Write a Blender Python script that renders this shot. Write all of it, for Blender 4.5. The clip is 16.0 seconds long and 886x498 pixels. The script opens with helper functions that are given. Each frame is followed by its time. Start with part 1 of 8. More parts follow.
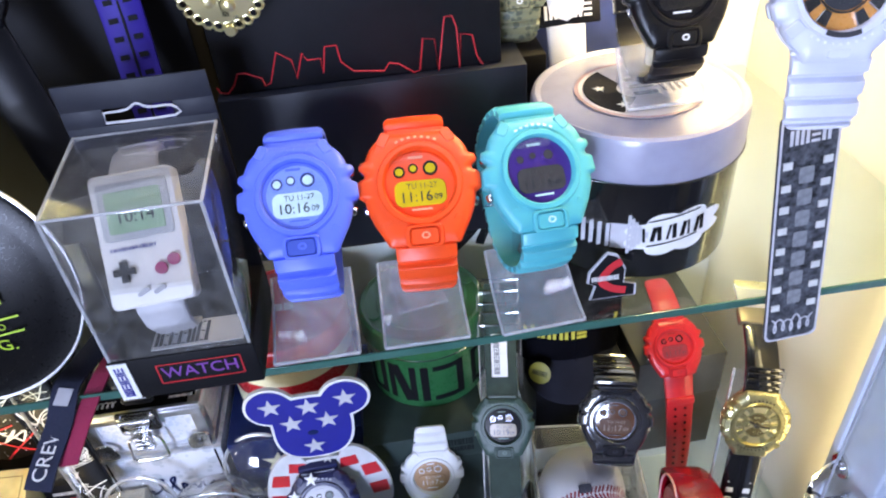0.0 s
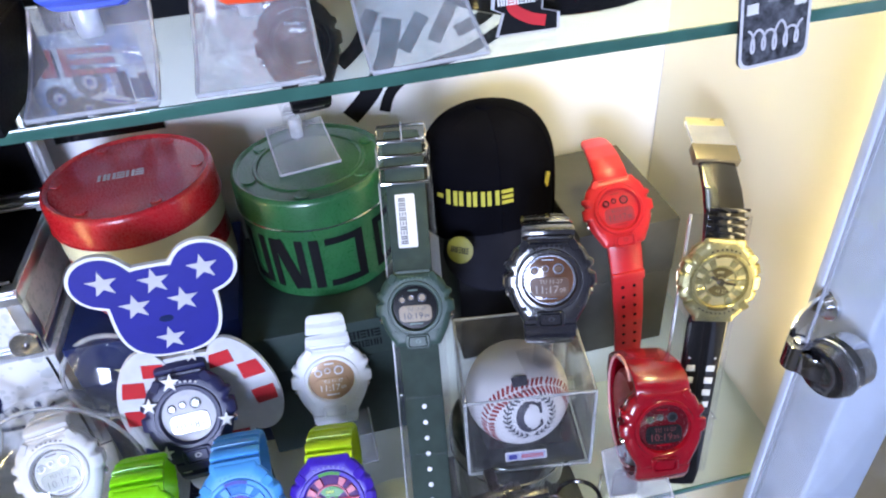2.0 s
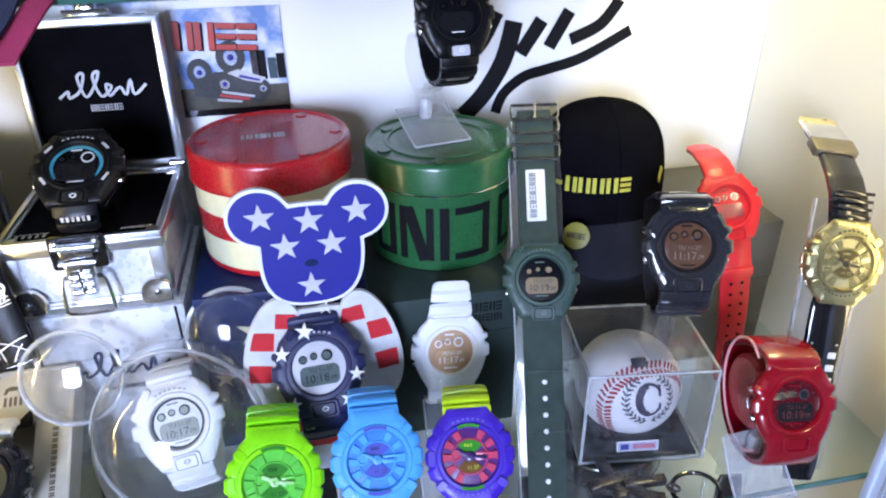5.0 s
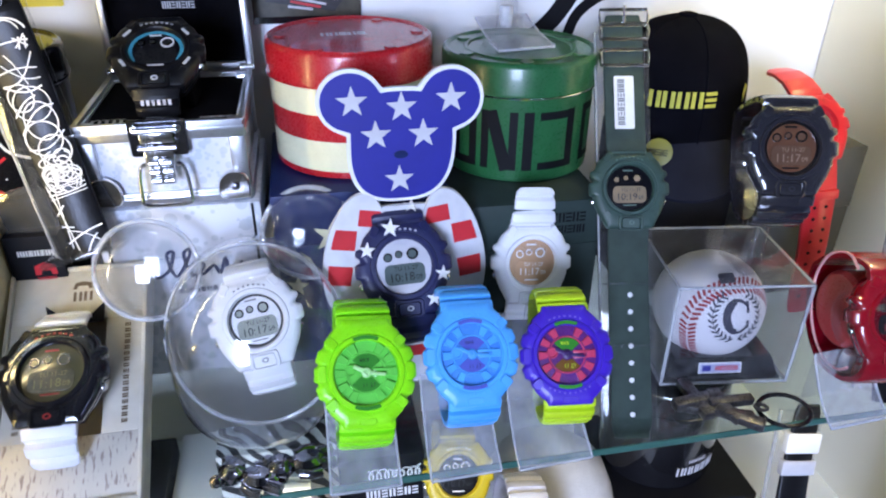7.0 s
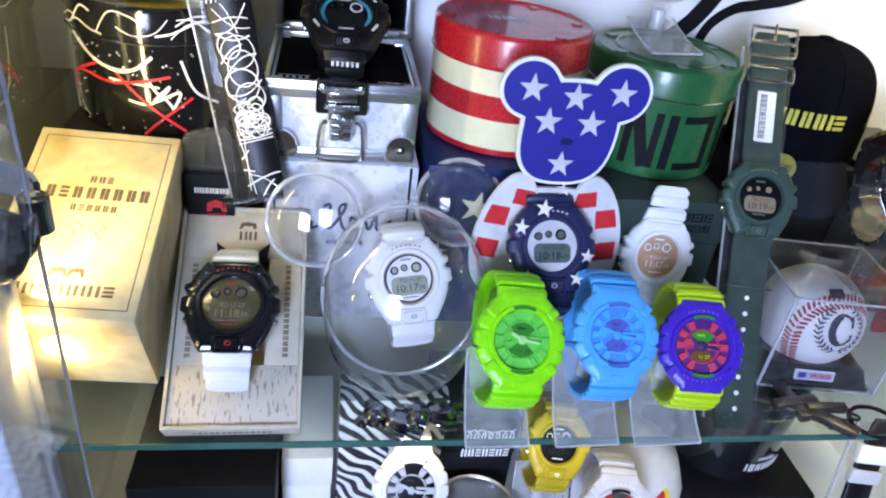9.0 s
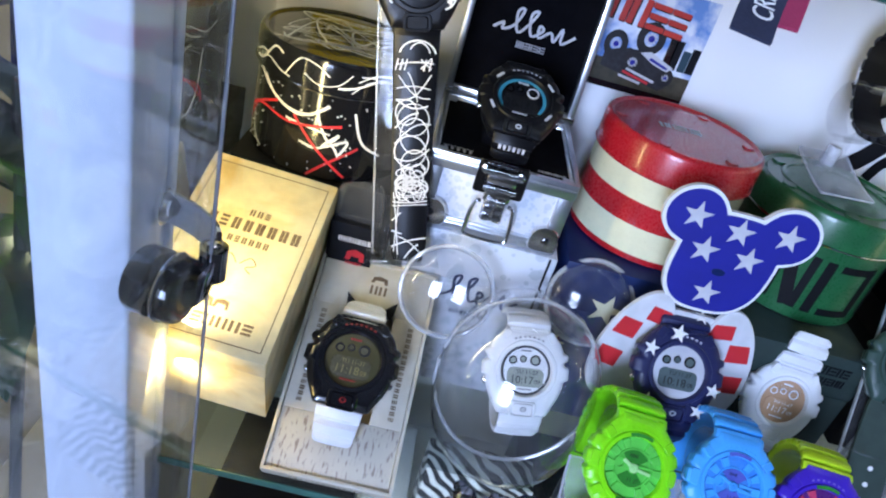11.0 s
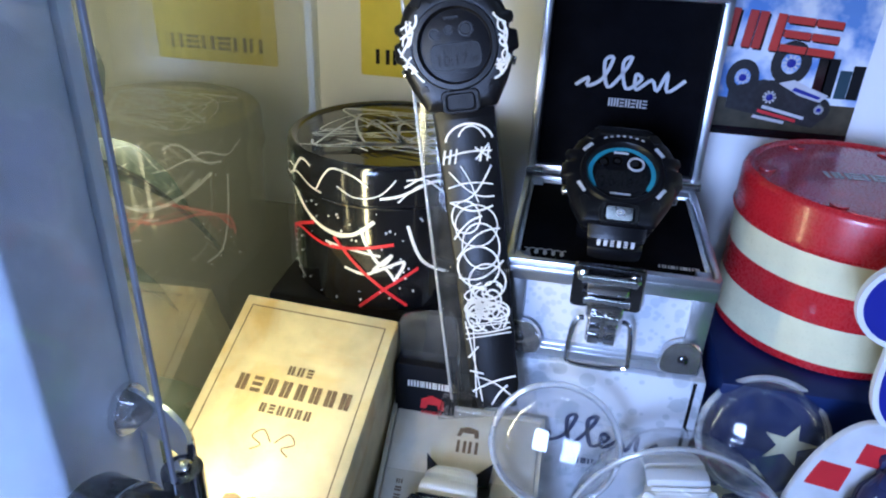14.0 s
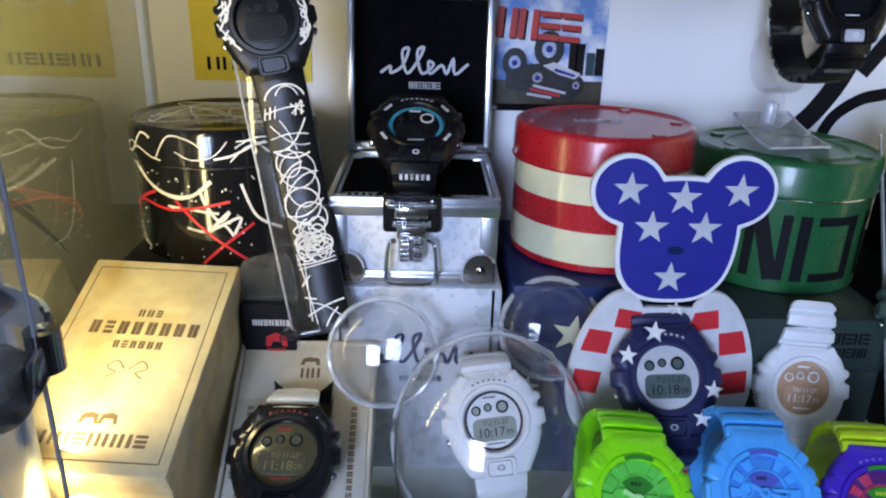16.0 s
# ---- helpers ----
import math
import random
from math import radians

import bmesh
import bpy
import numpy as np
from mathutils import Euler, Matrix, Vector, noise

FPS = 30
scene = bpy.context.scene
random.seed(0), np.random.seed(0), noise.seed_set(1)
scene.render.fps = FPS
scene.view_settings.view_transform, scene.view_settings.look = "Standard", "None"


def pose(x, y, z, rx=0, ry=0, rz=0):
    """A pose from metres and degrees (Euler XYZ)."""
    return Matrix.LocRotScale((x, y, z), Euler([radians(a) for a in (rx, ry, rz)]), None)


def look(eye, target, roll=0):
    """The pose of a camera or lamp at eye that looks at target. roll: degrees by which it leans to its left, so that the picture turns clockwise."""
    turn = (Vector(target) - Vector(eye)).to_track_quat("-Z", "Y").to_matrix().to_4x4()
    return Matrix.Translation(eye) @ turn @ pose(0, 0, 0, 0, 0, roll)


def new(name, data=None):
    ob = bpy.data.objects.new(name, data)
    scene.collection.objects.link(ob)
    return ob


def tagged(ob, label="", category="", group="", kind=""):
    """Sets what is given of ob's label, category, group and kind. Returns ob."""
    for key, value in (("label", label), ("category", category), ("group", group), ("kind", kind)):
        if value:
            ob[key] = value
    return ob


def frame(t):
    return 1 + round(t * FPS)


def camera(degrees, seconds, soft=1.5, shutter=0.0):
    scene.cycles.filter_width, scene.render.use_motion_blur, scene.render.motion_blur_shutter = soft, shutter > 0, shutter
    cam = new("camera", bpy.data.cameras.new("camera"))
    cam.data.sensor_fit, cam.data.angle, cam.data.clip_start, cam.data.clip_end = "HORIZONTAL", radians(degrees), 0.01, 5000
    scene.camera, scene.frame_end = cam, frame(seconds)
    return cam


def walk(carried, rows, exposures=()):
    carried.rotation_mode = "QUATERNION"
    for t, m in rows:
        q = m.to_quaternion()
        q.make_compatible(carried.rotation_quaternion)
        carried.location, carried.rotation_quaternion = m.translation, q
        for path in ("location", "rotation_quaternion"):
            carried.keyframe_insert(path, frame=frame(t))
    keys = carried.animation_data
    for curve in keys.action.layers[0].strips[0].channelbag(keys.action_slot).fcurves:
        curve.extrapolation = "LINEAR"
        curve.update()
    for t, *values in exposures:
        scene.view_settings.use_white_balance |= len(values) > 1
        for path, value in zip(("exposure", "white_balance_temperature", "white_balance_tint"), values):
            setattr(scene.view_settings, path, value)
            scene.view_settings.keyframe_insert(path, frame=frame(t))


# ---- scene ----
cam = camera(64.0, 16.0, soft=2.1)
PATH = [
    (0, (0.0255, -0.2737, 0.6033), (0.0525, 0.1222, 0.2991), -5.50),
    (0.5, (0.0115, -0.2688, 0.5643), (0.0492, 0.1227, 0.2555), -6.78),
    (1, (0.0161, -0.2744, 0.5207), (0.0761, 0.1127, 0.2101), -6.56),
    (1.5, (0.0412, -0.2588, 0.4873), (0.1034, 0.1273, 0.1757), -5.65),
    (2, (0.0512, -0.2535, 0.4467), (0.1149, 0.1369, 0.1408), -4.73),
    (2.5, (0.0520, -0.2446, 0.4126), (0.1170, 0.1431, 0.1037), -4.05),
    (3, (0.0525, -0.2320, 0.3919), (0.1180, 0.1500, 0.0760), -4.25),
    (3.5, (0.0307, -0.2324, 0.3864), (0.1010, 0.1467, 0.0680), -2.33),
    (4, (-0.0016, -0.2605, 0.3930), (0.0686, 0.1345, 0.0945), -1.39),
    (4.2, (-0.0137, -0.2691, 0.3980), (0.0584, 0.1385, 0.1175), -1.35),
    (6.3, (-0.0940, -0.2995, 0.3308), (0.0001, 0.1321, 0.0966), 0.25),
    (6.5, (-0.0961, -0.2972, 0.3255), (-0.0043, 0.1333, 0.0883), 0.35),
    (7, (-0.1136, -0.2936, 0.3204), (-0.0297, 0.1330, 0.0735), 0.62),
    (7.5, (-0.1353, -0.2927, 0.3152), (-0.0496, 0.1288, 0.0602), 1.80),
    (8, (-0.1649, -0.3006, 0.3160), (-0.0822, 0.1197, 0.0582), 2.82),
    (8.5, (-0.1878, -0.3029, 0.3215), (-0.1052, 0.1147, 0.0593), 5.46),
    (8.7, (-0.1971, -0.3035, 0.3243), (-0.1133, 0.1132, 0.0611), 6.55),
    (10.8, (-0.2536, -0.2945, 0.3657), (-0.2110, 0.1299, 0.1048), 15.78),
    (11, (-0.2530, -0.2784, 0.3571), (-0.2218, 0.1471, 0.0963), 16.76),
    (11.5, (-0.2528, -0.2520, 0.3643), (-0.2470, 0.1830, 0.1179), 20.22),
    (12, (-0.2466, -0.2517, 0.3735), (-0.2768, 0.2025, 0.1667), 18.51),
    (12.5, (-0.2456, -0.2516, 0.3651), (-0.3027, 0.2054, 0.1707), 17.29),
    (13, (-0.2427, -0.2404, 0.3525), (-0.3158, 0.2113, 0.1508), 13.85),
    (13.5, (-0.2332, -0.2031, 0.3335), (-0.3132, 0.2387, 0.1135), 6.26),
    (14, (-0.2283, -0.1661, 0.3357), (-0.3038, 0.2687, 0.1006), 2.38),
    (14.5, (-0.2252, -0.1553, 0.3237), (-0.2915, 0.2946, 0.1159), 1.28),
    (15, (-0.1932, -0.1658, 0.3151), (-0.2372, 0.2979, 0.1335), 0.97),
    (15.5, (-0.1838, -0.2120, 0.3173), (-0.1978, 0.2565, 0.1432), 0.99),
    (16, (-0.1926, -0.2520, 0.2964), (-0.1816, 0.2136, 0.1144), 1.57),
]
walk(cam, [(t, look(eye, target, roll)) for t, eye, target, roll in PATH],
     exposures=((0, -0.2, 6350, 10), (1.5, -0.04, 6350, 10), (3.0, 0.16, 6200, 9), (4.2, 0.14, 6200, 9), (6.3, -0.18, 6000, 10), (8.7, -0.18, 6050, 9), (10.8, -0.36, 5750, 6), (12.5, -0.45, 5500, 6), (14, -0.55, 4980, 8), (15, -0.56, 4900, 8), (16, -0.76, 5950, 7)))

# ---------------------------------------------------------------- world, lamps, exposure
world = bpy.data.worlds.new("shop_ambient")
scene.world = world
world.use_nodes = True
world.node_tree.nodes["Background"].inputs[0].default_value = (0.60, 0.62, 0.70, 1)
world.node_tree.nodes["Background"].inputs[1].default_value = 0.06


def lamp(name, place, target, size, power, colour, size_y=None):
    data = bpy.data.lights.new(name, "AREA")
    data.energy, data.color, data.size = power, colour, size
    if size_y:
        data.shape, data.size_y = "RECTANGLE", size_y
    ob = new(name, data)
    ob.matrix_world = look(place, target)
    return ob


COOL, WARM = (0.74, 0.77, 1.0), (1.0, 0.74, 0.40)
lamp("shelf_light_strip", (0.05, -0.06, 0.86), (0.10, 0.16, 0.3), 0.50, 1.5, COOL, 0.04)
# added lamp: fixed stand-in for the cool light beside the camera
lamp("added_front_light", (-0.80, -1.90, 0.50), (-0.05, 0.24, 0.22), 0.80, 108.0, (0.60, 0.69, 1.0))
lamp("side_light_strip", (0.315, 0.10, 0.66), (0.25, 0.16, 0.1), 0.04, 6.0, (1.0, 0.74, 0.32), 0.22)
lamp("post_light_strip", (-0.352, 0.012, 0.185), (-0.325, 0.110, 0.185), 0.010, 0.62, (1.0, 0.76, 0.34), 0.28)
# added warm fill that brightens the lower side panel; no strip known here
lamp("added_right_fill", (0.322, 0.012, 0.190), (0.296, 0.110, 0.190), 0.010, 0.13, (1.0, 0.80, 0.44), 0.28)
lamp("post_foot_light", (-0.352, -0.012, 0.080), (-0.346, 0.040, 0.062), 0.012, 0.07, (1.0, 0.66, 0.18), 0.03)
# added fill that warms the bottom level; its real source is unseen
lamp("added_lower_fill", (0.0, 0.02, -0.03), (0.0, 0.12, -0.3), 0.6, 0.13, (1.0, 0.78, 0.38), 0.02)
# added lamp to brighten the beige wall behind the side glass
lamp("added_wall_fill", (-0.66, 1.05, 1.7), (-0.95, 1.10, 0.1), 0.5, 120.0, (1.0, 0.86, 0.50))

# ---------------------------------------------------------------- materials
MM = 0.001


def mat(name, col, rough=0.5, metal=0.0, var=0.10, scale=90.0, bump=0.15, bscale=900.0, coat=0.0, spec=0.5, stain=None):
    """A plain surface with variation at two scales and a fine relief."""
    m = bpy.data.materials.new(name)
    m.use_nodes = True
    nt = m.node_tree
    n, l = nt.nodes, nt.links
    bsdf = n["Principled BSDF"]
    tc = n.new("ShaderNodeTexCoord")
    big, fine = n.new("ShaderNodeTexNoise"), n.new("ShaderNodeTexNoise")
    big.inputs["Scale"].default_value, big.inputs["Detail"].default_value = scale, 4
    fine.inputs["Scale"].default_value, fine.inputs["Detail"].default_value = bscale, 2
    l.new(tc.outputs["Object"], big.inputs["Vector"])
    l.new(tc.outputs["Object"], fine.inputs["Vector"])
    ramp = n.new("ShaderNodeMapRange")
    ramp.inputs["From Min"].default_value, ramp.inputs["From Max"].default_value = 0.3, 0.7
    ramp.inputs["To Min"].default_value, ramp.inputs["To Max"].default_value = 1 - var, 1 + var * 0.6
    l.new(big.outputs["Fac"], ramp.inputs["Value"])
    mul = n.new("ShaderNodeMix")
    mul.data_type, mul.blend_type = "RGBA", "MULTIPLY"
    mul.inputs["Factor"].default_value = 1.0
    mul.inputs[6].default_value = (*col, 1)
    l.new(ramp.outputs["Result"], mul.inputs[7])
    l.new(mul.outputs[2], bsdf.inputs["Base Color"])
    if stain:
        # blotches of age with soft edges, and thin darker creases
        blot, edge, mix = n.new("ShaderNodeTexNoise"), n.new("ShaderNodeMapRange"), n.new("ShaderNodeMix")
        blot.inputs["Scale"].default_value, blot.inputs["Detail"].default_value, blot.inputs["Distortion"].default_value = stain[1], 6, 1.2
        edge.inputs["From Min"].default_value, edge.inputs["From Max"].default_value = 0.46, 0.72
        edge.inputs["To Max"].default_value = stain[2]
        mix.data_type, mix.blend_type = "RGBA", "MULTIPLY"
        mix.inputs[7].default_value = (*stain[0], 1)
        l.new(tc.outputs["Object"], blot.inputs["Vector"])
        l.new(blot.outputs["Fac"], edge.inputs["Value"])
        l.new(edge.outputs["Result"], mix.inputs["Factor"])
        l.new(mul.outputs[2], mix.inputs[6])
        l.new(mix.outputs[2], bsdf.inputs["Base Color"])
    rr = n.new("ShaderNodeMapRange")
    rr.inputs["To Min"].default_value, rr.inputs["To Max"].default_value = max(0.02, rough - 0.10), min(1.0, rough + 0.10)
    l.new(fine.outputs["Fac"], rr.inputs["Value"])
    l.new(rr.outputs["Result"], bsdf.inputs["Roughness"])
    bp = n.new("ShaderNodeBump")
    bp.inputs["Strength"].default_value, bp.inputs["Distance"].default_value = bump, 0.0004
    l.new(fine.outputs["Fac"], bp.inputs["Height"])
    l.new(bp.outputs["Normal"], bsdf.inputs["Normal"])
    bsdf.inputs["Metallic"].default_value = metal
    bsdf.inputs["Coat Weight"].default_value = coat
    bsdf.inputs["Coat Roughness"].default_value = 0.06
    bsdf.inputs["Specular IOR Level"].default_value = spec
    return m


def clear(name, tint=(1, 1, 1), haze=0.04, ior=1.49, rough=0.02, gain=1.0, mottle=0.6):
    """Clear sheet: see-through, with gloss that grows at grazing angles and diffuse haze for scratches or painted-in
    sheen.
    """
    m = bpy.data.materials.new(name)
    m.use_nodes = True
    nt = m.node_tree
    n, l = nt.nodes, nt.links
    n.remove(n["Principled BSDF"])
    out = n["Material Output"]
    tr, gl, df = n.new("ShaderNodeBsdfTransparent"), n.new("ShaderNodeBsdfGlossy"), n.new("ShaderNodeBsdfDiffuse")
    tr.inputs["Color"].default_value = (*tint, 1)
    gl.inputs["Roughness"].default_value = rough
    df.inputs["Color"].default_value = (0.85, 0.87, 0.9, 1)
    nz = n.new("ShaderNodeTexNoise")
    nz.inputs["Scale"].default_value = 140
    tc = n.new("ShaderNodeTexCoord")
    l.new(tc.outputs["Object"], nz.inputs["Vector"])
    mr = n.new("ShaderNodeMapRange")
    mr.inputs["From Min"].default_value, mr.inputs["From Max"].default_value = 0.35, 0.7
    mr.inputs["To Min"].default_value, mr.inputs["To Max"].default_value = haze * (1 - mottle), haze * (1 + mottle)
    l.new(nz.outputs["Fac"], mr.inputs["Value"])
    m1, m2, lw = n.new("ShaderNodeMixShader"), n.new("ShaderNodeMixShader"), n.new("ShaderNodeLayerWeight")
    lw.inputs["Blend"].default_value = 0.5
    pw, mg = n.new("ShaderNodeMath"), n.new("ShaderNodeMath")
    pw.operation, mg.operation = "POWER", "MULTIPLY_ADD"
    pw.inputs[1].default_value = 4.0
    f0 = ((ior - 1) / (ior + 1)) ** 2
    mg.inputs[1].default_value, mg.inputs[2].default_value = (1 - f0) * gain * 0.8, f0 * gain
    mg.use_clamp = True
    l.new(lw.outputs["Facing"], pw.inputs[0])
    l.new(pw.outputs["Value"], mg.inputs[0])
    l.new(mr.outputs["Result"], m1.inputs["Fac"])
    l.new(tr.outputs["BSDF"], m1.inputs[1])
    l.new(df.outputs["BSDF"], m1.inputs[2])
    l.new(mg.outputs["Value"], m2.inputs["Fac"])
    l.new(m1.outputs["Shader"], m2.inputs[1])
    l.new(gl.outputs["BSDF"], m2.inputs[2])
    l.new(m2.outputs["Shader"], out.inputs["Surface"])
    return m


WHITE_PANEL = mat("white_laminate", (0.86, 0.86, 0.87), 0.45, var=0.04, scale=6, bump=0.05)
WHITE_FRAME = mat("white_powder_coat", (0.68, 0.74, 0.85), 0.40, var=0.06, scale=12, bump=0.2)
GLASS = clear("shelf_glass", (0.93, 0.98, 0.95), 0.015, 1.5)
SIDE_GLASS = clear("side_glass", (0.95, 0.97, 0.90), 0.05, 1.5, gain=3.0)
DOOR_GLASS = clear("door_glass", (0.93, 0.95, 0.98), 0.03, 1.5, gain=1.3)
CREAM_PANEL = mat("cream_laminate", (0.84, 0.79, 0.63), 0.45, var=0.05, scale=6, bump=0.05)
GREEN_EDGE = mat("green_glass_edge", (0.045, 0.13, 0.105), 0.12, var=0.2, scale=40, bump=0.0, coat=0.5)
ACRYLIC = clear("acrylic", (0.97, 0.97, 0.98), 0.02)
# whitish haze paints bright edges onto the clear sheets
ACRYLIC_EDGE = clear("acrylic_edge", (0.9, 0.92, 0.96), 0.36, rough=0.08, gain=2.0, mottle=0.15)
# milky haze paints the stands' reflected sheen into the sheet
STAND_ACRYLIC = clear("milky_acrylic", (0.94, 0.94, 0.97), 0.17, rough=0.10, mottle=0.35)
BLISTER = clear("blister_plastic", (0.97, 0.97, 0.97), 0.035, 1.45, 0.04, 2.2)
CHROME = mat("polished_steel", (0.75, 0.75, 0.77), 0.14, 1.0, var=0.1, bump=0.05)
ALU = mat("brushed_aluminium", (0.70, 0.72, 0.76), 0.32, 1.0, var=0.1, bump=0.15)
DARK_CHROME = mat("dark_chrome", (0.20, 0.20, 0.22), 0.15, 1.0, var=0.15, bump=0.05)
BLACK = mat("black_resin", (0.0045, 0.0045, 0.006), 0.34, var=0.25, bump=0.2, spec=0.3)
BLACK_DIAL = mat("black_dial", (0.004, 0.004, 0.006), 0.35, var=0.2, bump=0.0, spec=0.2)
LCD_OFF = mat("lcd_off", (0.010, 0.0105, 0.012), 0.30, var=0.1, bump=0.0, spec=0.2)
BLACK_GLOSS = mat("black_gloss", (0.008, 0.008, 0.010), 0.12, var=0.2, bump=0.05, coat=0.5)
BLACK_CARD = mat("black_card", (0.0045, 0.0045, 0.0065), 0.60, var=0.2, bump=0.2, spec=0.18)
BLACK_FOAM = mat("black_foam", (0.0035, 0.0035, 0.005), 0.95, var=0.3, bump=0.6, spec=0.06)
WHITE = mat("white_resin", (0.78, 0.79, 0.82), 0.42, var=0.04, bump=0.15)
WHITE_PRINT = mat("white_print", (0.80, 0.80, 0.80), 0.5, var=0.04, bump=0.0)
LCD_GREY = mat("lcd_grey", (0.34, 0.37, 0.33), 0.15, var=0.06, bump=0.0, coat=0.8)
LCD_DARK = mat("lcd_dark", (0.05, 0.05, 0.055), 0.10, var=0.1, bump=0.0, coat=0.8)
LCD_INK = mat("lcd_ink", (0.02, 0.025, 0.03), 0.3, var=0.05, bump=0.0)
RED = mat("red_resin", (0.50, 0.016, 0.022), 0.32, var=0.10, bump=0.12)
RED_PRINT = mat("red_print", (0.55, 0.02, 0.03), 0.45, var=0.08, bump=0.0)
YELLOW_PRINT = mat("yellow_print", (0.75, 0.62, 0.03), 0.5, var=0.05, bump=0.0)
NAVY = mat("navy_card", (0.008, 0.018, 0.085), 0.40, var=0.15, bump=0.1, spec=0.22)
CREAM = mat("cream_enamel", (0.72, 0.70, 0.46), 0.30, var=0.06, bump=0.05, coat=0.3)
RED_ENAMEL = mat("red_enamel", (0.42, 0.012, 0.02), 0.28, var=0.12, bump=0.05, coat=0.3)
GREEN_ENAMEL = mat("green_enamel", (0.020, 0.11, 0.036), 0.30, var=0.12, bump=0.05, coat=0.3)
GREEN_CARD = mat("olive_card", (0.026, 0.042, 0.038), 0.55, var=0.12, bump=0.15, spec=0.25)
PARCHMENT = mat("parchment_card", (0.72, 0.63, 0.38), 0.60, var=0.16, scale=60, bump=0.2, stain=((0.86, 0.66, 0.28), 26, 0.75))
PARCHMENT_GREY = mat("grey_parchment_card", (0.58, 0.54, 0.44), 0.60, var=0.12, scale=60, bump=0.2, stain=((0.82, 0.70, 0.45), 30, 0.5))
BROWN_INK = mat("brown_ink", (0.15, 0.10, 0.055), 0.6, var=0.2, bump=0.0)
BLUE_FELT = mat("blue_print", (0.010, 0.011, 0.25), 0.55, var=0.08, bump=0.1)
SILVER_PRINT = mat("silver_print", (0.54, 0.54, 0.58), 0.45, 0.0, var=0.08, bump=0.1)
UNSEEN_WALL = mat("unseen_wall_grey", (0.15, 0.165, 0.20), 0.7, var=0.15, scale=3, bump=0.1)
WOOD_GREY = mat("beige_wall", (0.52, 0.48, 0.36), 0.7, var=0.15, scale=3, bump=0.1)

# ---------------------------------------------------------------- mesh helpers


def mesh_of(bm, name, smooth=True):
    bmesh.ops.recalc_face_normals(bm, faces=bm.faces)
    me = bpy.data.meshes.new(name)
    bm.to_mesh(me)
    bm.free()
    if smooth:
        me.shade_smooth()
        me.set_sharp_from_angle(angle=radians(38))
    return me


def part(name, bm, material, parent, label="", m=None):
    """One mesh object under a thing or a part."""
    me = bm if isinstance(bm, bpy.types.Mesh) else mesh_of(bm, name)
    if not me.materials:
        me.materials.append(material)
    ob = new(name, me)
    ob.parent = parent
    if m is not None:
        ob.matrix_basis = m
    if name.endswith("_bars"):
        ob.name = name[:-5] + "_print"
        tagged(ob, kind="stuff")
    return tagged(ob, label) if label else ob


def thing(name, m, label, category, group="", kind=""):
    ob = new(name)
    ob.empty_display_size = 0.01
    ob.matrix_basis = m
    return tagged(ob, label, category, group, kind)


def solo(name, bm, material, label, category, m=None, kind="", group=""):
    ob = part(name, bm, material, None, "", m)
    return tagged(ob, label, category, group, kind)


def box(sx, sy, sz, bev=0.0, at=(0, 0, 0), seg=2):
    bm = bmesh.new()
    bmesh.ops.create_cube(bm, size=1.0)
    bmesh.ops.scale(bm, vec=(sx, sy, sz), verts=bm.verts)
    if bev:
        bmesh.ops.bevel(bm, geom=bm.edges[:], offset=bev, segments=seg, affect="EDGES", profile=0.5)
    bmesh.ops.translate(bm, vec=at, verts=bm.verts)
    return bm


def merge(*bms):
    out = bms[0]
    for b in bms[1:]:
        me = bpy.data.meshes.new("tmp")
        b.to_mesh(me)
        b.free()
        out.from_mesh(me)
        bpy.data.meshes.remove(me)
    return out


def moved(bm, m):
    bmesh.ops.transform(bm, matrix=m, verts=bm.verts)
    return bm


def loft(rings, cap0=True, cap1=True):
    """Closed rings of equal length, joined by faces."""
    bm = bmesh.new()
    vs = [[bm.verts.new(p) for p in r] for r in rings]
    k = len(vs[0])
    for a, b in zip(vs, vs[1:]):
        for i in range(k):
            bm.faces.new((a[i], a[(i + 1) % k], b[(i + 1) % k], b[i]))
    if cap0:
        bm.faces.new(vs[0])
    if cap1:
        bm.faces.new(vs[-1])
    return bm


def lathe(profile, n=64):
    """A turned body about z from (r, z) points; the first and last are capped."""
    rings = [[(r * math.cos(2 * math.pi * i / n), r * math.sin(2 * math.pi * i / n), z) for i in range(n)] for r, z in profile]
    return loft(rings)


def plate(outline, thick, bev=0.0):
    """A flat outline in x, y made thick along z, from 0 up, with a chamfered rim."""
    if not bev:
        return loft([[(x, y, 0) for x, y in outline], [(x, y, thick) for x, y in outline]])
    cx = sum(p[0] for p in outline) / len(outline)
    cy = sum(p[1] for p in outline) / len(outline)
    size = max(math.hypot(x - cx, y - cy) for x, y in outline)
    k = 1 - bev / size
    small = [(cx + (x - cx) * k, cy + (y - cy) * k) for x, y in outline]
    return loft([[(x, y, 0) for x, y in outline], [(x, y, thick - bev) for x, y in outline], [(x, y, thick) for x, y in small]])


def disc(r, thick, at=(0, 0, 0), n=32):
    return moved(lathe([(r, 0), (r, thick * 0.7), (r * 0.96, thick)], n), Matrix.Translation(at))


def star(r, spin=90):
    pts = []
    for i in range(10):
        a = radians(spin + 36 * i)
        q = r if i % 2 == 0 else r * 0.40
        pts.append((q * math.cos(a), q * math.sin(a)))
    return pts


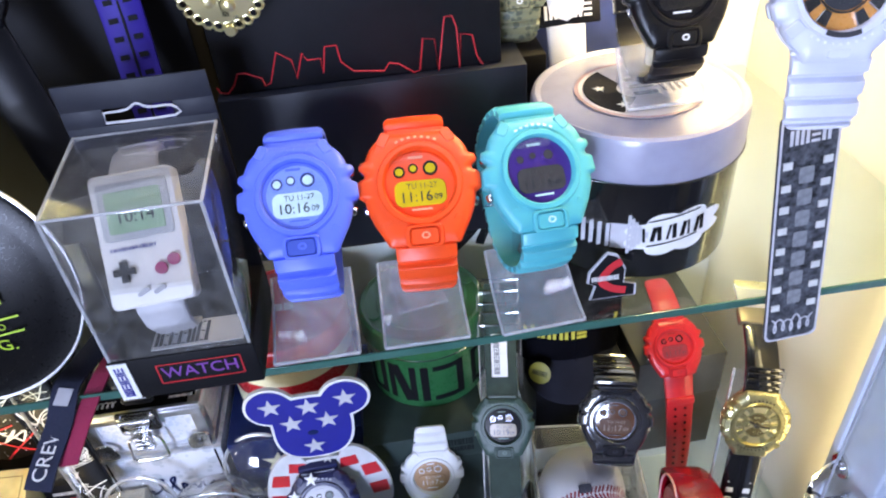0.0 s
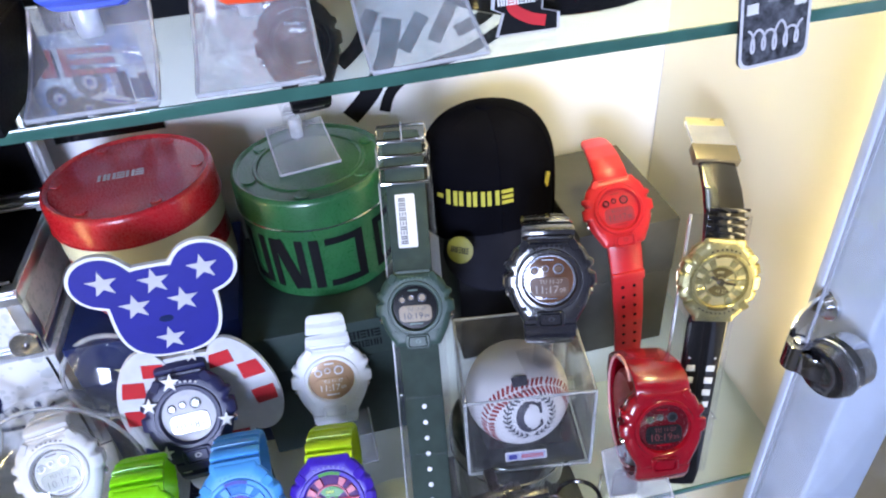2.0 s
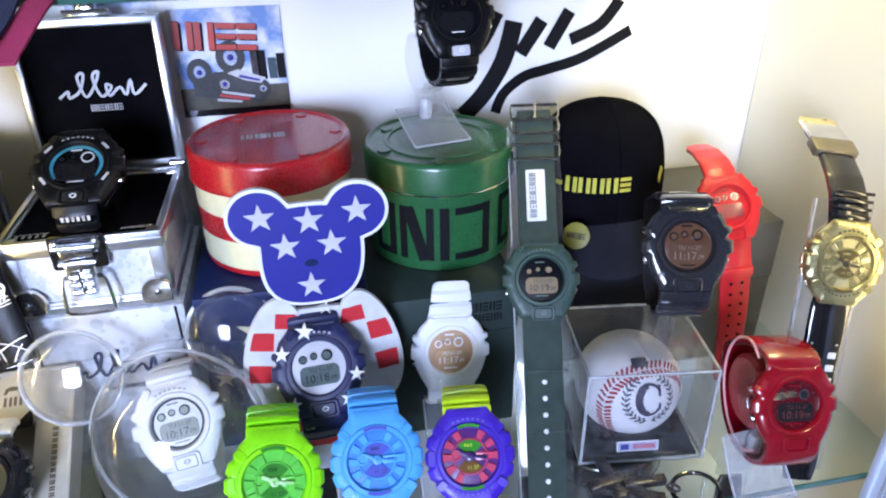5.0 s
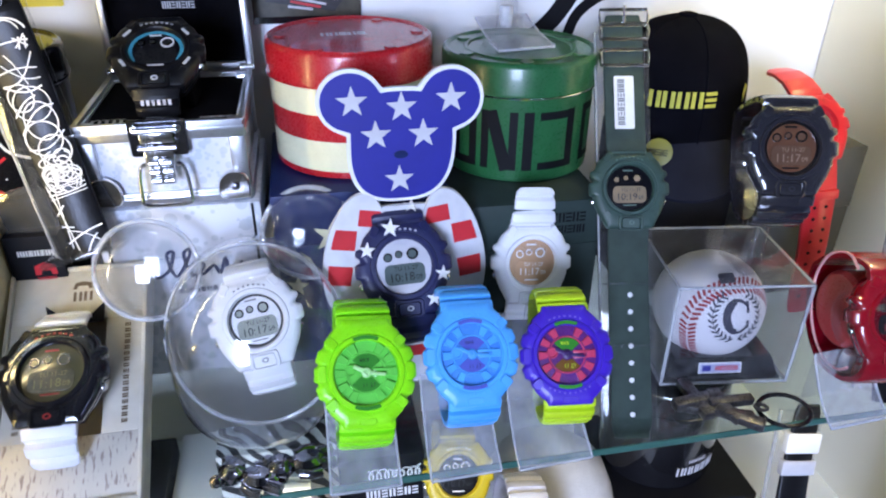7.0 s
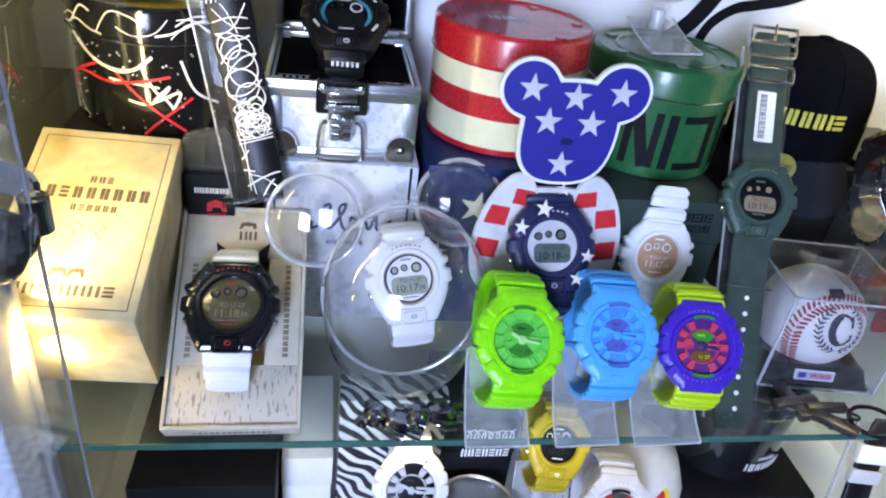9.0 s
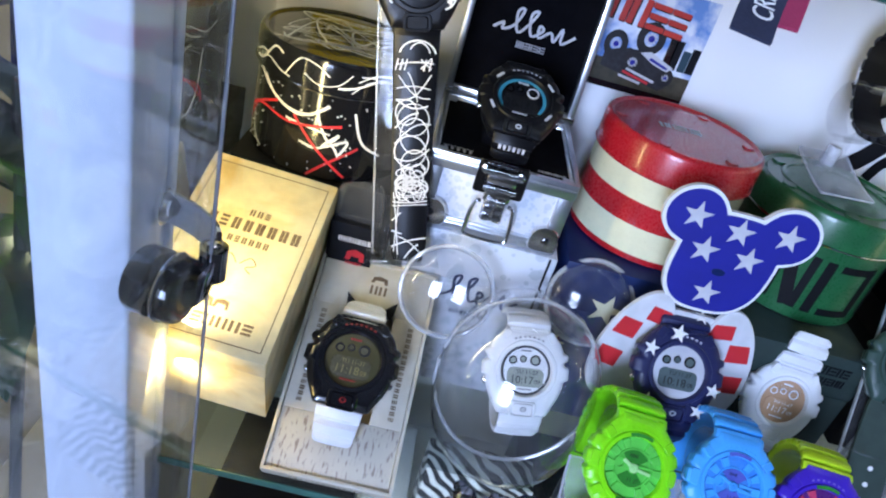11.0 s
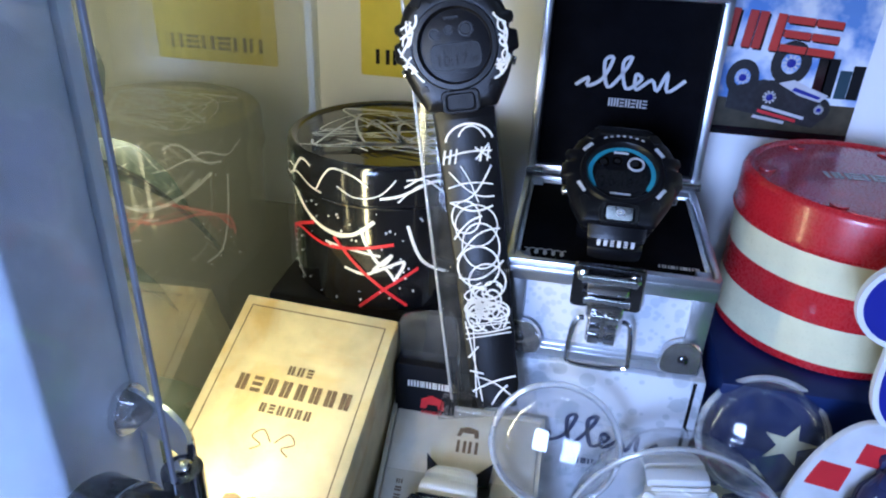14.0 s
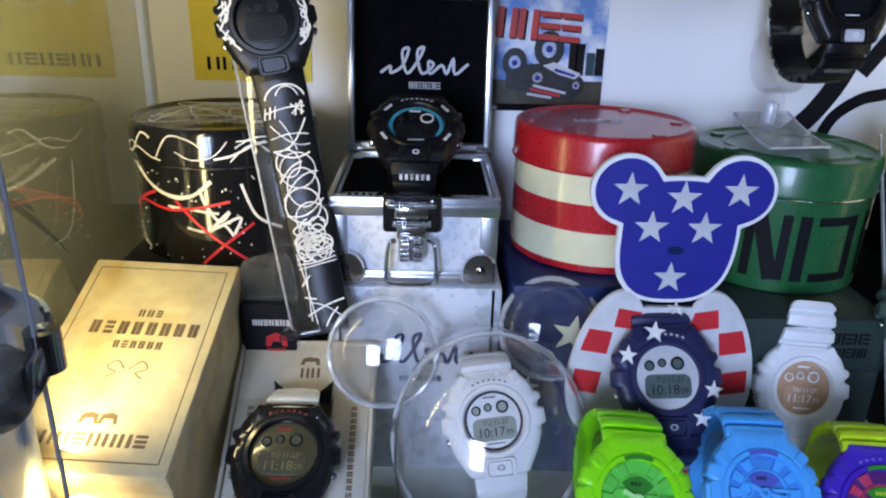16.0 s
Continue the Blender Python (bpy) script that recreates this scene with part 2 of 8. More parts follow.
def rounded(w, h, r, n=5):
    pts = []
    for cx, cy, a0 in ((w / 2 - r, h / 2 - r, 0), (-w / 2 + r, h / 2 - r, 90), (-w / 2 + r, -h / 2 + r, 180), (w / 2 - r, -h / 2 + r, 270)):
        for i in range(n + 1):
            a = radians(a0 + 90 * i / n)
            pts.append((cx + r * math.cos(a), cy + r * math.sin(a)))
    return pts


def tube(path, r, n=8, closed=False):
    """A round bar along points."""
    pts = [Vector(p) for p in path]
    rings = []
    up = Vector((0.13, 0.21, 0.97)).normalized()
    for i, p in enumerate(pts):
        a = pts[(i - 1) % len(pts)] if closed or i > 0 else p
        b = pts[(i + 1) % len(pts)] if closed or i < len(pts) - 1 else p
        d = (b - a).normalized()
        s = d.cross(up)
        s = s.normalized() if s.length > 1e-4 else Vector((1, 0, 0))
        u = s.cross(d)
        rings.append([p + r * (math.cos(2 * math.pi * k / n) * s + math.sin(2 * math.pi * k / n) * u) for k in range(n)])
    if closed:
        rings.append(rings[0])
        return loft(rings, False, False)
    return loft(rings)


def ribbon(path, normals, w):
    """A flat stroke along points that lies on a surface with those normals."""
    bm = bmesh.new()
    pts = [Vector(p) for p in path]
    last = None
    for i, p in enumerate(pts):
        d = pts[min(i + 1, len(pts) - 1)] - pts[max(i - 1, 0)]
        s = d.cross(Vector(normals[i]))
        s = s.normalized() * w / 2 if s.length > 1e-9 else Vector((w / 2, 0, 0))
        pair = bm.verts.new(p - s), bm.verts.new(p + s)
        if last:
            bm.faces.new((last[0], last[1], pair[1], pair[0]))
        last = pair
    return bm


def word(text, size, thick=0.0002, spacing=1.0):
    """Letters of the built-in font as a mesh, centred, in x, y."""
    cu = bpy.data.curves.new("text", "FONT")
    cu.body, cu.size, cu.extrude, cu.align_x, cu.align_y = text, size, thick, "CENTER", "CENTER"
    cu.space_character = spacing
    cu.resolution_u = 3
    ob = bpy.data.objects.new("text", cu)
    scene.collection.objects.link(ob)
    dg = bpy.context.evaluated_depsgraph_get()
    me = bpy.data.meshes.new_from_object(ob.evaluated_get(dg))
    bpy.data.objects.remove(ob)
    me.materials.clear()
    return me


def bars(n, w, h, gap=0.28, thick=0.0003, seed=1):
    """A row of plain upright and level bars in place of lettering, centred, in x, y."""
    rnd = random.Random(seed)
    step = w / n
    lw = min(step * 0.30, h * 0.26)
    bm = bmesh.new()

    def block(x, y, sx, sy):
        vs = [bm.verts.new((x + dx * sx / 2, y + dy * sy / 2, z)) for z in (0, thick) for dx, dy in ((-1, -1), (1, -1), (1, 1), (-1, 1))]
        bm.faces.new(vs[4:])
        for i in range(4):
            j = (i + 1) % 4
            bm.faces.new((vs[i], vs[j], vs[4 + j], vs[4 + i]))

    last = ""
    for i in range(n):
        x, ww = (i + 0.5) * step - w / 2, step * (1 - gap)
        kind = rnd.choice([k for k in "uull" if k != last or k == "u"])
        last = kind
        if kind == "u":
            for s in (-1, 1):
                block(x + s * (ww - lw) / 2, 0, lw, h)
        else:
            for s in (-1, 0, 1):
                block(x, s * (h - lw) / 2, ww, lw * 0.85)
    return bm


def squiggle(w, h, turns=6, width=0.0012, seed=1, n=140):
    """A looping handwritten stroke with no letters in it, centred, in x, y."""
    rnd = random.Random(seed)
    amp = [rnd.uniform(0.45, 1.0) for _ in range(turns + 2)]
    pts = []
    for i in range(n):
        u = i / (n - 1)
        k = u * turns
        a = amp[int(k)] * (1 - k % 1) + amp[int(k) + 1] * (k % 1)
        pts.append((-w / 2 + w * u + 0.07 * w * math.sin(2 * math.pi * k), h / 2 * a * math.cos(2 * math.pi * k), 0.0003))
    return ribbon(pts, [(0, 0, 1)] * n, width)


# ---------------------------------------------------------------- the display case
GZ2 = 0.342  # upper glass
X0, X1, YB = -0.388, 0.335, 0.268


def slab(name, sx, sy, sz, at, material, label, category, bev=0.001):
    return solo(name, box(sx, sy, sz, bev), material, label, category, Matrix.Translation(at), "structure")


def structure():
    w = X1 - X0
    xm = (X0 + X1) / 2
    slab("wall_back", w + 0.02, 0.012, 1.50, (xm, YB + 0.006, 0.15), WHITE_PANEL, "white laminate back panel of the display case", "wall")
    slab("wall_right", 0.012, YB + 0.016, 1.50, (X1 + 0.007, YB / 2 - 0.010, 0.15), CREAM_PANEL, "cream laminate side panel of the display case", "wall")
    slab("window_1", 0.005, YB - 0.010, 1.50, (X0 - 0.003, YB / 2 + 0.004, 0.15), SIDE_GLASS, "clear glass side pane of the display case", "side glass", 0.0)
    for name, z, y0, lab in (("glass_shelf", 0.0, 0.0, "lower clear glass shelf with a green front edge"), ("glass_shelf", GZ2, -0.012, "upper clear glass shelf with a green front edge")):
        e = thing(name, pose(xm, 0, z), lab, "glass shelf", kind="structure")
        d = YB - y0 - 0.004
        part("pane", box(w - 0.008, d, 0.006, 0.0), GLASS, e, "", Matrix.Translation((0, y0 + d / 2 + 0.0006, -0.0032)))
        part("front_edge", box(w - 0.008, 0.0012, 0.0050, 0.0003), GREEN_EDGE, e, "polished green glass edge", Matrix.Translation((0, y0, -0.0032)))
    slab("floor", w + 0.02, YB + 0.03, 0.02, (xm, YB / 2 - 0.005, -0.21), WHITE_PANEL, "white base board of the display case", "floor")
    slab("ceiling", w + 0.02, YB + 0.05, 0.02, (xm, YB / 2 - 0.02, 0.92), WHITE_PANEL, "white top board of the display case", "ceiling")
    # corner posts of extruded aluminium
    for side, xa, xb, ya, yb, lab in ((-1, -0.404, -0.361, -0.037, 0.006, "white coated aluminium corner post beside the glass side"), (1, 0.300, 0.3435, -0.045, -0.001, "white coated aluminium corner post beside the side panel")):
        w2, d2 = xb - xa, yb - ya
        p = thing("corner_post", pose((xa + xb) / 2, (ya + yb) / 2, 0.15), lab, "post", "corner posts", "structure")
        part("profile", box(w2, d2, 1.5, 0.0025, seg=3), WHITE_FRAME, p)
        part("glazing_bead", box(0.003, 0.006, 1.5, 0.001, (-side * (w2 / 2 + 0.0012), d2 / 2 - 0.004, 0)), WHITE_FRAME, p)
    # glass doors, swung open towards the shop
    for n, x, y, turn, lab in ((1, -0.331, -0.031, 10, "open frameless glass door on the corner post hinge"), (2, 0.2735, -0.036, -14, "open frameless glass door near the side panel")):
        d = thing("door_%d" % n, pose(x, y, 0.15, 0, 0, -turn), lab, "glass door", "glass doors", "structure")
        part("pane", box(0.005, 0.352, 1.42, 0.0, (0, -0.1775, 0)), DOOR_GLASS, d)
        part("polished_edge", box(0.0014, 0.0014, 1.42, 0.0003, (0.0022 if n == 1 else -0.0022, 0.0, 0)), mat("grey_glass_edge", (0.34, 0.36, 0.42), 0.2, var=0.2, bump=0.0) if n == 1 else bpy.data.materials["grey_glass_edge"], d, "polished grey glass edge")
    slab("ground", 6, 6, 0.02, (0, 0, -1.0), mat("dark_floor", (0.16, 0.15, 0.13), 0.5, var=0.2, scale=4, bump=0.1), "dark grey shop floor", "floor")
    slab("wall_shop_back", 6, 0.05, 3.6, (0, 2.6, 0.7), WOOD_GREY, "grey beige shop wall", "wall")
    slab("wall_shop_left", 0.05, 6, 3.6, (-0.95, 0, 0.7), WOOD_GREY, "grey beige shop wall", "wall")
    # unseen surfaces added to close the room, cool reflections and cut bounce light
    slab("wall_shop_right", 0.05, 6, 3.6, (2.2, 0, 0.7), UNSEEN_WALL, "unseen cool grey wall added to cool the reflections", "wall")
    slab("wall_shop_front", 6, 0.05, 3.6, (0, -2.6, 0.7), UNSEEN_WALL, "unseen cool grey wall added to cool the reflections", "wall")
    slab("ceiling_shop", 6, 6, 0.05, (0, 0, 2.4), UNSEEN_WALL, "unseen cool grey ceiling added to cool the reflections", "ceiling")


structure()

# ---------------------------------------------------------------- watches


HALF = {"digi": ((0, 22), (13.4, 22), (15.6, 20), (19.0, 16.6), (20.9, 12.6), (21.0, 11.4), (23.7, 10.9), (24.3, 7.2), (22.0, 6.8), (22.0, 4.2), (24.9, 3.6), (25.1, -3.8), (22.4, -4.6), (22.2, -7.6), (21.4, -10.5), (19.6, -15), (16.6, -20.5), (14.2, -25), (0, -25)),
        "ana": ((0, 27.5), (12.4, 27.5), (13.4, 24.5), (17.6, 20.5), (20.4, 16.5), (20.8, 13.0), (23.6, 12.2), (25.4, 6.6), (23.6, 5.4), (23.8, 4.4), (26.0, 3.6), (26.0, -3.6), (23.8, -4.4), (23.6, -5.4), (25.4, -6.6), (23.6, -12.2), (20.8, -13.0), (20.4, -16.5), (17.6, -20.5), (13.4, -24.5), (12.4, -27.5), (0, -27.5))}


def polar(kind):
    """The outline of a watch case as (angle, radius) in mm."""
    half = HALF[kind]
    pts = []
    for i in range(200):
        a = 2 * math.pi * i / 200
        c, sn = abs(math.cos(a)), math.sin(a)
        best = 24.0
        for (xa, ya), (xb, yb) in zip(half, half[1:]):
            ex, ey = xb - xa, yb - ya
            den = c * ey - sn * ex
            if abs(den) < 1e-9:
                continue
            r, u = (xa * ey - ya * ex) / den, (xa * sn - ya * c) / den
            if r > 0 and -1e-6 <= u <= 1 + 1e-6:
                best = r
        pts.append((a, best))
    sm = [r for _, r in pts]
    return [(pts[k][0], (sm[k - 1] + 4 * sm[k] + sm[(k + 1) % 200]) / 6) for k in range(200)]


def strap_bm(path, w0, w1, thick=3.8, ribs=7.0, depth=2.7, flat_end=False):
    """A resin strap along (y, z) points in mm, with cross grooves and rounded edges."""
    pts = [Vector((0, y, z)) for y, z in path]
    fine = []
    dist = [0.0]
    for a, b in zip(pts, pts[1:]):
        dist.append(dist[-1] + (b - a).length)
    total = dist[-1]
    n = max(12, int(total / 0.9))
    for i in range(n + 1):
        d = total * i / n
        k = max(j for j in range(len(dist)) if dist[j] <= d + 1e-6)
        k = min(k, len(pts) - 2)
        f = (d - dist[k]) / max(1e-6, dist[k + 1] - dist[k])
        fine.append((d, pts[k].lerp(pts[k + 1], f)))
    rings = []
    for i, (d, p) in enumerate(fine):
        t = fine[min(i + 1, n)][1] - fine[max(i - 1, 0)][1]
        t.normalize()
        out = Vector((0, -t.z, t.y))
        u = d / total
        w = w0 + (w1 - w0) * u
        if flat_end and u > 0.93:
            w *= 1 - 2.2 * (u - 0.93)
        th = thick * (1 - 0.15 * u)
        if ribs:
            ph = (d % ribs) / ribs
            th -= depth * min(1.0, max(0.0, 1.5 - abs(ph - 0.5) / 0.13))
        prof = ((-w / 2, -1.4), (-w / 2, th - 2.4), (-w / 2 + 1.6, th - 1.4), (0, th - 1.1), (w / 2 - 1.6, th - 1.4), (w / 2, th - 2.4), (w / 2, -1.4), (0, -1.7))
        rings.append([(p + out * q + Vector((x, 0, 0))) * MM for x, q in prof])
    return loft(rings)


def loop(sign, reach=1.0):
    """The side view of a closed strap, from the lug round to the buckle."""
    base = ((19, 0.6), (25, 0.0), (30, -2.6), (34, -7.5), (36.5, -15), (37, -24), (35, -36), (30, -46), (22, -53), (12, -57), (0, -58))
    fine = []
    for i in range(len(base) - 1):
        p0, p1, p2, p3 = base[max(i - 1, 0)], base[i], base[i + 1], base[min(i + 2, len(base) - 1)]
        for k in range(3):
            t = k / 3
            fine.append(tuple(0.5 * (2 * p1[j] + (p2[j] - p0[j]) * t + (2 * p0[j] - 5 * p1[j] + 4 * p2[j] - p3[j]) * t * t + (3 * p1[j] - p0[j] - 3 * p2[j] + p3[j]) * t ** 3) for j in (0, 1)))
    fine.append(base[-1])
    return [(sign * (y if y < 22 and z > -2 else 22 + (y - 22) * reach if z > -50 else y), z) for y, z in fine]


def facing(c, elev=35, yaw=0, roll=0):
    """A pose with local z out of the watch's face: turned up by elev from level, towards the open front, then turned by yaw and roll."""
    return pose(*c) @ pose(0, 0, 0, 0, 0, yaw) @ pose(0, 0, 0, 90 - elev, 0, 0) @ pose(0, 0, 0, 0, 0, roll)


def watch(m, label, kind="digi", case=BLACK, strap=None, ring=None, dial=LCD_DARK, lcd=LCD_GREY, ink=LCD_INK, mark=WHITE_PRINT, knob=None,
          eyes=None, time="10:17", upper="loop", lower="loop", size=1.0, group="watches on display", strap2=None, wide=(25, 20), pointer=None, index=None, bezel=None, ribs=8.5, arc=None, lcd2=None, reach=None):
    strap = strap or case
    e = thing("wristwatch", m @ Matrix.Diagonal((size, size, size, 1)), label, "watch", group)
    out = polar(kind)
    cos, sin = math.cos, math.sin

    def ring_at(z, k, blend=0.0, circ=19.0):
        return [((r * k * (1 - blend) + circ * blend) * cos(a) * MM, (r * k * (1 - blend) + circ * blend) * sin(a) * MM, z * MM) for a, r in out]

    def circ(z, r):
        return [(r * cos(a) * MM, r * sin(a) * MM, z * MM) for a, _ in out]

    part("case", loft([ring_at(-9.5, 0.80), ring_at(-8.5, 0.92), ring_at(-4.5, 0.96), ring_at(-4.0, 0.91), ring_at(-3.2, 0.91), ring_at(-2.6, 0.97), ring_at(0.8, 0.985)]), case, e)
    digi = kind == "digi"
    reach = reach or ((0.62, 1.10) if digi else (1.05, 0.95))
    rim, q = (14.5, 0.755) if digi else (16.6, 0.83)
    Q = Matrix.Diagonal((q, q, 1, 1))

    def face(name, bm, material, m=None):
        return part(name, bm, material, e, "", Q @ m if m is not None else Q)

    for sg in (1, -1):
        part("lug", loft([[(x * MM * k, sg * (17 + 6.5 * j) * MM, zz * MM) for x, zz in ((-13.0, -6.5), (-13.0, 0.2), (-11.5, 1.8), (11.5, 1.8), (13.0, 0.2), (13.0, -6.5))] for j, k in ((0, 1.0), (0.75, 0.98), (1.0, 0.94))]), case, e)
    flank = circ(5.2, rim + 2.6)
    part("bezel", loft([ring_at(0.8, 1.0), ring_at(2.4, 0.985), ring_at(3.5, 0.93), ring_at(4.1, 0.87, 0.12, 21), [(x * 0.93 + u[0] * 0.07, y * 0.93 + u[1] * 0.07, 4.4 * MM) for (x, y, z), u in zip(ring_at(4.4, 0.84, 0.3, rim + 4), flank)], circ(4.3, rim + 2.9), circ(5.4, rim + 2.3), circ(5.5, rim + 0.5), circ(4.9, rim), circ(2.2, rim - 0.6), circ(1.0, rim - 0.6)]), bezel or case, e)
    part("dial", disc((rim + 0.2) * MM, 0.5 * MM, (0, 0, 2.2 * MM), 40), dial, e)
    if ring and arc:
        a0, a1 = arc
        pts = [((rim - 1.5) * cos(radians(a0 + (a1 - a0) * k / 30)) * MM, (rim - 1.5) * sin(radians(a0 + (a1 - a0) * k / 30)) * MM, 3.1 * MM) for k in range(31)]
        part("dial_ring", ribbon(pts, [(0, 0, 1)] * 31, 1.9 * MM), ring, e)
    elif ring:
        part("dial_ring", loft([circ(2.7, rim - 0.5), circ(3.2, rim - 0.6), circ(3.2, rim - 1.7), circ(2.7, rim - 1.8)], False, False), ring, e)
    if digi:
        for x, y, r in ((-10.4, 7.0, 3.1), (-2.8, 8.4, 2.6), (6.4, 8.0, 4.0)):
            face("subdial", loft([[((x + k2 * cos(radians(k * 20))) * MM, (y + k2 * sin(radians(k * 20))) * MM, z * MM) for k in range(18)] for k2, z in ((r, 2.7), (r, 3.3), (r * 0.74, 3.3), (r * 0.7, 2.9))]), eyes or ring or mark)
            face("subdial_face", disc(r * 0.70 * MM, 0.3 * MM, (x * MM, y * MM, 3.0 * MM), 18), lcd)
            face("subdial_hand", box(r * 0.7 * MM, 1.3 * MM, 0.3 * MM, 0), ink, Matrix.Translation((x * MM, y * MM, 3.1 * MM)) @ pose(0, 0, 0, 0, 0, 40 + 30 * x))
        face("display", plate(rounded(27.5 * MM, 14.0 * MM, 4.2 * MM), 0.7 * MM, 0.2 * MM), lcd, Matrix.Translation((0, -5.2 * MM, 2.6 * MM)))
        face("time_readout", word(time, 8.0 * MM, 0.05 * MM), ink, Matrix.Translation((-2.4 * MM, -7.4 * MM, 3.4 * MM)))
        face("seconds_readout", word("09", 4.6 * MM, 0.05 * MM), ink, Matrix.Translation((9.3 * MM, -8.0 * MM, 3.4 * MM)))
        face("day_readout", word("TU 11-27", 4.2 * MM, 0.05 * MM), ink, Matrix.Translation((1.0 * MM, -1.4 * MM, 3.32 * MM)))
        face("dial_bar", box(11 * MM, 1.0 * MM, 0.3 * MM, 0), mark, Matrix.Translation((0, -14.0 * MM, 2.9 * MM)))
        face("dial_bar", box(8 * MM, 1.3 * MM, 0.3 * MM, 0), mark, Matrix.Translation((-1 * MM, 14.6 * MM, 2.9 * MM)))
        part("button_frame", loft([[(x * k * MM, y * k * MM, z * MM) for x, y in rounded(15.5, 9.2, 2.2)] for k, z in ((1.0, -0.8), (1.0, 0.9), (0.94, 1.3), (0.80, 1.3), (0.78, 0.2))], True, False), bezel or case, e, "", pose(0, -21.6 * MM, 3.7 * MM, 9))
        part("front_button", plate(rounded(11.6 * MM, 6.6 * MM, 1.6 * MM), 1.6 * MM, 0.6 * MM), knob or case, e, "", pose(0, -21.6 * MM, 3.3 * MM, 9))
        part("button_mark", loft([[(k2 * cos(radians(k * 24)) * MM, k2 * 0.8 * sin(radians(k * 24)) * MM, z * MM) for k in range(15)] for k2, z in ((1.8, 0), (1.8, 0.25), (1.0, 0.25), (1.0, 0))]), mark, e, "", pose(0.4 * MM, -21.5 * MM, 4.9 * MM, 9))
        for sx in (-1, 1):
            for sy, wd in ((19.0, 4.5), (-17.0, 4.0)):
                part("bezel_guard", plate(rounded(wd * MM, 6.5 * MM, 1.2 * MM), 1.2 * MM, 0.5 * MM), bezel or case, e, "", pose(sx * (13.0 if sy > 0 else 13.6) * MM, sy * MM, 3.0 * MM, -6 if sy > 0 else 6, sx * 10, sx * (28 if sy > 0 else -22)))
    else:
        acc = index or case
        for k in range(12):
            if k in (3, 9):
                continue
            a = radians(30 * k)
            face("index", loft([[(x * f * MM, y * MM, z * MM) for x, y in ((-2.0, -2.9), (2.0, -2.9), (2.9, 2.9), (-2.9, 2.9))] for f, z in ((1.0, 0), (1.0, 1.3), (0.85, 1.7))]), acc, pose(16.0 * MM * cos(a), 16.0 * MM * sin(a), 2.4 * MM, 0, 0, 30 * k - 90))
        face("inner_ring", loft([circ(2.7, 12.6), circ(3.4, 12.4), circ(3.4, 11.6), circ(2.7, 11.4)], False, False), acc)
        for a0 in (38, 218):
            fan = [(11.2 * cos(radians(a0 + j * 9)) * MM, 11.2 * sin(radians(a0 + j * 9)) * MM) for j in range(12)] + [(3.8 * cos(radians(a0 + 99 - j * 20)) * MM, 3.8 * sin(radians(a0 + 99 - j * 20)) * MM) for j in range(6)]
            face("aperture", plate(fan, 0.5 * MM), lcd if a0 < 90 or lcd2 is None else lcd2, Matrix.Translation((0, 0, 2.8 * MM)))
        face("date_readout", word("11 27", 3.6 * MM, 0.05 * MM), ink, Matrix.Translation((1.4 * MM, -7.6 * MM, 3.4 * MM)))
        face("day_readout", bars(3, 6 * MM, 2.0 * MM, 0.3, 0.1 * MM), ink, Matrix.Translation((-1.0 * MM, 7.6 * MM, 3.35 * MM)))
        face("subdial", loft([[(-9.8 * MM + k2 * cos(radians(k * 20)) * MM, 1.4 * MM + k2 * sin(radians(k * 20)) * MM, z * MM) for k in range(18)] for k2, z in ((3.8, 2.7), (3.8, 3.9), (2.8, 3.9), (2.6, 3.0))]), acc)
        for sy in (-1.7, 1.7):
            face("dial_bridge", box(11.0 * MM, 1.9 * MM, 1.0 * MM, 0.2 * MM), acc, pose(9.6 * MM, sy * MM, 3.3 * MM))
        for length, ang, wd in ((9.5, 152, 2.4), (13.0, -8, 1.9)):
            face("hand", box(wd * MM, length * MM, 0.4 * MM, 0.1 * MM), pointer or mark, pose(0, 0, 4.2 * MM, 0, 0, ang - 90) @ Matrix.Translation((0, length / 2.4 * MM, 0)))
        face("hub", lathe([(2.9 * MM, 3.6 * MM), (2.9 * MM, 4.6 * MM), (1.4 * MM, 4.9 * MM), (1.3 * MM, 4.2 * MM)], 20), pointer or mark)
        part("front_button", plate(rounded(9 * MM, 3.4 * MM, 1.2 * MM), 1.2 * MM, 0.5 * MM), knob or case, e, "", pose(0, -24.0 * MM, 3.2 * MM, 10))
        for k in (-1, 1):
            part("bezel_slot", plate([(r * cos(radians(90 * k + d)) * MM, r * sin(radians(90 * k + d)) * MM) for r, ds in ((18.6, (-21, -14, -7, 0, 7, 14, 21)), (16.7, (21, 14, 7, 0, -7, -14, -21))) for d in ds], 0.3 * MM), lcd, e, "", pose(0, 0, 5.45 * MM))
            for sx in (-1, 1):
                part("bezel_guard", plate(rounded(6.5 * MM, 5.0 * MM, 1.2 * MM), 1.3 * MM, 0.5 * MM), bezel or case, e, "", pose(sx * 17.2 * MM, k * 15.0 * MM, 3.5 * MM, -k * 8, sx * 10, sx * k * 42))
            part("bezel_guard", plate(rounded(4.4 * MM, 9.0 * MM, 1.2 * MM), 1.3 * MM, 0.5 * MM), bezel or case, e, "", pose(k * 22.0 * MM, 0, 3.2 * MM, 0, k * 10, 0))
    # raised lettering round the bezel, as small plain bars
    for k in range(7):
        a = radians(66 + k * 8.0)
        part("bezel_mark", box(1.3 * MM, 1.0 * MM, 0.25 * MM, 0), mark, e, "", pose((rim + 4.6) * cos(a) * MM, (rim + 4.6) * sin(a) * MM, 4.55 * MM, 0, 0, math.degrees(a) - 90) @ pose(0, 0, 0, -14, 0, 0))
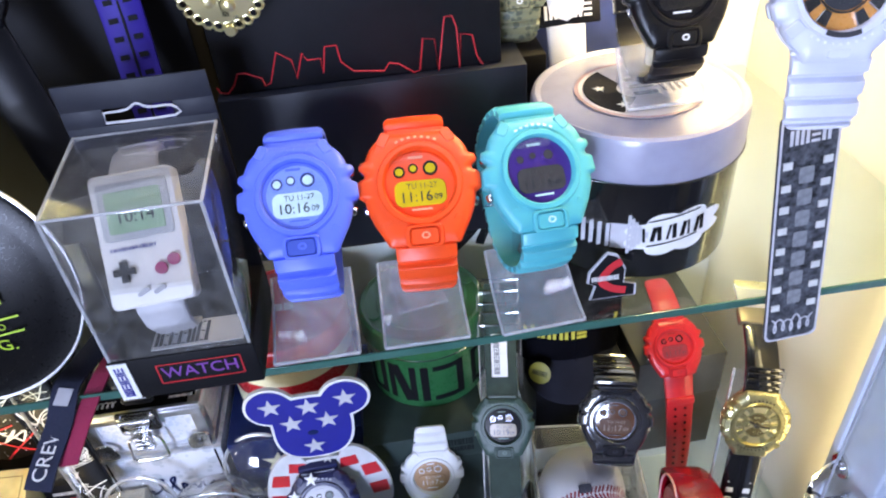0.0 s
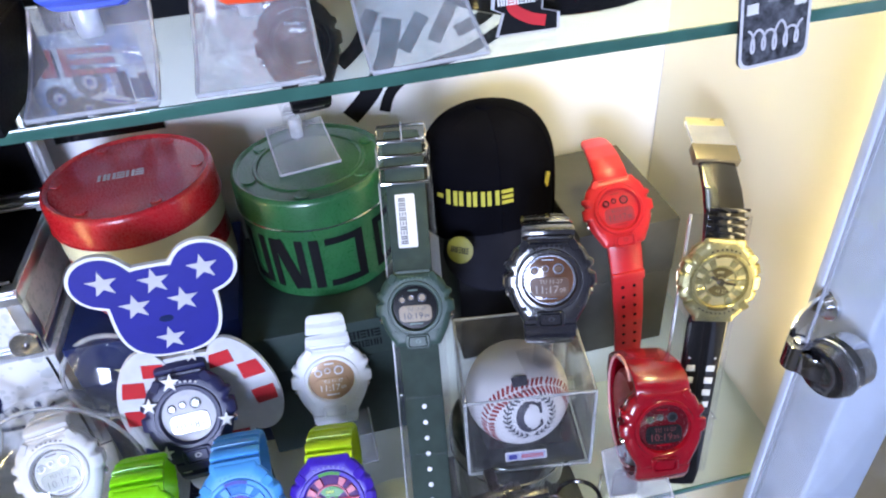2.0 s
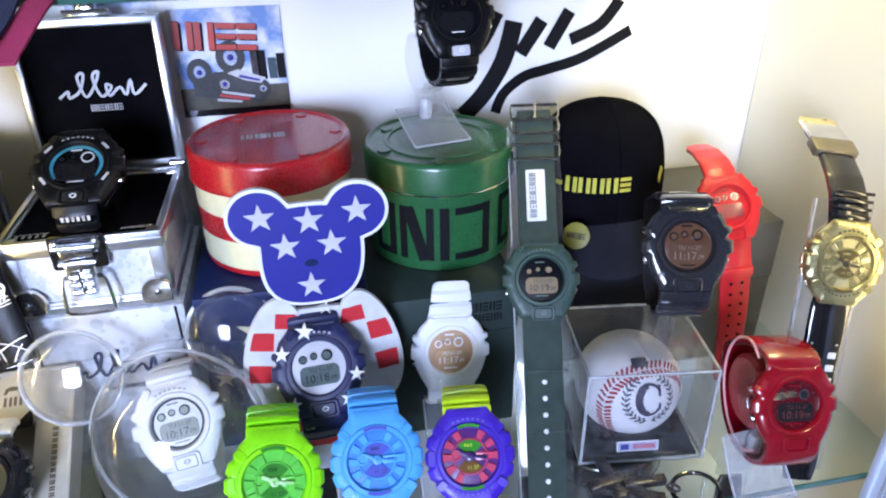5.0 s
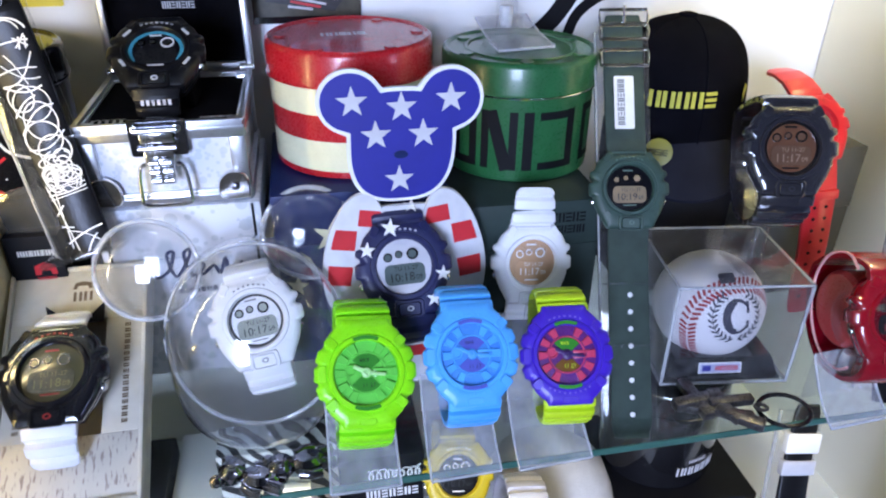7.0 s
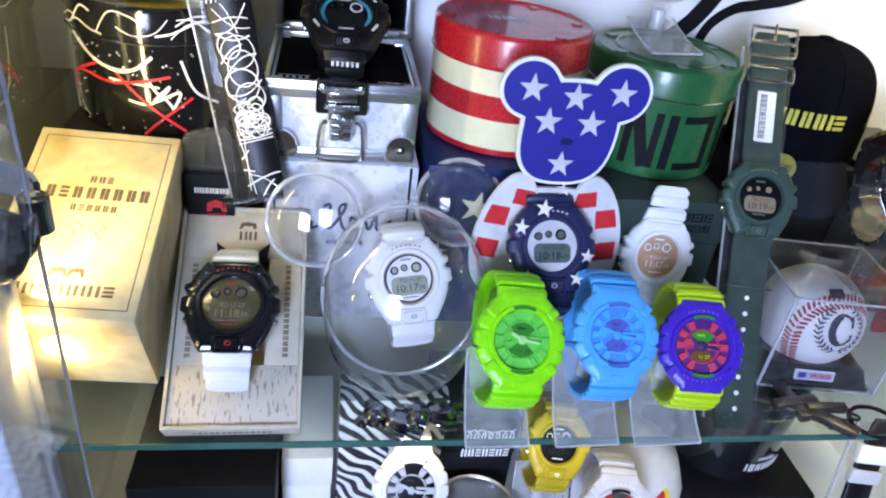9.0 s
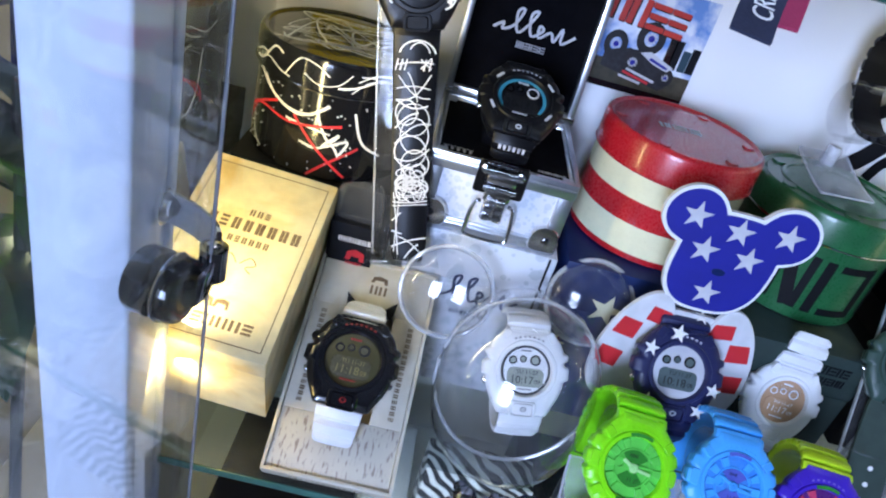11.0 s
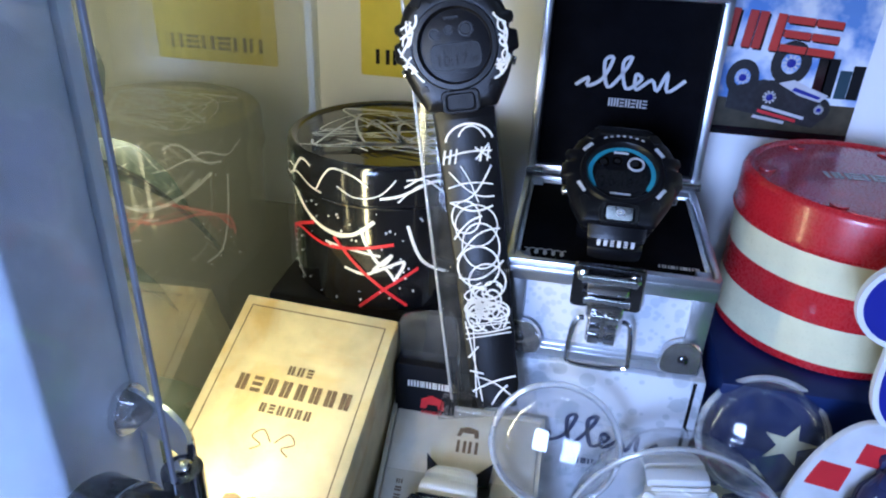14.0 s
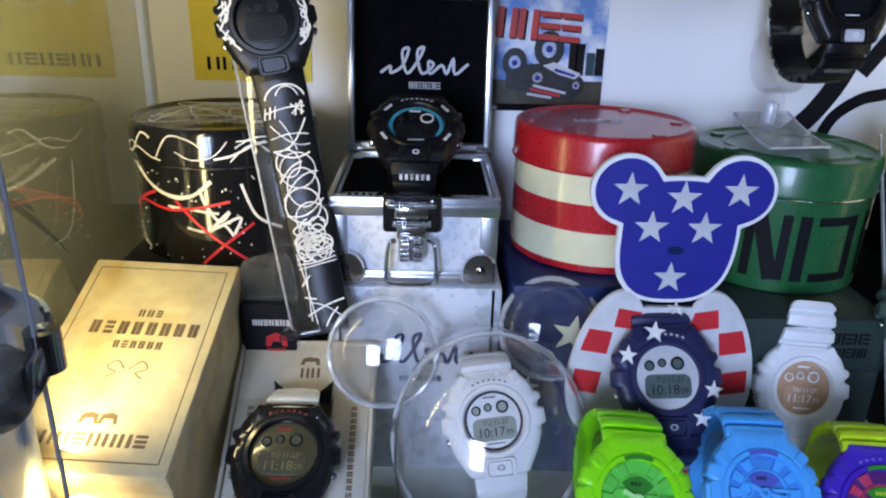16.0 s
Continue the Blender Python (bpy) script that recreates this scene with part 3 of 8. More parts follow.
    for k in range(9):
        a = radians(-122 + k * 7.9)
        if kind == "ana":
            part("bezel_mark", box(1.0 * MM, 0.9 * MM, 0.25 * MM, 0), mark, e, "", pose((rim + 4.2) * cos(a) * MM, (rim + 4.2) * sin(a) * MM, 4.55 * MM, 0, 0, math.degrees(a) + 90) @ pose(0, 0, 0, -14, 0, 0))
    for d in ((21, -20, 159, 200) if kind == "digi" else (32, -32, 148, 212)):
        a = radians(d)
        part("side_button", moved(lathe([(1.9 * MM, 0), (1.9 * MM, 2.4 * MM), (1.5 * MM, 2.9 * MM)], 14), Matrix.Translation((21.9 * cos(a) * MM, 21.9 * sin(a) * MM, -2.4 * MM)) @ Euler((0, radians(90), a)).to_matrix().to_4x4()), CHROME if kind == "digi" else (knob or case), e)
    for sign, how, sm in ((1, upper, strap), (-1, lower, strap2 or strap)):
        if how is None:
            continue
        path = loop(sign, reach[0 if sign > 0 else 1]) if how == "loop" else [(sign * y, z) for y, z in how]
        part("strap", strap_bm(path, wide[0], wide[1], ribs=ribs, flat_end=how != "loop") if sign > 0 else moved(strap_bm([(-y, z) for y, z in path], wide[0], wide[1], ribs=ribs, flat_end=how != "loop"), pose(0, 0, 0, 0, 0, 180)), sm, e)
    if upper == "loop":
        part("buckle", tube([(x * MM, y * MM, z * MM) for x, y, z in ((-11, -4, -57), (11, -4, -57), (11, 6, -57.5), (-11, 6, -57.5))], 1.1 * MM, 6, True), CHROME, e)
    return e


def stand(x, y, z, w=0.042, d=0.040, h=0.050, yaw=0, group="clear watch stands", rise=None):
    """A bent acrylic watch stand: front tip of its sloping plate at the given place."""
    e = thing("watch_stand", pose(x, y, z, 0, 0, yaw), "clear bent acrylic watch stand on the glass shelf", "stand", group)
    n, t = 9, 0.0022
    top, bot = [], []
    for i in range(n):
        u = i / (n - 1)
        yy, zz = d * u, t + h * (u + 0.22 * u * u) / 1.22 - 0.10 * h * math.sin(math.pi * u)
        top.append((yy, zz + 0.0003))
        bot.append((yy, zz - t))
    rings = [[(-w / 2 * (1 - 0.05 * i / n), a[0], a[1]), (w / 2 * (1 - 0.05 * i / n), a[0], a[1]), (w / 2 * (1 - 0.05 * i / n), b[0], max(0.0004, b[1])), (-w / 2 * (1 - 0.05 * i / n), b[0], max(0.0004, b[1]))] for i, (a, b) in enumerate(zip(top, bot))]
    part("plate", loft(rings), STAND_ACRYLIC, e)
    for s in (-1, 1):
        part("edge", tube([(s * w / 2 * (1 - 0.05 * i / n), a[0], a[1] - 0.0008) for i, a in enumerate(top)], 0.0008, 6), ACRYLIC_EDGE, e)
    part("edge", tube([(-w / 2, 0, 0.0012), (w / 2, 0, 0.0012)], 0.0009, 6), ACRYLIC_EDGE, e)
    part("leg", box(w * 0.85, t, h * 0.98, 0.0003, (0, d + 0.001, h * 0.49 + 0.0005)), ACRYLIC, e)
    part("peg", moved(lathe([(0.005, 0), (0.005, 0.012), (0.0042, 0.014)], 16), pose(0, d * 0.80, h * 0.72, 0, 0, 0)), ACRYLIC_EDGE, e)
    rise = rise or h
    if rise > h:
        part("neck", box(0.016, t, rise - h + 0.014, 0.0003, (0, d - 0.010, (rise + h) / 2 + 0.001)), ACRYLIC, e)
    cz, cy = rise + 0.030, d - 0.010
    rings = [[(-0.008, cy + 0.021 * math.cos(radians(a)), cz + 0.021 * math.sin(radians(a))), (0.008, cy + 0.021 * math.cos(radians(a)), cz + 0.021 * math.sin(radians(a))),
              (0.008, cy + 0.019 * math.cos(radians(a)), cz + 0.019 * math.sin(radians(a))), (-0.008, cy + 0.019 * math.cos(radians(a)), cz + 0.019 * math.sin(radians(a)))] for a in range(-150, 121, 18)]
    part("ring_clip", loft(rings), ACRYLIC, e)
    return e

# ---------------------------------------------------------------- kinds of things


def carton(name, m, size, material, label, category="box", bev=0.0012, split=0.72):
    """A lidded card box standing on its base."""
    e = thing(name, m, label, category)
    sx, sy, sz = size
    part("body", box(sx, sy, sz * split - 0.0004, bev, (0, 0, sz * split / 2)), material, e)
    part("lid", box(sx + 0.0012, sy + 0.0012, sz * (1 - split), bev, (0, 0, sz * (1 + split) / 2)), material, e)
    return e


def tin(m, r, h, lid_h, body, lid, label, seam=CHROME):
    e = thing("round_tin", m, label, "tin")
    part("body", lathe([(r * 0.940, 0), (r * 0.968, 0.0012), (r * 0.972, 0.003), (r * 0.972, h - lid_h + 0.0005)], 80), body, e)
    part("lid", lathe([(r, h - lid_h + 0.0008), (r * 1.003, h - lid_h + 0.002), (r, h - lid_h + 0.003), (r * 1.0, h - 0.004), (r * 0.985, h - 0.0012), (r * 0.955, h), (r * 0.925, h - 0.0006), (r * 0.905, h - 0.0016), (r * 0.20, h - 0.0012)], 80), lid, e)
    part("rolled_rim", tube([(r * 1.004 * math.cos(radians(a)), r * 1.004 * math.sin(radians(a)), h - lid_h + 0.0004) for a in range(0, 360, 6)], 0.0006, 6, True), seam, e)
    return e


def on_drum(r, path, w):
    """A stroke laid on a drum of that radius, from (angle in degrees, height) points."""
    pts = [(r * math.cos(radians(a)), r * math.sin(radians(a)), z) for a, z in path]
    return ribbon(pts, [(math.cos(radians(a)), math.sin(radians(a)), 0) for a, z in path], w)


def bent(path, k=8):
    """A smooth run through (u, v) points."""
    out = []
    for i in range(len(path) - 1):
        p0, p1, p2, p3 = path[max(i - 1, 0)], path[i], path[i + 1], path[min(i + 2, len(path) - 1)]
        for q in range(k):
            t = q / k
            out.append(tuple(0.5 * (2 * p1[j] + (p2[j] - p0[j]) * t + (2 * p0[j] - 5 * p1[j] + 4 * p2[j] - p3[j]) * t * t + (3 * p1[j] - p0[j] - 3 * p2[j] + p3[j]) * t ** 3) for j in range(len(p1))))
    out.append(path[-1])
    return out


def band(r, z0, z1, n=80):
    """A thin printed ring round a drum."""
    return loft([[(r * math.cos(2 * math.pi * i / n), r * math.sin(2 * math.pi * i / n), z) for i in range(n)] for z in (z0, z1)], False, False)


# ---------------------------------------------------------------- walls' prints
def wall_prints():
    e = thing("sticker", pose(-0.319, YB - 0.0012, 0.276, 90), "yellow printed sticker with a pale ring drawing on the back panel", "sticker")
    part("sheet", plate(rounded(0.083, 0.112, 0.0015), 0.0006), YELLOW_PRINT, e)
    splat = [((0.010 + 0.003 * math.sin(5 * a) + 0.002 * math.sin(9 * a + 1)) * math.cos(a) - 0.016, (0.018 + 0.003 * math.sin(4 * a + 2)) * math.sin(a) + 0.014) for a in [2 * math.pi * k / 60 for k in range(60)]]
    part("splash_print", plate(splat, 0.0003), WHITE_PRINT, e, "", pose(0, 0, 0.0007))
    for r in (0.0250, 0.0195, 0.0120):
        part("ring_print", tube([(r * 0.80 * math.cos(radians(a)) + 0.012, r * math.sin(radians(a)) + 0.014, 0.0010) for a in range(0, 360, 45 if r > 0.02 else 15)], 0.0005, 5, True), WHITE_PRINT, e)
    for s in (-1, 1):
        part("line_print", ribbon([(0.012 + s * 0.010, 0.038, 0.0009), (0.012 + s * 0.013, 0.054, 0.0009)], [(0, 0, 1)] * 2, 0.0010), WHITE_PRINT, e)
    part("bar_print", bars(6, 0.066, 0.009, 0.2), BLACK_CARD, e, "", Matrix.Translation((0, -0.044, 0.0007)))
    e = thing("poster", pose(-0.109, YB - 0.0012, 0.2435, 90), "small glossy poster of a racing truck under a cloudy sky", "poster")
    part("sheet", plate(rounded(0.080, 0.080, 0.0005), 0.0005), SKYPRINT, e)
    part("ground_print", box(0.080, 0.020, 0.0003, 0, (0, -0.028, 0.0008)), mat("olive_print", (0.055, 0.048, 0.028), 0.4, var=0.4, scale=160, bump=0), e)
    part("border_print", box(0.080, 0.005, 0.0003, 0, (0, -0.0375, 0.0010)), BLACK_GLOSS, e)
    RT = mat("red_title", (0.42, 0.03, 0.02), 0.4, bump=0)
    for k in range(4):
        part("title_shadow", bars(1, 0.015, 0.0200, 0.12, 0.0010, 21 + k), BLACK_CARD, e, "", pose(-0.0300 + 0.015 * k, 0.0205 - 0.001 * k, 0.0008, 0, 0, -4))
        part("title_block", bars(1, 0.015, 0.0200, 0.06, 0.0016, 21 + k), RT, e, "", pose(-0.0310 + 0.015 * k, 0.0216 - 0.001 * k, 0.0010, 0, 0, -4))
    for x, h, m in ((0.0175, 0.026, DARK_CHROME), (0.0225, 0.022, BLACK_CARD), (0.030, 0.016, mat("teal_print", (0.02, 0.05, 0.07), 0.4, bump=0)), (0.0365, 0.019, BLACK_CARD)):
        part("tower_print", box(0.0062, h, 0.0003, 0, (x, -0.018 + h / 2 + 0.004, 0.0008)), m, e)
    part("shade_print", plate([(-0.030, -0.024), (0.020, -0.032), (0.026, -0.024), (0.012, -0.012), (-0.012, -0.006), (-0.030, -0.012)], 0.0003), mat("dark_truck_print", (0.018, 0.018, 0.022), 0.4, var=0.6, scale=300, bump=0), e, "", Matrix.Translation((0, 0, 0.0010)))
    TYRE = mat("tyre_print", (0.012, 0.012, 0.014), 0.4, var=0.5, scale=500, bump=0)
    for x, z, r in ((0.000, 0.004, 0.0125), (-0.024, -0.006, 0.0105), (-0.007, -0.016, 0.0100), (0.021, -0.021, 0.0070)):
        part("wheel_print", loft([[(x + 0.86 * q * math.cos(radians(a)), z + q * math.sin(radians(a)), 0.0014) for a in range(0, 360, 20)] for q in (r, r * 0.48)], False, False), TYRE, e)
        for k in range(5):
            part("spoke_print", box(r * 0.75, r * 0.10, 0.0002, 0), SILVER_PRINT, e, "", pose(x, z, 0.0015, 0, 0, 36 * k))
        part("hub_print", disc(r * 0.20, 0.0002, (x, z, 0.0016), 12), BLUE_FELT, e)
    part("truck_print", plate([(-0.004, -0.0075), (0.008, -0.0135), (0.020, -0.0165), (0.024, -0.0125), (0.014, -0.0090), (0.004, -0.0050)], 0.0004), SILVER_PRINT, e, "", Matrix.Translation((0, 0, 0.0018)))
    part("truck_print", plate([(0.004, -0.0110), (0.019, -0.0150), (0.020, -0.0135), (0.005, -0.0090)], 0.0003), BLUE_FELT, e, "", Matrix.Translation((0, 0, 0.0023)))
    for x0, z0, x1, z1, m in ((-0.012, -0.0240, 0.010, -0.0285, RED_PRINT), (-0.010, -0.0215, 0.014, -0.0265, SILVER_PRINT), (-0.014, -0.0275, 0.004, -0.0300, SILVER_PRINT)):
        part("truck_print", ribbon([(x0, z0, 0.0021), (x1, z1, 0.0021)], [(0, 0, 1)] * 2, 0.0018), m, e)
    e = thing("card_strip", pose(-0.185, YB - 0.0012, 0.289, 90), "pale blue card edge behind the aluminium case", "card")
    part("sheet", plate(rounded(0.060, 0.018, 0.0006), 0.0006), SKYPRINT, e)
    part("bar_print", bars(5, 0.022, 0.004, 0.2), BLUE_FELT, e, "", Matrix.Translation((-0.014, 0.002, 0.0007)))
    # brushed black lettering-like strokes on the white back panel
    e = thing("wall_decal", pose(0, YB - 0.0008, 0, 90), "black brush-stroke decal on the white back panel", "decal")
    for path, w in (((( 0.070, 0.187), (0.088, 0.205), (0.104, 0.232), (0.112, 0.262)), 0.015), (((0.098, 0.188), (0.105, 0.204), (0.122, 0.217), (0.142, 0.222), (0.172, 0.230), (0.212, 0.250)), 0.009),
                    (((0.068, 0.232), (0.085, 0.246), (0.098, 0.270)), 0.011), (((0.118, 0.236), (0.135, 0.262)), 0.012), (((0.142, 0.240), (0.158, 0.268)), 0.011),
                    (((0.16, 0.245), (0.185, 0.256), (0.20, 0.275)), 0.010), (((0.050, 0.252), (0.066, 0.266)), 0.010)):
        p = bent(path, 6)
        part("brush_stroke", ribbon([(x, z, 0.0003) for x, z in p], [(0, 0, 1)] * len(p), w), BLACK_CARD, e)


def printed_sky():
    m = bpy.data.materials.new("sky_print")
    m.use_nodes = True
    n, l = m.node_tree.nodes, m.node_tree.links
    tc, nz, cr = n.new("ShaderNodeTexCoord"), n.new("ShaderNodeTexNoise"), n.new("ShaderNodeValToRGB")
    nz.inputs["Scale"].default_value, nz.inputs["Detail"].default_value = 45, 5
    l.new(tc.outputs["Object"], nz.inputs["Vector"])
    cr.color_ramp.elements[0].position, cr.color_ramp.elements[0].color = 0.40, (0.16, 0.28, 0.62, 1)
    cr.color_ramp.elements[1].position, cr.color_ramp.elements[1].color = 0.58, (0.72, 0.76, 0.84, 1)
    l.new(nz.outputs["Fac"], cr.inputs["Fac"])
    l.new(cr.outputs["Color"], n["Principled BSDF"].inputs["Base Color"])
    n["Principled BSDF"].inputs["Roughness"].default_value = 0.25
    return m


def spotted(name, base, spot, scale):
    """Card printed with soft round spots of two sizes."""
    m = bpy.data.materials.new(name)
    m.use_nodes = True
    n, l = m.node_tree.nodes, m.node_tree.links
    tc = n.new("ShaderNodeTexCoord")
    last = None
    for k, s in enumerate((scale, scale * 1.9)):
        v, r = n.new("ShaderNodeTexVoronoi"), n.new("ShaderNodeMapRange")
        v.inputs["Scale"].default_value = s
        l.new(tc.outputs["Object"], v.inputs["Vector"])
        r.inputs["From Min"].default_value, r.inputs["From Max"].default_value = 0.30, 0.34
        r.inputs["To Min"].default_value, r.inputs["To Max"].default_value = 0.75, 0.0
        l.new(v.outputs["Distance"], r.inputs["Value"])
        mx = n.new("ShaderNodeMix")
        mx.data_type = "RGBA"
        l.new(r.outputs["Result"], mx.inputs["Factor"])
        if last:
            l.new(last, mx.inputs[6])
        else:
            mx.inputs[6].default_value = (*base, 1)
        mx.inputs[7].default_value = (*spot, 1)
        last = mx.outputs[2]
    l.new(last, n["Principled BSDF"].inputs["Base Color"])
    n["Principled BSDF"].inputs["Roughness"].default_value = 0.4
    return m


SKYPRINT = printed_sky()
SPOT_CARD = spotted("spotted_white_card", (0.66, 0.69, 0.76), (0.47, 0.52, 0.58), 75)
SPOT_PANEL = spotted("spotted_white_panel", (0.68, 0.70, 0.76), (0.52, 0.57, 0.63), 130)
LIME = mat("lime_resin", (0.27, 0.78, 0.004), 0.30, var=0.06)
LIME_DIAL = mat("lime_dial", (0.16, 0.62, 0.08), 0.2, var=0.1, coat=0.6, bump=0)
LIME_LCD = mat("green_lcd", (0.05, 0.25, 0.03), 0.15, bump=0, coat=0.6)
SKY = mat("sky_blue_resin", (0.09, 0.38, 0.86), 0.38, var=0.06)
SKY_DIAL = mat("sky_dial", (0.08, 0.27, 0.70), 0.25, var=0.1, coat=0.4, bump=0)
VIOLET_LCD = mat("violet_lcd", (0.10, 0.12, 0.50), 0.15, bump=0, coat=0.6)
PURPLE = mat("purple_resin", (0.05, 0.015, 0.42), 0.35, var=0.08)
PINK = mat("pink_dial", (0.52, 0.05, 0.12), 0.3, var=0.1, bump=0, coat=0.4)
YELLOW = mat("neon_yellow_resin", (0.50, 0.70, 0.01), 0.38, var=0.06)
BLUE = mat("cornflower_resin", (0.10, 0.16, 0.78), 0.45, var=0.06)
BLUE_DIAL = mat("cornflower_dial", (0.20, 0.30, 0.80), 0.3, var=0.06, bump=0)
# pale tone paints the glare into the blue watch's display
PALE_GLARE = mat("pale_glare_lcd", (0.52, 0.70, 0.78), 0.15, bump=0, coat=0.6)
ORANGE = mat("orange_resin", (0.85, 0.075, 0.008), 0.42, var=0.06)
AMBER_LCD = mat("amber_lcd", (0.55, 0.42, 0.01), 0.2, bump=0, coat=0.6)
TEAL = mat("turquoise_resin", (0.09, 0.44, 0.50), 0.42, var=0.06)
VIOLET_DIAL = mat("violet_dial", (0.055, 0.025, 0.20), 0.2, bump=0, coat=0.6)
GREEN_RESIN = mat("olive_green_resin", (0.030, 0.062, 0.050), 0.45, var=0.12)
GREEN_NYLON = mat("olive_nylon", (0.035, 0.055, 0.045), 0.9, var=0.2, bump=0.8, bscale=1600)
GOLD = mat("gold_plate", (0.82, 0.72, 0.38), 0.30, 0.85, var=0.08, scale=30, bump=0.0, bscale=60)
SMOKE = mat("smoked_resin", (0.020, 0.020, 0.026), 0.14, var=0.2, bump=0.05, coat=0.8)
ROSE_LCD = mat("rose_lcd", (0.11, 0.05, 0.028), 0.12, bump=0, coat=0.8)
# copper tone paints a reflection into the white watch's face
COPPER_GLARE = mat("copper_glare", (0.52, 0.33, 0.20), 0.2, bump=0, coat=0.4)
RED_CLEAR = mat("deep_red_jelly", (0.22, 0.002, 0.010), 0.22, var=0.12, bump=0.05, coat=0.6)
NAVY_RESIN = mat("navy_resin", (0.013, 0.016, 0.072), 0.42, var=0.1)
OLIVE_BOX = mat("dark_olive_card", (0.055, 0.055, 0.045), 0.5, var=0.12)
wall_prints()

# ---------------------------------------------------------------- lower shelf, from the glass side to the side panel
LOWER = "watches on the lower shelf"


def brooklyn_box():
    """Parchment box tipped back so that its printed face looks up."""
    e = thing("gift_box", pose(-0.3445, 0.0020, 0.0890, 23.5) @ pose(0, 0, 0, 0, 0, -2.8), "aged parchment gift box with brown print, tipped back", "box")
    w, h, d = 0.080, 0.128, 0.079
    side = ((0.0005, -0.0165), (h - 0.0005, -0.0165), (h - 0.0005, -0.052), (h - 0.034, -d), (0.0005, -d))
    part("body", loft([[(q * (w / 2 - 0.001), y, z) for y, z in side] for q in (-1, 1)]), PARCHMENT, e)
    part("lid", box(w, h, 0.0175, 0.0012, (0, h / 2, -0.0085)), PARCHMENT, e)
    for x0, y0, x1, y1 in ((-1, 0, 1, 0), (1, 0, 1, 1), (1, 1, -1, 1), (-1, 1, -1, 0)):
        a, b = (x0 * 0.035, 0.006 + y0 * (h - 0.012)), (x1 * 0.035, 0.006 + y1 * (h - 0.012))
        part("border_line", ribbon([(*a, 0.0004), (*b, 0.0004)], [(0, 0, 1)] * 2, 0.0006), BROWN_INK, e)
    for n, wd, hh, y in ((3, 0.014, 0.0046, 0.0905), (8, 0.058, 0.0082, 0.0805), (6, 0.026, 0.0046, 0.0700)):
        part("title_print", bars(n, wd, hh, 0.36, 0.0004, n), BROWN_INK, e, "", Matrix.Translation((0.003, y, 0.0001)))
    for s in (-1, 1):
        p = bent([(s * 0.001, 0.055), (s * 0.006, 0.060), (s * 0.010, 0.056), (s * 0.005, 0.053), (s * 0.009, 0.050)], 5)
        part("flourish", ribbon([(x + 0.003, y, 0.0004) for x, y in p], [(0, 0, 1)] * len(p), 0.0007), BROWN_INK, e)
    for s in (-1, 1):
        part("animal_print", plate([(0.000, 0.0), (0.0012, 0.005), (0.005, 0.0062), (0.0085, 0.005), (0.0092, 0.0), (0.0075, 0.0), (0.007, 0.0028), (0.0028, 0.0028), (0.002, 0.0)], 0.0004), BROWN_INK, e, "", pose(0.0 + (s - 1) * 0.0045, 0.0245, 0.0001))
    part("maker_bars", bars(7, 0.050, 0.0068, 0.22, 0.0004, 3), BROWN_INK, e, "", Matrix.Translation((0.002, 0.0165, 0.0001)))


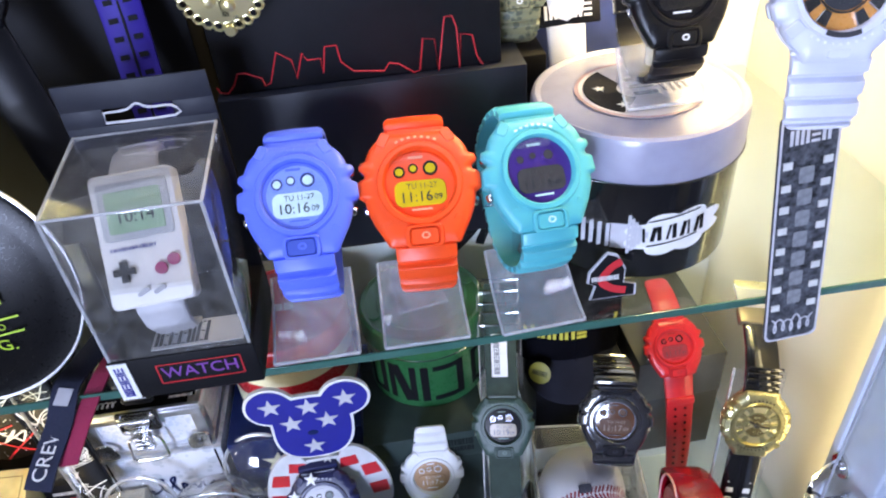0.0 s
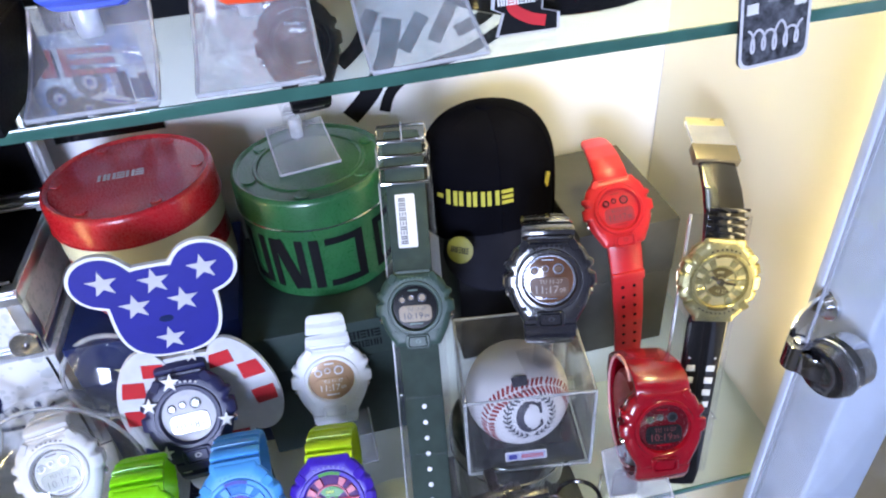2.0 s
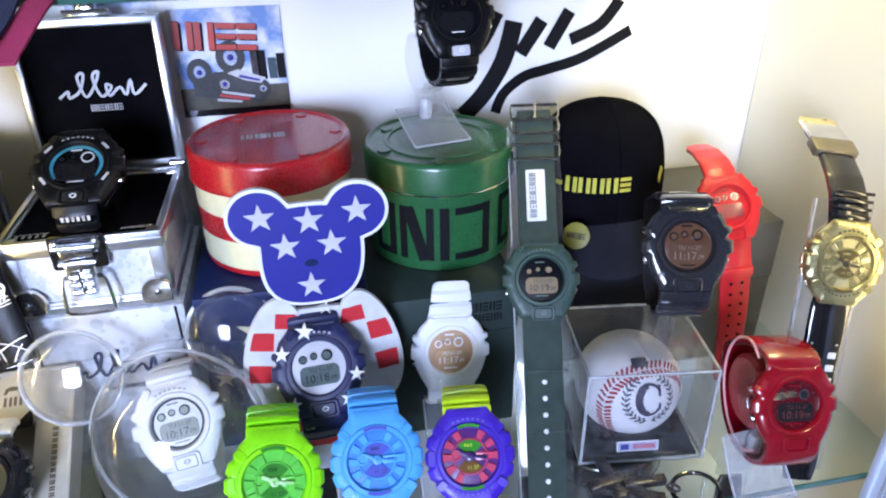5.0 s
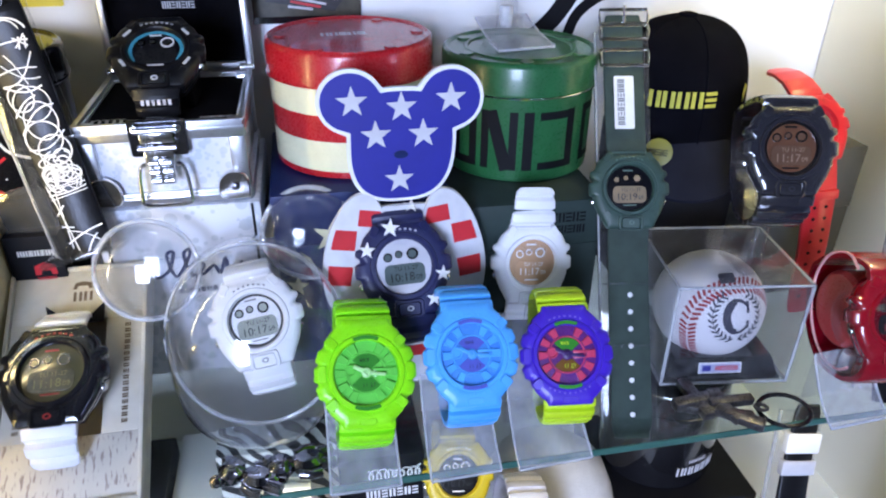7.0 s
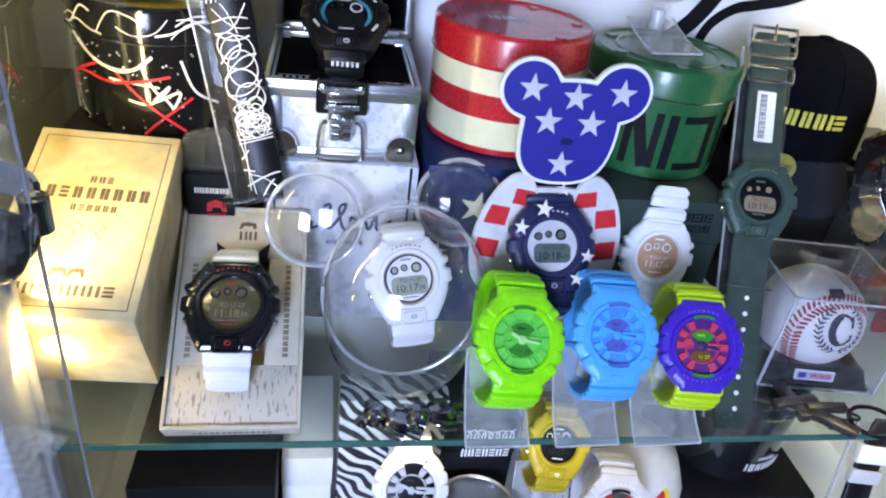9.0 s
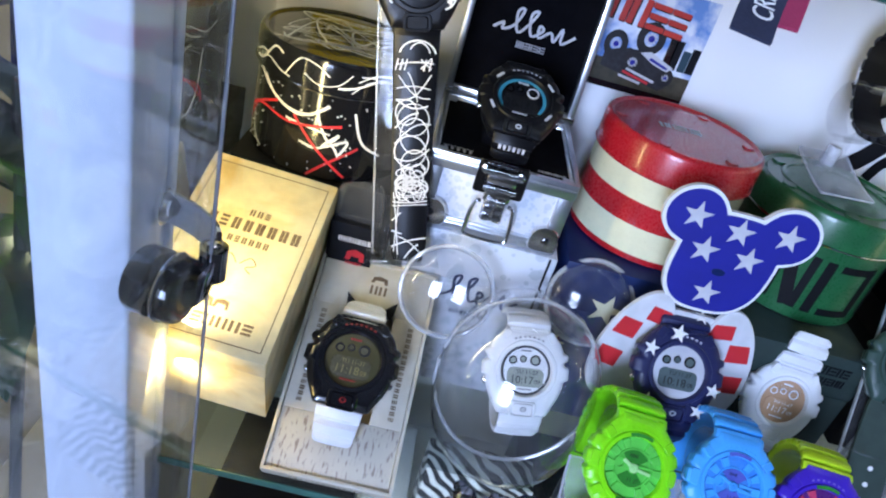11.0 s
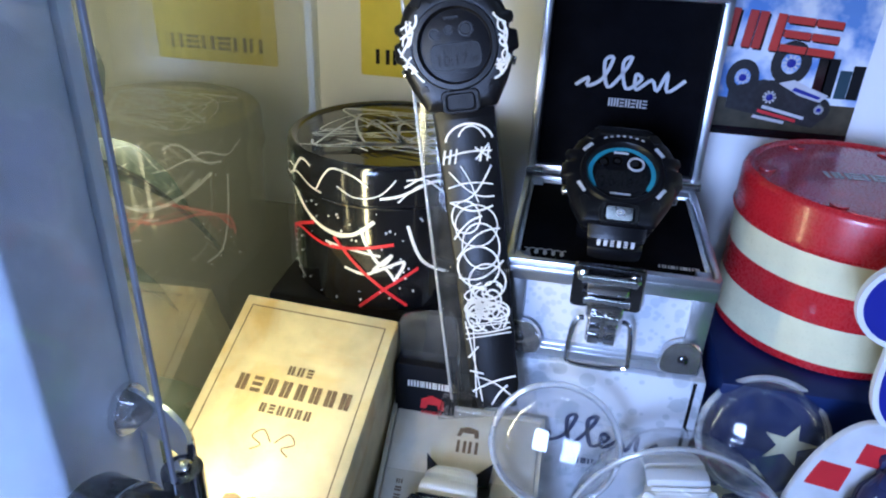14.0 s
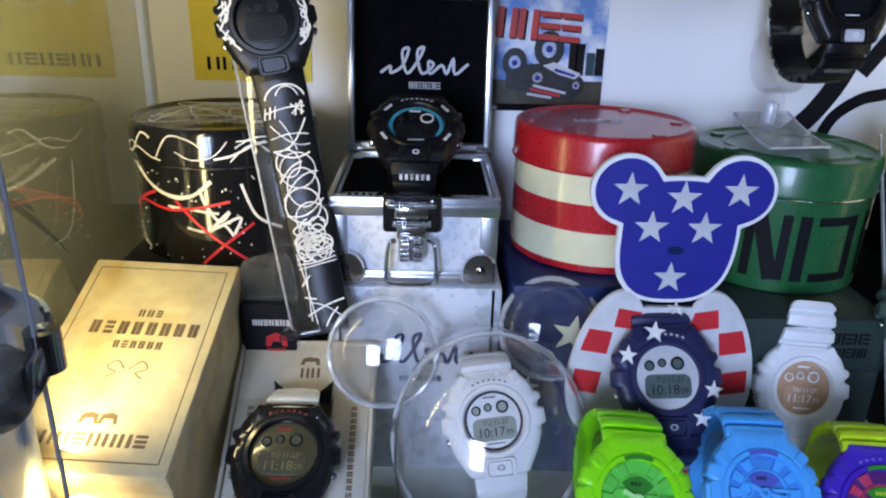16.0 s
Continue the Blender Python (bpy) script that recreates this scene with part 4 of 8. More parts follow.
def tray_box():
    e = thing("tray_box", pose(-0.2590, -0.0040, 0.0165, 33) @ pose(0, 0, 0, 0, 0, 0.5), "open grey parchment tray box with a cut-out, tipped back", "box")
    w, h, d = 0.076, 0.141, 0.019
    part("base", box(w, h, 0.002, 0.0004, (0, h / 2, -d + 0.001)), PARCHMENT_GREY, e)
    for s in (-1, 1):
        part("side_wall", box(0.0022, h, d, 0.0004, (s * (w / 2), h / 2, -d / 2)), PARCHMENT_GREY, e)
    part("end_wall", box(w + 0.002, 0.0022, d, 0.0004, (0, 0, -d / 2)), PARCHMENT_GREY, e)
    part("end_wall", box(w + 0.002, 0.0022, d, 0.0004, (0, h, -d / 2)), PARCHMENT_GREY, e)
    # insert card with the opening for the strap, made of four strips
    for x, y, sx, sy in ((0, 0.019, w - 0.003, 0.036), (0, 0.1235, w - 0.003, 0.033), (-0.0255, 0.072, 0.022, 0.070), (0.0265, 0.072, 0.020, 0.070)):
        part("insert_strip", box(sx, sy, 0.0012, 0.0003, (x, y, -0.003)), INSERT_PRINT if y < 0.03 else PARCHMENT_GREY, e)
    part("dark_well", box(0.032, 0.072, 0.001, 0, (0, 0.072, -0.0195)), BLACK_FOAM, e)
    for s in (-1, 1):
        part("torn_flap", plate([(s * 0.002, 0.0), (s * 0.015, 0.0), (s * 0.0165, 0.012)], 0.0008), BLACK_CARD, e, "", pose(0, 0.1045, -0.002, 25))
    part("logo_bars", bars(2, 0.012, 0.006, 0.2, 0.0003), BROWN_INK, e, "", Matrix.Translation((0.002, 0.1225, -0.0023)))
    part("animal_print", plate([(0.000, 0.0), (0.0012, 0.004), (0.005, 0.005), (0.0105, 0.004), (0.0112, 0.0), (0.009, 0.0), (0.0085, 0.002), (0.0028, 0.002), (0.002, 0.0)], 0.0003), BROWN_INK, e, "", pose(-0.004, 0.1275, -0.0023))
    for s in (-1, 1):
        part("side_print", bars(17, 0.062, 0.0032, 0.4, 0.0003, 5), BROWN_INK, e, "", pose(s * 0.0285, 0.072, -0.0023, 0, 0, 90))
    part("front_print", bars(14, 0.046, 0.003, 0.4, 0.0003, 8), BROWN_INK, e, "", pose(0, -0.0012, -0.011, 90))
    # the display's faint gold tone imitates a yellow reflection on dark glass
    watch(pose(-0.2590, -0.0040, 0.0165, 33) @ pose(-0.003, 0.0665, 0.0200) @ Matrix.Diagonal((1.14, 1.14, 1.14, 1)), "glossy black digital watch with a white strap in a parchment tray", case=BLACK_GLOSS, strap=WHITE, dial=mat("dark_gold_dial", (0.07, 0.065, 0.03), 0.2, bump=0, coat=0.5), lcd=mat("gold_glare_lcd", (0.15, 0.14, 0.09), 0.12, 0.4, var=0.3, scale=400, bump=0.05, coat=0.8), mark=mat("dim_red_print", (0.22, 0.006, 0.006), 0.4, bump=0), bezel=BLACK_GLOSS,
          upper=((20, 0), (27, -3), (33, -9), (37, -16)), lower=((19, 0), (26, -0.5), (32, -3), (37, -8), (40, -16)), time="11:18", group=LOWER, ink=mat("dull_gold_ink", (0.20, 0.18, 0.06), 0.4, bump=0), eyes=DARK_CHROME)


def grass_print():
    """Parchment with a thin field of brown grass strokes."""
    m = mat("field_print", (0.60, 0.56, 0.47), 0.6, var=0.12, scale=30)
    n, l = m.node_tree.nodes, m.node_tree.links
    bsdf = n["Principled BSDF"]
    old = bsdf.inputs["Base Color"].links[0].from_socket
    tc, mp, nz, mr, mx = n.new("ShaderNodeTexCoord"), n.new("ShaderNodeMapping"), n.new("ShaderNodeTexNoise"), n.new("ShaderNodeMapRange"), n.new("ShaderNodeMix")
    mp.inputs["Scale"].default_value = (520, 130, 1)
    mp.inputs["Rotation"].default_value = (0, 0, 0.4)
    l.new(tc.outputs["Object"], mp.inputs["Vector"])
    l.new(mp.outputs["Vector"], nz.inputs["Vector"])
    nz.inputs["Scale"].default_value, nz.inputs["Detail"].default_value = 1.0, 3
    mr.inputs["From Min"].default_value, mr.inputs["From Max"].default_value = 0.55, 0.66
    mr.inputs["To Max"].default_value = 0.75
    l.new(nz.outputs["Fac"], mr.inputs["Value"])
    mx.data_type = "RGBA"
    l.new(mr.outputs["Result"], mx.inputs["Factor"])
    l.new(old, mx.inputs[6])
    mx.inputs[7].default_value = (0.20, 0.13, 0.11, 1)
    l.new(mx.outputs[2], bsdf.inputs["Base Color"])
    return m


INSERT_PRINT = grass_print()
brooklyn_box()
tray_box()


def scribble_tin():
    carton("carton", pose(-0.319, 0.1970, 0.0), (0.114, 0.112, 0.1305), BLACK_CARD, "black card carton under a scribble-printed tin")
    e = tin(pose(-0.320, 0.190, 0.131), 0.0564, 0.081, 0.0215, BLACK_GLOSS, BLACK_GLOSS, "black tin with white and red scribble print on a black carton", DARK_CHROME)
    r1, r2 = 0.0564 * 0.972 + 0.0004, 0.0564 + 0.0004
    white = ((((215, .058), (228, .050), (245, .043), (262, .043), (275, .052)), .0021), (((222, .056), (236, .046), (254, .041), (266, .045)), .0014),
             (((246, .036), (262, .035), (278, .033)), .0014), (((268, .048), (270, .040), (278, .028), (284, .034), (274, .024), (290, .030), (286, .020)), .0018),
             (((258, .024), (270, .022), (280, .026), (286, .018)), .0016), (((205, .055), (208, .030), (214, .012), (224, .006)), .0012), (((292, .050), (300, .030), (316, .020)), .0016))
    for path, w in white:
        part("white_scribble", on_drum(r1, bent(path, 7), w), WHITE_PRINT, e)
    for path in (((204, .018), (208, .030), (225, .036), (250, .034), (285, .040)), ((252, .040), (270, .022), (292, .004)), ((266, .002), (280, .014), (298, .026)), ((206, .022), (216, .034), (238, .044))):
        part("red_scribble", on_drum(r1 + 0.0002, bent(path, 6), 0.0018), RED_PRINT, e)
    rnd = random.Random(4)
    for k in range(9):
        a0 = rnd.uniform(190, 300)
        path = [(a0 + d, 0.062 + 0.016 * q) for d, q in ((0, rnd.random()), (10, rnd.random()), (22, rnd.random()), (30, rnd.random()))]
        part("white_scribble", on_drum(r2, bent(path, 7), rnd.uniform(0.0006, 0.0015)), WHITE_PRINT, e)
    for k in range(10):
        p = [(rnd.uniform(-.042, .042), rnd.uniform(-.042, .030)) for _ in range(5)]
        q = bent(p, 8)
        part("lid_scribble", ribbon([(x * 0.95, y * 0.95, 0.0815) for x, y in q], [(0, 0, 1)] * len(q), rnd.uniform(0.0006, 0.0016)), WHITE_PRINT, e)
    bm = None
    for k in range(60):
        a, z = rnd.uniform(200, 300), rnd.uniform(0.004, 0.058)
        b = disc(rnd.uniform(0.0003, 0.0007), 0.0003, n=8)
        moved(b, pose(r1 * math.cos(radians(a)), r1 * math.sin(radians(a)), z) @ pose(0, 0, 0, 90, 0, a + 90))
        bm = merge(bm, b) if bm else b
    tagged(part("paint_fleck", bm, WHITE_PRINT, e), kind="stuff")


def scribble_watch():
    c = Vector((-0.279, 0.137, 0.270))
    m = facing(c, 15, 3, 11)
    e = watch(m, "black watch with white scribble print on a tall clear stand", case=BLACK, dial=BLACK_DIAL, lcd=LCD_OFF, mark=LCD_OFF, ink=BLACK_CARD, eyes=BLACK,
              upper=((19, 0), (27, -2), (40, -4), (62, -4)), lower=((19, 0), (28, -3), (45, -5), (90, -5), (158, -5)), group=LOWER, wide=(26, 21), ribs=0, size=1.06)
    rnd = random.Random(7)
    bm = None

    def ring_run(cx, cy, rx, ry, a0=0, span=360):
        return [(cx + rx * math.cos(radians(a0 + span * i / 22)), cy + ry * math.sin(radians(a0 + span * i / 22))) for i in range(23)]

    def line_run(x0, y0, x1, y1, bow=0.0):
        return [(x0 + (x1 - x0) * i / 8, y0 + (y1 - y0) * i / 8 + bow * math.sin(math.pi * i / 8)) for i in range(9)]

    raws = [ring_run(1, -39, 10, 8, 10, 160), ring_run(2, -40, 6, 8, 20, 130), line_run(-10, -44, 10, -43, 1.0)]
    raws += [line_run(x, -41, x - 1.5, -47) for x in (-9.5, -7, -4.5, 6, 9)] + [line_run(3, -41, 9, -46), line_run(9, -40, 3, -46)]
    raws += [line_run(-9, -50, 9, -62, -4), line_run(9, -49, -9, -63, -5), line_run(-10, -57, 9, -57, 1.5), line_run(-4, -48, 2, -64, 2), line_run(-10, -63, 8, -66, -3)]
    raws += [ring_run(cx, cy, rx, ry) for cx, cy, rx, ry in ((0, -74, 9, 9), (1, -83, 8, 10), (-1, -92, 9, 9), (2, -99, 8, 8), (-4, -70, 6, 7))]
    raws += [line_run(-10, -88, 10, -76, 4), line_run(-10, -96, 10, -90, -4), line_run(-10, -79, 3, -70, 2)]
    for k in range(26):
        raws.append(ring_run(rnd.uniform(-6, 6), rnd.uniform(-117, -103), rnd.uniform(2.5, 7), rnd.uniform(2.5, 6), rnd.uniform(0, 360), rnd.uniform(150, 330)))
    raws += [line_run(-10, -119 - 2.6 * k, 10, -118 - 2.2 * k, rnd.uniform(-1, 1)) for k in range(3)]
    raws += [line_run(-9.5, -116, -6, -154, 3), line_run(-6, -116, -8.5, -152), line_run(-10, -133, -5, -128), line_run(-10, -139, -4, -141), line_run(-10, -149, 10, -143, 1), line_run(-8, -142, 8, -153, 2), line_run(6, -147, -2, -156, 1)]
    raws += [ring_run(rnd.uniform(-8, 8), rnd.uniform(32, 58), rnd.uniform(4, 9), rnd.uniform(3, 8), rnd.uniform(0, 360), rnd.uniform(150, 330)) for k in range(14)]
    for raw in raws:
        w = 11.8 if raw[0][1] > -75 else 10.6
        run = [(x, y) for x, y in raw if -w < x < w and (-157 < y < -28 or 28 < y < 61)]
        if len(run) < 3:
            continue
        lift = [max(-1.55, 0.05 - 0.115 * (-y - 28)) if y < 0 else max(-1.1, 0.95 - 0.154 * (y - 27)) for x, y in run]
        b = ribbon([(x * MM, y * MM, z * MM) for (x, y), z in zip(run, lift)], [(0, 0, 1)] * len(run), rnd.uniform(0.55, 0.95) * MM)
        bm = merge(bm, b) if bm else b
    tagged(part("scribble_print", bm, WHITE_PRINT, e, "white scribbled strap print"), kind="stuff")
    for a0 in (180, 0):
        for k in range(13):
            ca, cr = a0 + rnd.uniform(-34, 34), rnd.uniform(18.6, 21.4)
            da, dr, bow = rnd.uniform(10, 30), rnd.uniform(-4.2, 4.2), rnd.uniform(-2.2, 2.2)
            pts = [((cr + dr * f + bow * (1 - 4 * f * f)) * math.cos(radians(ca + da * f)) * MM, (cr + dr * f + bow * (1 - 4 * f * f)) * math.sin(radians(ca + da * f)) * MM, 4.75 * MM) for f in (-0.5, -0.3, -0.1, 0.1, 0.3, 0.5)]
            part("bezel_scribble", ribbon(pts, [(0, 0, 1)] * 6, rnd.uniform(0.6, 1.0) * MM), WHITE_PRINT, e)
    st = thing("watch_stand", m @ pose(0, 0, -0.012), "tall clear acrylic strip stand behind the scribble watch", "stand", "clear watch stands")
    part("strip", box(0.036, 0.235, 0.003, 0.0004, (-0.004, -0.048, 0)), ACRYLIC, st)
    part("edge", box(0.0012, 0.235, 0.0032, 0.0003, (-0.0226, -0.048, 0)), ACRYLIC_EDGE, st)
    part("foot", box(0.046, 0.003, 0.060, 0.0004, (-0.004, -0.1655, -0.010)), ACRYLIC, st)
    for y in (0.066, -0.100):
        part("clip", tube([(-0.017, y, 0.002), (-0.017, y, 0.012), (0.013, y, 0.012), (0.013, y, 0.002)], 0.0009, 6), ACRYLIC, st)


scribble_tin()
scribble_watch()


def tag_pack():
    e = thing("tag_packet", pose(-0.283, 0.112, 0.0), "slim black card packet with a red print in a clear bag", "packet")
    part("card", box(0.031, 0.012, 0.118, 0.0008, (0, 0.006, 0.059)), BLACK_CARD, e)
    part("maker_bars", bars(7, 0.022, 0.0036, 0.2), WHITE_PRINT, e, "", pose(0.002, -0.0003, 0.107, 90))
    part("red_print", plate([(-0.006, 0), (-0.0055, 0.006), (0.000, 0.0085), (0.006, 0.006), (0.0065, 0.0), (0.0035, 0.0), (0.003, 0.003), (-0.002, 0.003), (-0.003, 0.0)], 0.0004), RED_PRINT, e, "", pose(0.004, -0.0002, 0.092, 90))
    part("red_bars", bars(4, 0.011, 0.003, 0.2), RED_PRINT, e, "", pose(0.004, -0.0003, 0.089, 90))
    bag = bent([(-0.016, 0.118), (-0.015, 0.130), (-0.013, 0.142), (0.010, 0.147), (0.015, 0.133), (0.016, 0.118)], 3)
    part("clear_bag", moved(plate(bag, 0.004, 0.001), pose(0, 0.008, 0, 90)), BLISTER, e)


tag_pack()


def alu_case():
    x0, x1, y0, y1 = -0.2470, -0.1540, 0.1240, 0.2285
    xm, w = (x0 + x1) / 2, x1 - x0
    carton("carton", pose(-0.1985, 0.176, 0.0), (0.098, 0.112, 0.127), SPOT_CARD, "white card carton printed with grey spots under an aluminium case")
    for c in (o for o in scene.objects if o.name.startswith("carton") and o.get("label", "").startswith("white card")):
        for s in (-1, 1):
            part("edge_line", box(0.0016, 0.0006, 0.125, 0, (s * 0.0445, -0.0567, 0.0635)), BLACK_CARD, c)
        q = bent([(-0.026, 0.0), (-0.020, 0.004), (-0.020, 0.0), (-0.013, 0.004), (-0.009, 0.014), (-0.013, 0.012), (-0.010, 0.0), (-0.003, 0.008), (0.000, 0.015), (-0.004, 0.012), (-0.001, 0.0), (0.006, 0.005), (0.003, 0.007), (0.004, 0.0), (0.011, 0.005), (0.014, 0.0), (0.018, 0.009), (0.019, 0.0), (0.027, 0.006)], 4)
        part("script_print", ribbon([(x * 1.15, y * 1.3, 0.0003) for x, y in q], [(0, 0, 1)] * len(q), 0.0022), NAVY, c, "", pose(0.003, -0.0568, 0.078, 90))
        part("maker_bars", bars(7, 0.026, 0.0035, 0.25), NAVY, c, "", pose(0.003, -0.0566, 0.067, 90))
    e = thing("metal_case", pose(xm, (y0 + y1) / 2, 0.128), "open aluminium watch case with spotted panels and a chrome latch", "case")
    d, h = y1 - y0, 0.052
    for s in (-1, 1):
        part("side_panel", box(w, 0.0025, h - 0.004, 0.0006, (0, s * (d / 2 - 0.0025), h / 2)), SPOT_PANEL, e, "white panel with grey spots")
        part("side_panel", box(0.0025, d - 0.010, h - 0.004, 0.0006, (s * (w / 2 - 0.0025), 0, h / 2)), SPOT_PANEL, e, "white panel with grey spots")
    part("base", box(w - 0.004, d - 0.004, 0.002, 0, (0, 0, 0.002)), SPOT_PANEL, e)
    for z, hh in ((h - 0.0055, 0.011), (0.004, 0.008)):
        for s in (-1, 1):
            part("rail", merge(box(w + 0.002, 0.004, hh, 0.0008, (0, s * d / 2, z)), box(w + 0.0024, 0.002, hh * 0.35, 0.0006, (0, s * (d / 2 + 0.0016), z))), ALU, e)
            part("rail", box(0.004, d, hh, 0.0008, (s * w / 2, 0, z)), ALU, e)
    for sx in (-1, 1):
        for sy in (-1, 1):
            part("corner_rail", box(0.010, 0.010, h - 0.002, 0.0012, (sx * (w / 2 - 0.004), sy * (d / 2 - 0.004), h / 2)), ALU, e)
        cp = part("corner_cap", plate(bent([(-0.008, -0.008), (0.009, -0.008), (0.010, 0.003), (0.004, 0.0095), (-0.004, 0.009), (-0.008, 0.004), (-0.008, -0.008)], 4)[:-1], 0.003, 0.001), CHROME, e, "", pose(sx * (w / 2 - 0.008), -d / 2 - 0.0015, 0.010, 90) @ Matrix.Diagonal((sx * -1, 1, 1, 1)))
        part("rivet", lathe([(0.0026, 0), (0.0022, 0.001), (0.0008, 0.0016)], 14), DARK_CHROME, cp, "", pose(0, 0.0, 0.003))
    # latch and pull ring
    lt = part("latch_plate", plate(rounded(0.032, 0.022, 0.002), 0.003, 0.0008), DARK_CHROME, e, "", pose(-0.001, -d / 2 - 0.003, h - 0.008, 90))
    for s in (-1, 1):
        part("rivet", lathe([(0.003, 0), (0.0026, 0.0012), (0.0008, 0.002)], 14), CHROME, lt, "", pose(s * 0.0115, 0.006, 0.003))
    part("toggle", merge(box(0.019, 0.008, 0.005, 0.0014, (0, 0.002, 0.005)), box(0.017, 0.010, 0.004, 0.0014, (0, -0.009, 0.005)), box(0.0145, 0.016, 0.004, 0.0014, (0, -0.019, 0.0055)), tube([(-0.012, 0.0065, 0.0075), (0.012, 0.0065, 0.0075)], 0.0020, 10), tube([(-0.0105, -0.0040, 0.0080), (0.0105, -0.0040, 0.0080)], 0.0017, 10)), CHROME, lt)
    for y in (-0.0130, -0.0185, -0.0240):
        for s in (-1, 1):
            part("roller", moved(lathe([(0.0012, -0.0030), (0.0024, -0.0024), (0.0024, 0.0024), (0.0012, 0.0030)], 14), pose(s * 0.0036, y, 0.0082, 0, 90)), CHROME, lt)
    ring = [(-0.0085, -0.0150), (-0.0125, -0.0175), (-0.0140, -0.0340), (-0.0115, -0.0400), (0.0115, -0.0400), (0.0140, -0.0340), (0.0125, -0.0175), (0.0085, -0.0150)]
    part("pull_ring", tube([(x, y, 0.0045 + 0.06 * -y) for x, y in bent(ring, 4)], 0.0013, 8), CHROME, lt)
    # foam bed
    part("foam_bed", merge(box(w - 0.006, d - 0.007, 0.012, 0.001, (0, 0, h - 0.009))), BLACK_FOAM, e)
    part("script_print", squiggle(0.020, 0.006, 5, 0.0009, 5), SILVER_PRINT, e, "", pose(-0.031, -0.040, h - 0.0027, 0))
    part("maker_bars", bars(7, 0.019, 0.0026, 0.2), SILVER_PRINT, e, "", pose(0.031, -0.040, h - 0.0028, 0))
    part("cuff", moved(lathe([(0.021, -0.017), (0.024, -0.013), (0.024, 0.013), (0.021, 0.017)], 32), pose(0, -0.002, h + 0.012, 0, 90)), BLACK_FOAM, e)
    # lid
    lid = part("lid", merge(box(w, 0.002, 0.102, 0.0004, (0, 0.024, 0.051)), *[box(0.002, 0.024, 0.102, 0.0004, (s * (w / 2 - 0.001), 0.012, 0.051)) for s in (-1, 1)], box(w, 0.024, 0.002, 0.0004, (0, 0.012, 0.101)), box(w, 0.024, 0.002, 0.0004, (0, 0.012, 0.001))), SPOT_PANEL, e, "", pose(0.001, d / 2 + 0.002, h + 0.002, -6))
    for s in (-1, 1):
        part("lid_rail", box(0.005, 0.012, 0.104, 0.001, (s * w / 2, 0.004, 0.051)), ALU, lid)
    part("lid_rail", box(w + 0.005, 0.012, 0.006, 0.001, (0, 0.004, 0.1015)), ALU, lid)
    part("lid_rail", box(w + 0.004, 0.012, 0.005, 0.001, (0, 0.005, 0.0015)), ALU, lid)
    part("lining", box(w - 0.004, 0.002, 0.097, 0.0004, (0, 0.006, 0.051)), BLACK_FOAM, lid)
    p = bent([(-0.026, 0.060), (-0.020, 0.064), (-0.020, 0.060), (-0.013, 0.064), (-0.009, 0.074), (-0.013, 0.072), (-0.010, 0.060), (-0.003, 0.068), (0.000, 0.075), (-0.004, 0.072), (-0.001, 0.060), (0.006, 0.065), (0.003, 0.067), (0.004, 0.060), (0.011, 0.065), (0.014, 0.060), (0.018, 0.069), (0.019, 0.060), (0.027, 0.066)], 4)
    part("script_print", ribbon([(x * 1.12 + 0.002, 0.0047, 0.0585 + (z - 0.067) * 1.15) for x, z in p], [(0, -1, 0)] * len(p), 0.0019), SILVER_PRINT, lid)
    part("maker_bars", bars(7, 0.022, 0.0046, 0.2), SILVER_PRINT, lid, "", pose(0.003, 0.0049, 0.0425, 90))
    part("lid_latch", merge(box(0.030, 0.010, 0.003, 0.001, (0, 0, 0)), box(0.014, 0.012, 0.007, 0.002, (0, -0.001, 0.004)), tube([(-0.015, -0.006, 0.002), (0.015, -0.006, 0.002)], 0.0016, 8)), CHROME, lid, "", Matrix.Translation((0.003, 0.008, 0.106)))
    for s in (-1, 1):
        part("lid_corner", lathe([(0.006, 0), (0.0055, 0.0014), (0.002, 0.002)], 16), CHROME, lid, "", Matrix.Translation((s * 0.036, 0.010, 0.1035)))
        part("hinge_pin", moved(lathe([(0.0026, -0.005), (0.0026, 0.005)], 12), pose(s * (w / 2 - 0.002), -0.002, 0.000, 0, 90)), CHROME, lid)
    wr = watch(facing((-0.2005, 0.1575, 0.2105), 60, 0, 0), "black digital watch with a turquoise ring in a metal case", case=BLACK, dial=BLACK_DIAL, ring=mat("turquoise_ring", (0.06, 0.26, 0.36), 0.3, bump=0), lcd=LCD_OFF, ink=BLACK_CARD, eyes=DARK_CHROME, knob=BLACK_GLOSS, group=LOWER, time="10:18", size=1.13, arc=(-38, 218), mark=SILVER_PRINT, lower=((19, 0.6), (25, 0), (29, -2.6), (32, -7.5), (33, -13)))
    for a in (38, 142, 212, -32):
        part("bezel_print", box(1.5 * MM, 5.5 * MM, 0.3 * MM, 0), SILVER_PRINT, wr, "", pose(18.8 * math.cos(radians(a)) * MM, 18.8 * math.sin(radians(a)) * MM, 4.6 * MM, 0, 0, a))
    part("dial_eye", loft([[(r * math.cos(radians(q)) * MM + 5.6 * MM, r * math.sin(radians(q)) * MM + 5.2 * MM, z * MM) for q in range(0, 360, 20)] for r, z in ((3.6, 3.0), (3.6, 3.6), (2.8, 3.6), (2.8, 3.0))], False, False), SILVER_PRINT, wr, "pale ringed subdial")
    part("strap_script", bars(6, 0.016, 0.0028, 0.45), SILVER_PRINT, wr, "", pose(0, -31.5 * MM, -2.6 * MM, 58))


alu_case()


